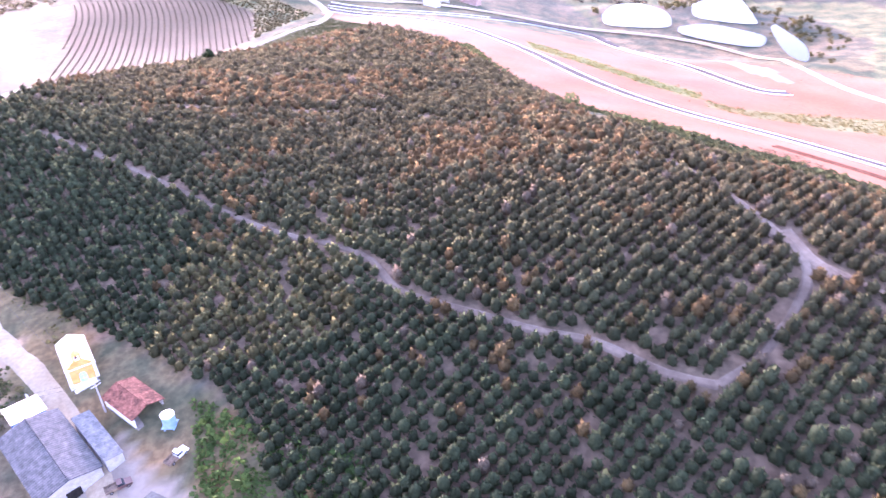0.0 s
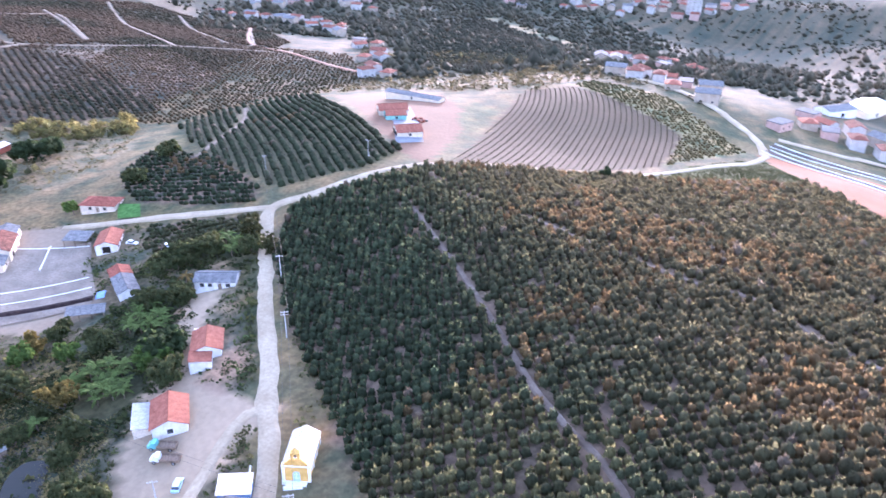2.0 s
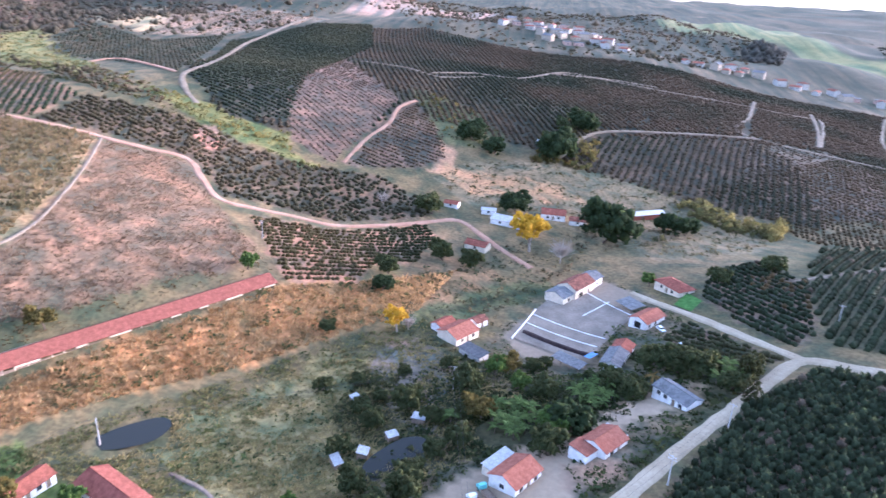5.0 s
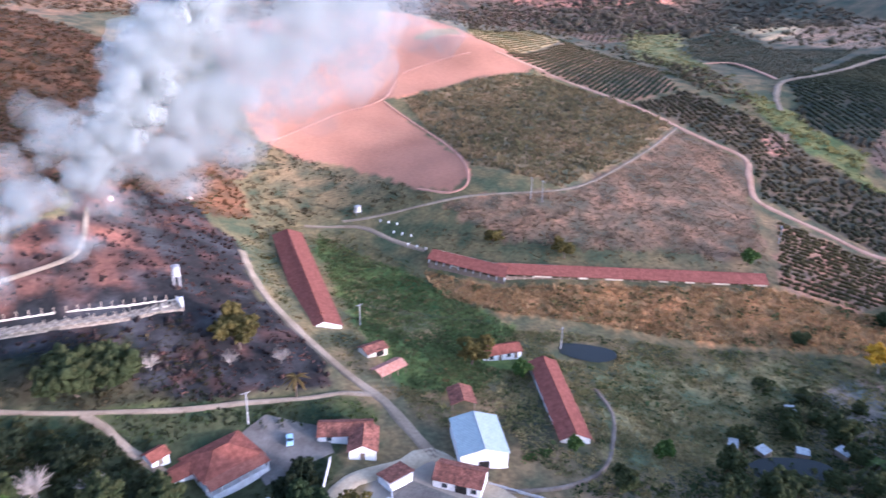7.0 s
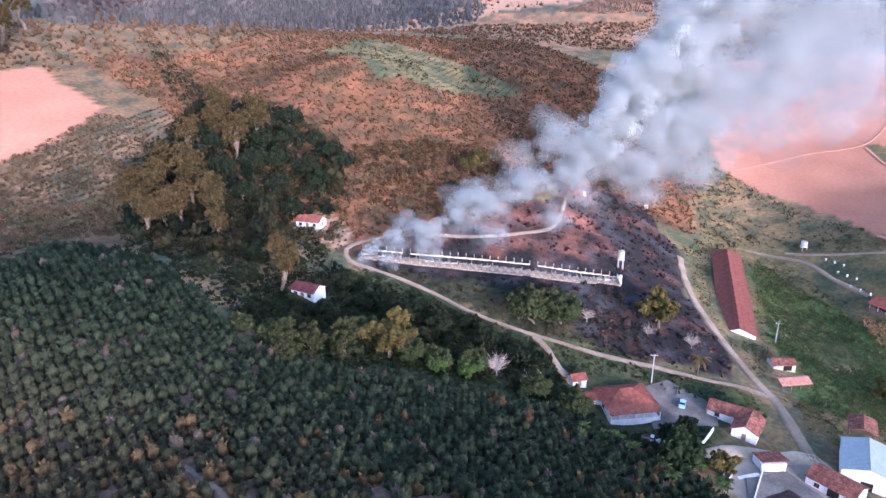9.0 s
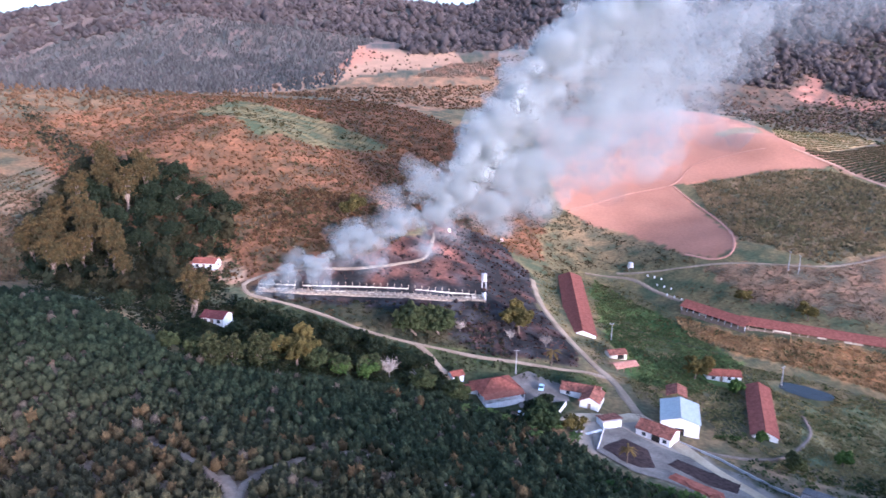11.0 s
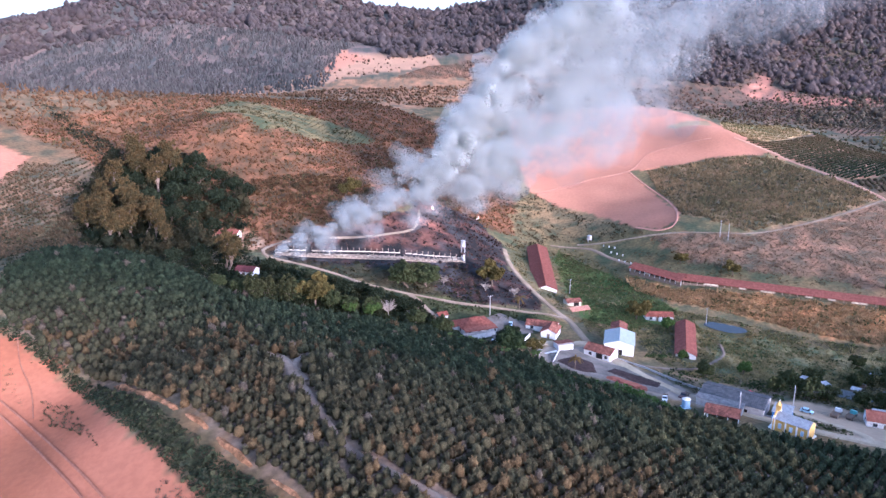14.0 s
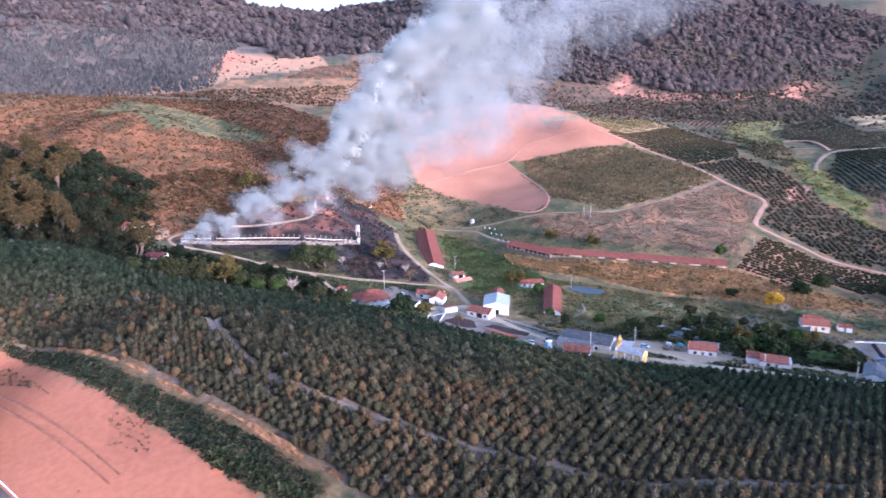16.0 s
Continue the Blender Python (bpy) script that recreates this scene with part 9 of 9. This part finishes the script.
def cable(a, b, sag, label="dark overhead power cable"):
    """A sagging wire between two pole tops (x, y, height over ground)."""
    p, q = Vector((a[0], a[1], ground(a[0], a[1]) + a[2])), Vector((b[0], b[1], ground(b[0], b[1]) + b[2]))
    pts = [tuple(p.lerp(q, t) - Vector((0, 0, sag * 4 * t * (1 - t)))) for t in [i / 14 for i in range(15)]]
    v, f = tube(pts, [0.022] * 15, 4)
    me = bpy.data.meshes.new("power_cable")
    me.from_pydata(v, [], f)
    me.materials.append(M_WIRE)
    return tagged(new("power_cable", me), label, "cable", "overhead cables")


POLES = [(-71.5, 103.7, 8.9, 50, 2), (-120, 145, 8.6, 50, 2), (-143.5, 163.5, 9.0, 50, 1), (-181, 243, 9.0, 20, 1), (-210.7, 213.7, 8.5, 60, 1), (-169.2, 87.5, 9.0, 80, 1), (-171.1, -83, 9.9, 70, 1), (-173.2, -77.6, 10.0, 70, 1), (-64, -42, 8.0, 10, 1), (-119, -1, 8.2, 30, 1), (-11, 1.5, 9.5, 0, 1), (-248, -7, 8.0, 60, 2), (-100, 92, 8.0, 50, 1)]
for p in POLES:
    power_pole(*p)
for a, b in ((0, 1), (1, 2), (2, 4), (4, 3), (5, 9), (9, 8), (8, 10), (6, 11), (0, 5)):
    for off in (-0.9, 0.9):
        pa, pb = POLES[a], POLES[b]
        cable((pa[0] + off * math.cos(radians(pa[3])), pa[1] + off * math.sin(radians(pa[3])), pa[2]), (pb[0] + off * math.cos(radians(pb[3])), pb[1] + off * math.sin(radians(pb[3])), pb[2]), 1.2)


# ---- small clutter ----
def slab_pile(name, label, x, y, ang, dims, mat):
    bm = boxes(*dims)
    me = bpy.data.meshes.new(name)
    bmesh.ops.bevel(bm, geom=bm.edges[:], offset=0.02, segments=1, affect="EDGES")
    bm.to_mesh(me)
    bm.free()
    me.materials.append(mat)
    ob = new(name, me)
    ob.matrix_basis = pose(x, y, ground(x, y), 0, 0, ang)
    return tagged(ob, label, "clutter")


rngc = random.Random(8)
for i, (x, y) in enumerate([(-150, 66), (-140, 74), (-131, 68), (-150, 80), (-126, 62), (-160, 58)]):
    house("garden_shack", "tiny shack with a patchy zinc roof", x, y, rngc.uniform(0, 180), rngc.uniform(3.0, 5.0), rngc.uniform(2.2, 3.2), 1.9, 0.4, "shed", M_ZINC, M_WOOD, eave=0.15, verge=0.15, group="garden shacks", category="shack")
for i in range(9):
    t = i / 8
    x, y = -113 + t * -8 + 8, -112 + t * 22
    slab_pile("beehive", "small white box standing on legs", -112.5 - 2.0 * (i % 3), -118 + 4.2 * i, 10 * i, [(-0.28, -0.28, 0.3, 0.28, 0.28, 1.2), (-0.32, -0.32, 1.2, 0.32, 0.32, 1.28), (-0.24, -0.24, -0.5, -0.16, -0.16, 0.3), (0.16, 0.16, -0.5, 0.24, 0.24, 0.3)], M_WHITE)["group"] = "white boxes"
slab_pile("trough", "grey stone trough beside the cottages", -21, 44, 58, [(-3.2, -0.9, -0.3, 3.2, -0.6, 0.8), (-3.2, 0.6, -0.3, 3.2, 0.9, 0.8), (-3.2, -0.6, -0.3, -2.9, 0.6, 0.8), (2.9, -0.6, -0.3, 3.2, 0.6, 0.8)], M_GREY)
slab_pile("trough", "long low concrete trough", -27, 42, 20, [(-3.0, -0.5, -0.3, 3.0, 0.5, 0.5)], M_WHITE)
for i in range(14):
    slab_pile("brick_pile", "pile of red bricks and rubble", -212 - 1.8 * (i % 5) + 6, 322 - 2.2 * (i // 5) - 10, i * 23, [(-0.8, -0.5, -0.2, 0.8, 0.5, 0.6 + 0.3 * (i % 3))], M_TILE if i % 3 else M_CONCRETE)["group"] = "brick piles"
slab_pile("roadside_box", "white electrical cabinet box by the hedge", -193, 161, 20, [(-1.6, -1.0, -0.2, 1.6, 1.0, 1.8)], M_TRIM)

# ---- the town on the far side of the valley ----
M_TOWNWALLS = [surface("aged_white_render", (0.38, 0.35, 0.32), (0.5, 0.47, 0.43), 0.3), surface("aged_cream_render", (0.34, 0.28, 0.21), (0.45, 0.38, 0.3), 0.3), surface("pink_render", (0.42, 0.28, 0.23), (0.52, 0.37, 0.31), 0.5), surface("pale_blue_render", (0.36, 0.41, 0.43), (0.45, 0.5, 0.52), 0.5)]


def town_house(seed, L, W, h, roof, wall_mat, roof_mat):
    r = tagged(empty("town_house"), "distant town house with pale walls and tiled roof", "house", "town houses")
    rise = W * 0.2
    part("wall", walls(L, W, h, rise, roof == "gable", 4.0), wall_mat, r)
    if roof == "gable":
        part("roof", gable_roof(L, W, h, rise, 0.5, 0.4, 0.2), roof_mat, r)
    elif roof == "hip":
        part("roof", hip_roof(L, W, h, rise, 0.5, 0.2), roof_mat, r)
    else:
        part("roof", boxes((-L / 2 - 0.2, -W / 2 - 0.2, h, L / 2 + 0.2, W / 2 + 0.2, h + 0.5)), roof_mat, r)
    floors = max(1, int(h / 3)) if h > 7 else 1
    for k in range(floors):
        for s, m in (("s", 0), ("e", 0)):
            n = (2 if s == "s" else 1) if floors < 3 else 3
            span = L if s == "s" else W
            for i in range(n):
                o = part("window", boxes((-0.6, -0.06, 0.9 + 3 * k, 0.6, 0.02, 2.1 + 3 * k)), M_GLASS, r)
                o.matrix_basis = side_pose(s, -span / 2 + span * (i + 0.5) / n, L, W)
    return r


placed = []


def settle(protos, poly, n, seed, scale=1.0):
    rng = random.Random(seed)
    xs, ys = [p[0] for p in poly], [p[1] for p in poly]
    done = []
    tries = 0
    while len(done) < n and tries < n * 60:
        tries += 1
        x, y = rng.uniform(min(xs), max(xs)), rng.uniform(min(ys), max(ys))
        if not inside(np.array([x]), np.array([y]), poly)[0] or any(math.dist((x, y), d) < 15 * scale for d in done):
            continue
        done.append((x, y))
        p = rng.choice(protos)
        s = scale * rng.uniform(0.85, 1.25)
        m = pose(x, y, ground(x, y) + 0.2, 0, 0, rng.choice((20, 110, 65, 155)) + rng.uniform(-8, 8))
        if p not in placed:
            placed.append(p)
            p.matrix_basis = m
        else:
            copy_thing(p, m)


def far_quarter(poly, n, seed, scale=1.0):
    """A far quarter of the town: small gabled houses past counting, walls and roofs in one mesh."""
    rng = random.Random(seed)
    xs, ys = [p[0] for p in poly], [p[1] for p in poly]
    vs, fs, mi, done, tries = [], [], [], [], 0
    while len(done) < n and tries < n * 60:
        tries += 1
        x, y = rng.uniform(min(xs), max(xs)), rng.uniform(min(ys), max(ys))
        if not inside(np.array([x]), np.array([y]), poly)[0] or any(math.dist((x, y), d) < 14 * scale for d in done):
            continue
        done.append((x, y))
        L, W, h = rng.uniform(9, 14) * scale, rng.uniform(7, 9) * scale, rng.choice((3.4, 3.8, 6.2)) * scale
        rise, e, z = W * 0.2, 0.5, ground(x, y)
        m = pose(x, y, z, 0, 0, rng.choice((20, 110, 65, 155)) + rng.uniform(-8, 8))
        b = len(vs)
        pts = [(sx * L / 2, sy * W / 2, q) for q in (-2.0, h) for sx, sy in ((-1, -1), (1, -1), (1, 1), (-1, 1))] + [(-L / 2, 0, h + rise), (L / 2, 0, h + rise)]
        pts += [(sx * (L / 2 + e), sy * (W / 2 + e), h + q) for q in (-0.1, 0.15) for sx, sy in ((-1, -1), (1, -1), (1, 1), (-1, 1))] + [(sx * (L / 2 + e), 0, h + rise + q) for q in (0.02, 0.27) for sx in (-1, 1)]
        vs += [tuple(m @ Vector(p)) for p in pts]
        wall = [(0, 1, 5, 4), (1, 2, 6, 9, 5), (2, 3, 7, 6), (3, 0, 4, 8, 7)]
        roof = [(14, 15, 21, 20), (16, 17, 20, 21), (10, 18, 19, 11), (12, 19, 18, 13), (10, 11, 15, 14), (12, 13, 17, 16), (10, 14, 20, 18), (17, 13, 18, 20), (15, 11, 19, 21), (12, 16, 21, 19)]
        fs += [tuple(b + k for k in f) for f in wall + roof]
        mi += [rng.choice((0, 0, 1, 2))] * 4 + [rng.choice((3, 3, 4, 5))] * 10
    me = bpy.data.meshes.new("town_quarter")
    me.from_pydata(vs, [], fs)
    for mat in M_TOWNWALLS[:3] + [M_ORANGETILE, M_OLDTILE, M_FIBRE]:
        me.materials.append(mat)
    me.polygons.foreach_set("material_index", mi)
    return tagged(new("town_quarter", me), "far quarter of small pale houses with tiled roofs", "town houses", kind="stuff")


LOW_HOUSES = [town_house(1, 12, 8, 3.6, "gable", M_TOWNWALLS[0], M_ORANGETILE), town_house(2, 10, 9, 4.0, "hip", M_TOWNWALLS[1], M_ORANGETILE), town_house(3, 13, 9, 6.2, "gable", M_TOWNWALLS[0], M_OLDTILE),
              town_house(4, 11, 8, 6.4, "hip", M_TOWNWALLS[0], M_OLDTILE), town_house(5, 12, 9, 4.0, "flat", M_TOWNWALLS[2], M_FIBRE), town_house(6, 14, 10, 6.5, "gable", M_TOWNWALLS[1], M_FIBRE)]
BLOCKS = [town_house(7, 20, 16, 22, "flat", M_TOWNWALLS[0], M_CONCRETE), town_house(8, 18, 15, 30, "flat", M_TOWNWALLS[1], M_CONCRETE)]
settle(LOW_HOUSES, [(-1000, 28), (-984, 63), (-934, 122), (-917, 206), (-1009, 216), (-1050, 140), (-1060, 60)], 34, 1)
settle(LOW_HOUSES, [(-911, 255), (-905, 296), (-892, 337), (-876, 394), (-860, 472), (-781, 530), (-770, 548), (-869, 530), (-908, 440), (-930, 332)], 22, 2)
settle(LOW_HOUSES, [(-817, 656), (-958, 862), (-885, 872), (-681, 803), (-601, 706), (-673, 675), (-729, 614)], 75, 3)
far_quarter([(-1379, 1274), (-1254, 1281), (-755, 996), (-706, 920), (-940, 960), (-1028, 992)], 75, 4, 1.2)
settle(LOW_HOUSES, [(-785, 1053), (-684, 1083), (-541, 894), (-687, 940)], 22, 5)
settle(LOW_HOUSES, [(-724, 561), (-622, 570), (-555, 570), (-492, 540), (-557, 601), (-659, 605)], 18, 6)
settle(LOW_HOUSES, [(-476, 533), (-455, 545), (-330, 425), (-345, 408)], 9, 7)
far_quarter([(-683, 1038), (-644, 1330), (-540, 1450), (-400, 1600), (-284, 1163), (-421, 1002), (-539, 890)], 172, 8, 1.25)
settle(BLOCKS, [(-640, 1060), (-600, 1250), (-450, 1300), (-340, 1120), (-500, 980)], 9, 9, 2.4)
far_quarter([(-1422, 1344), (-1372, 1397), (-933, 1113), (-787, 1039), (-759, 967), (-847, 953), (-1062, 1058)], 75, 13, 1.1)
settle(LOW_HOUSES, [(-949, 758), (-988, 885), (-802, 846), (-642, 747), (-672, 677), (-848, 739)], 45, 14)
far_quarter([(-862, 1375), (-959, 1549), (-956, 1794), (-753, 1725), (-712, 1647), (-759, 1435), (-736, 1288)], 90, 15, 1.3)
settle(LOW_HOUSES, [(-269, 600), (-290, 800), (-169, 651), (-150, 520)], 14, 10)
settle(LOW_HOUSES, [(-200, 500), (-145, 478), (-112, 462), (-120, 500), (-180, 530)], 9, 11)
# -- workshops beside the new road --
house("works_hall", "large hall with white sheet roof", -50, 600, 80, 40, 18, 6, 2.2, "gable", M_WHITEROOF, M_CREAM, openings="s:g:0", group="works halls")
house("works_hall", "large hall with pale blue-grey roof", -18, 604, 70, 36, 16, 6, 2.0, "gable", M_ZINC, M_WHITE, openings="s:g:0", group="works halls")
house("works_hall", "lower hall with grey fibre roof", -62, 562, 60, 24, 13, 4.5, 1.8, "gable", M_FIBRE, M_WHITE, openings="s:g:0", group="works halls")
settle(LOW_HOUSES, [(-76, 468), (-70, 520), (-20, 520), (30, 505), (10, 482), (-40, 474)], 14, 12, 0.85)
house("gatehouse", "small white roadside building", -8, 462, 150, 9, 6, 3.2, 1.0, "gable", M_WHITEROOF, M_WHITE, openings="s:d:0")
EAST_WOOD = [(60, 560), (40, 640), (20, 720), (120, 900), (400, 800), (420, 560), (260, 600), (140, 580)]
# east_wood tint is lifted where haze would pale it
scatter("east_wood", EAST_WOOD, 1100, 3.0, (0.09, 0.085, 0.065), (0.15, 0.125, 0.09), "wood beyond the workshops, tint paled for haze", "woodland", 81, patch=60)
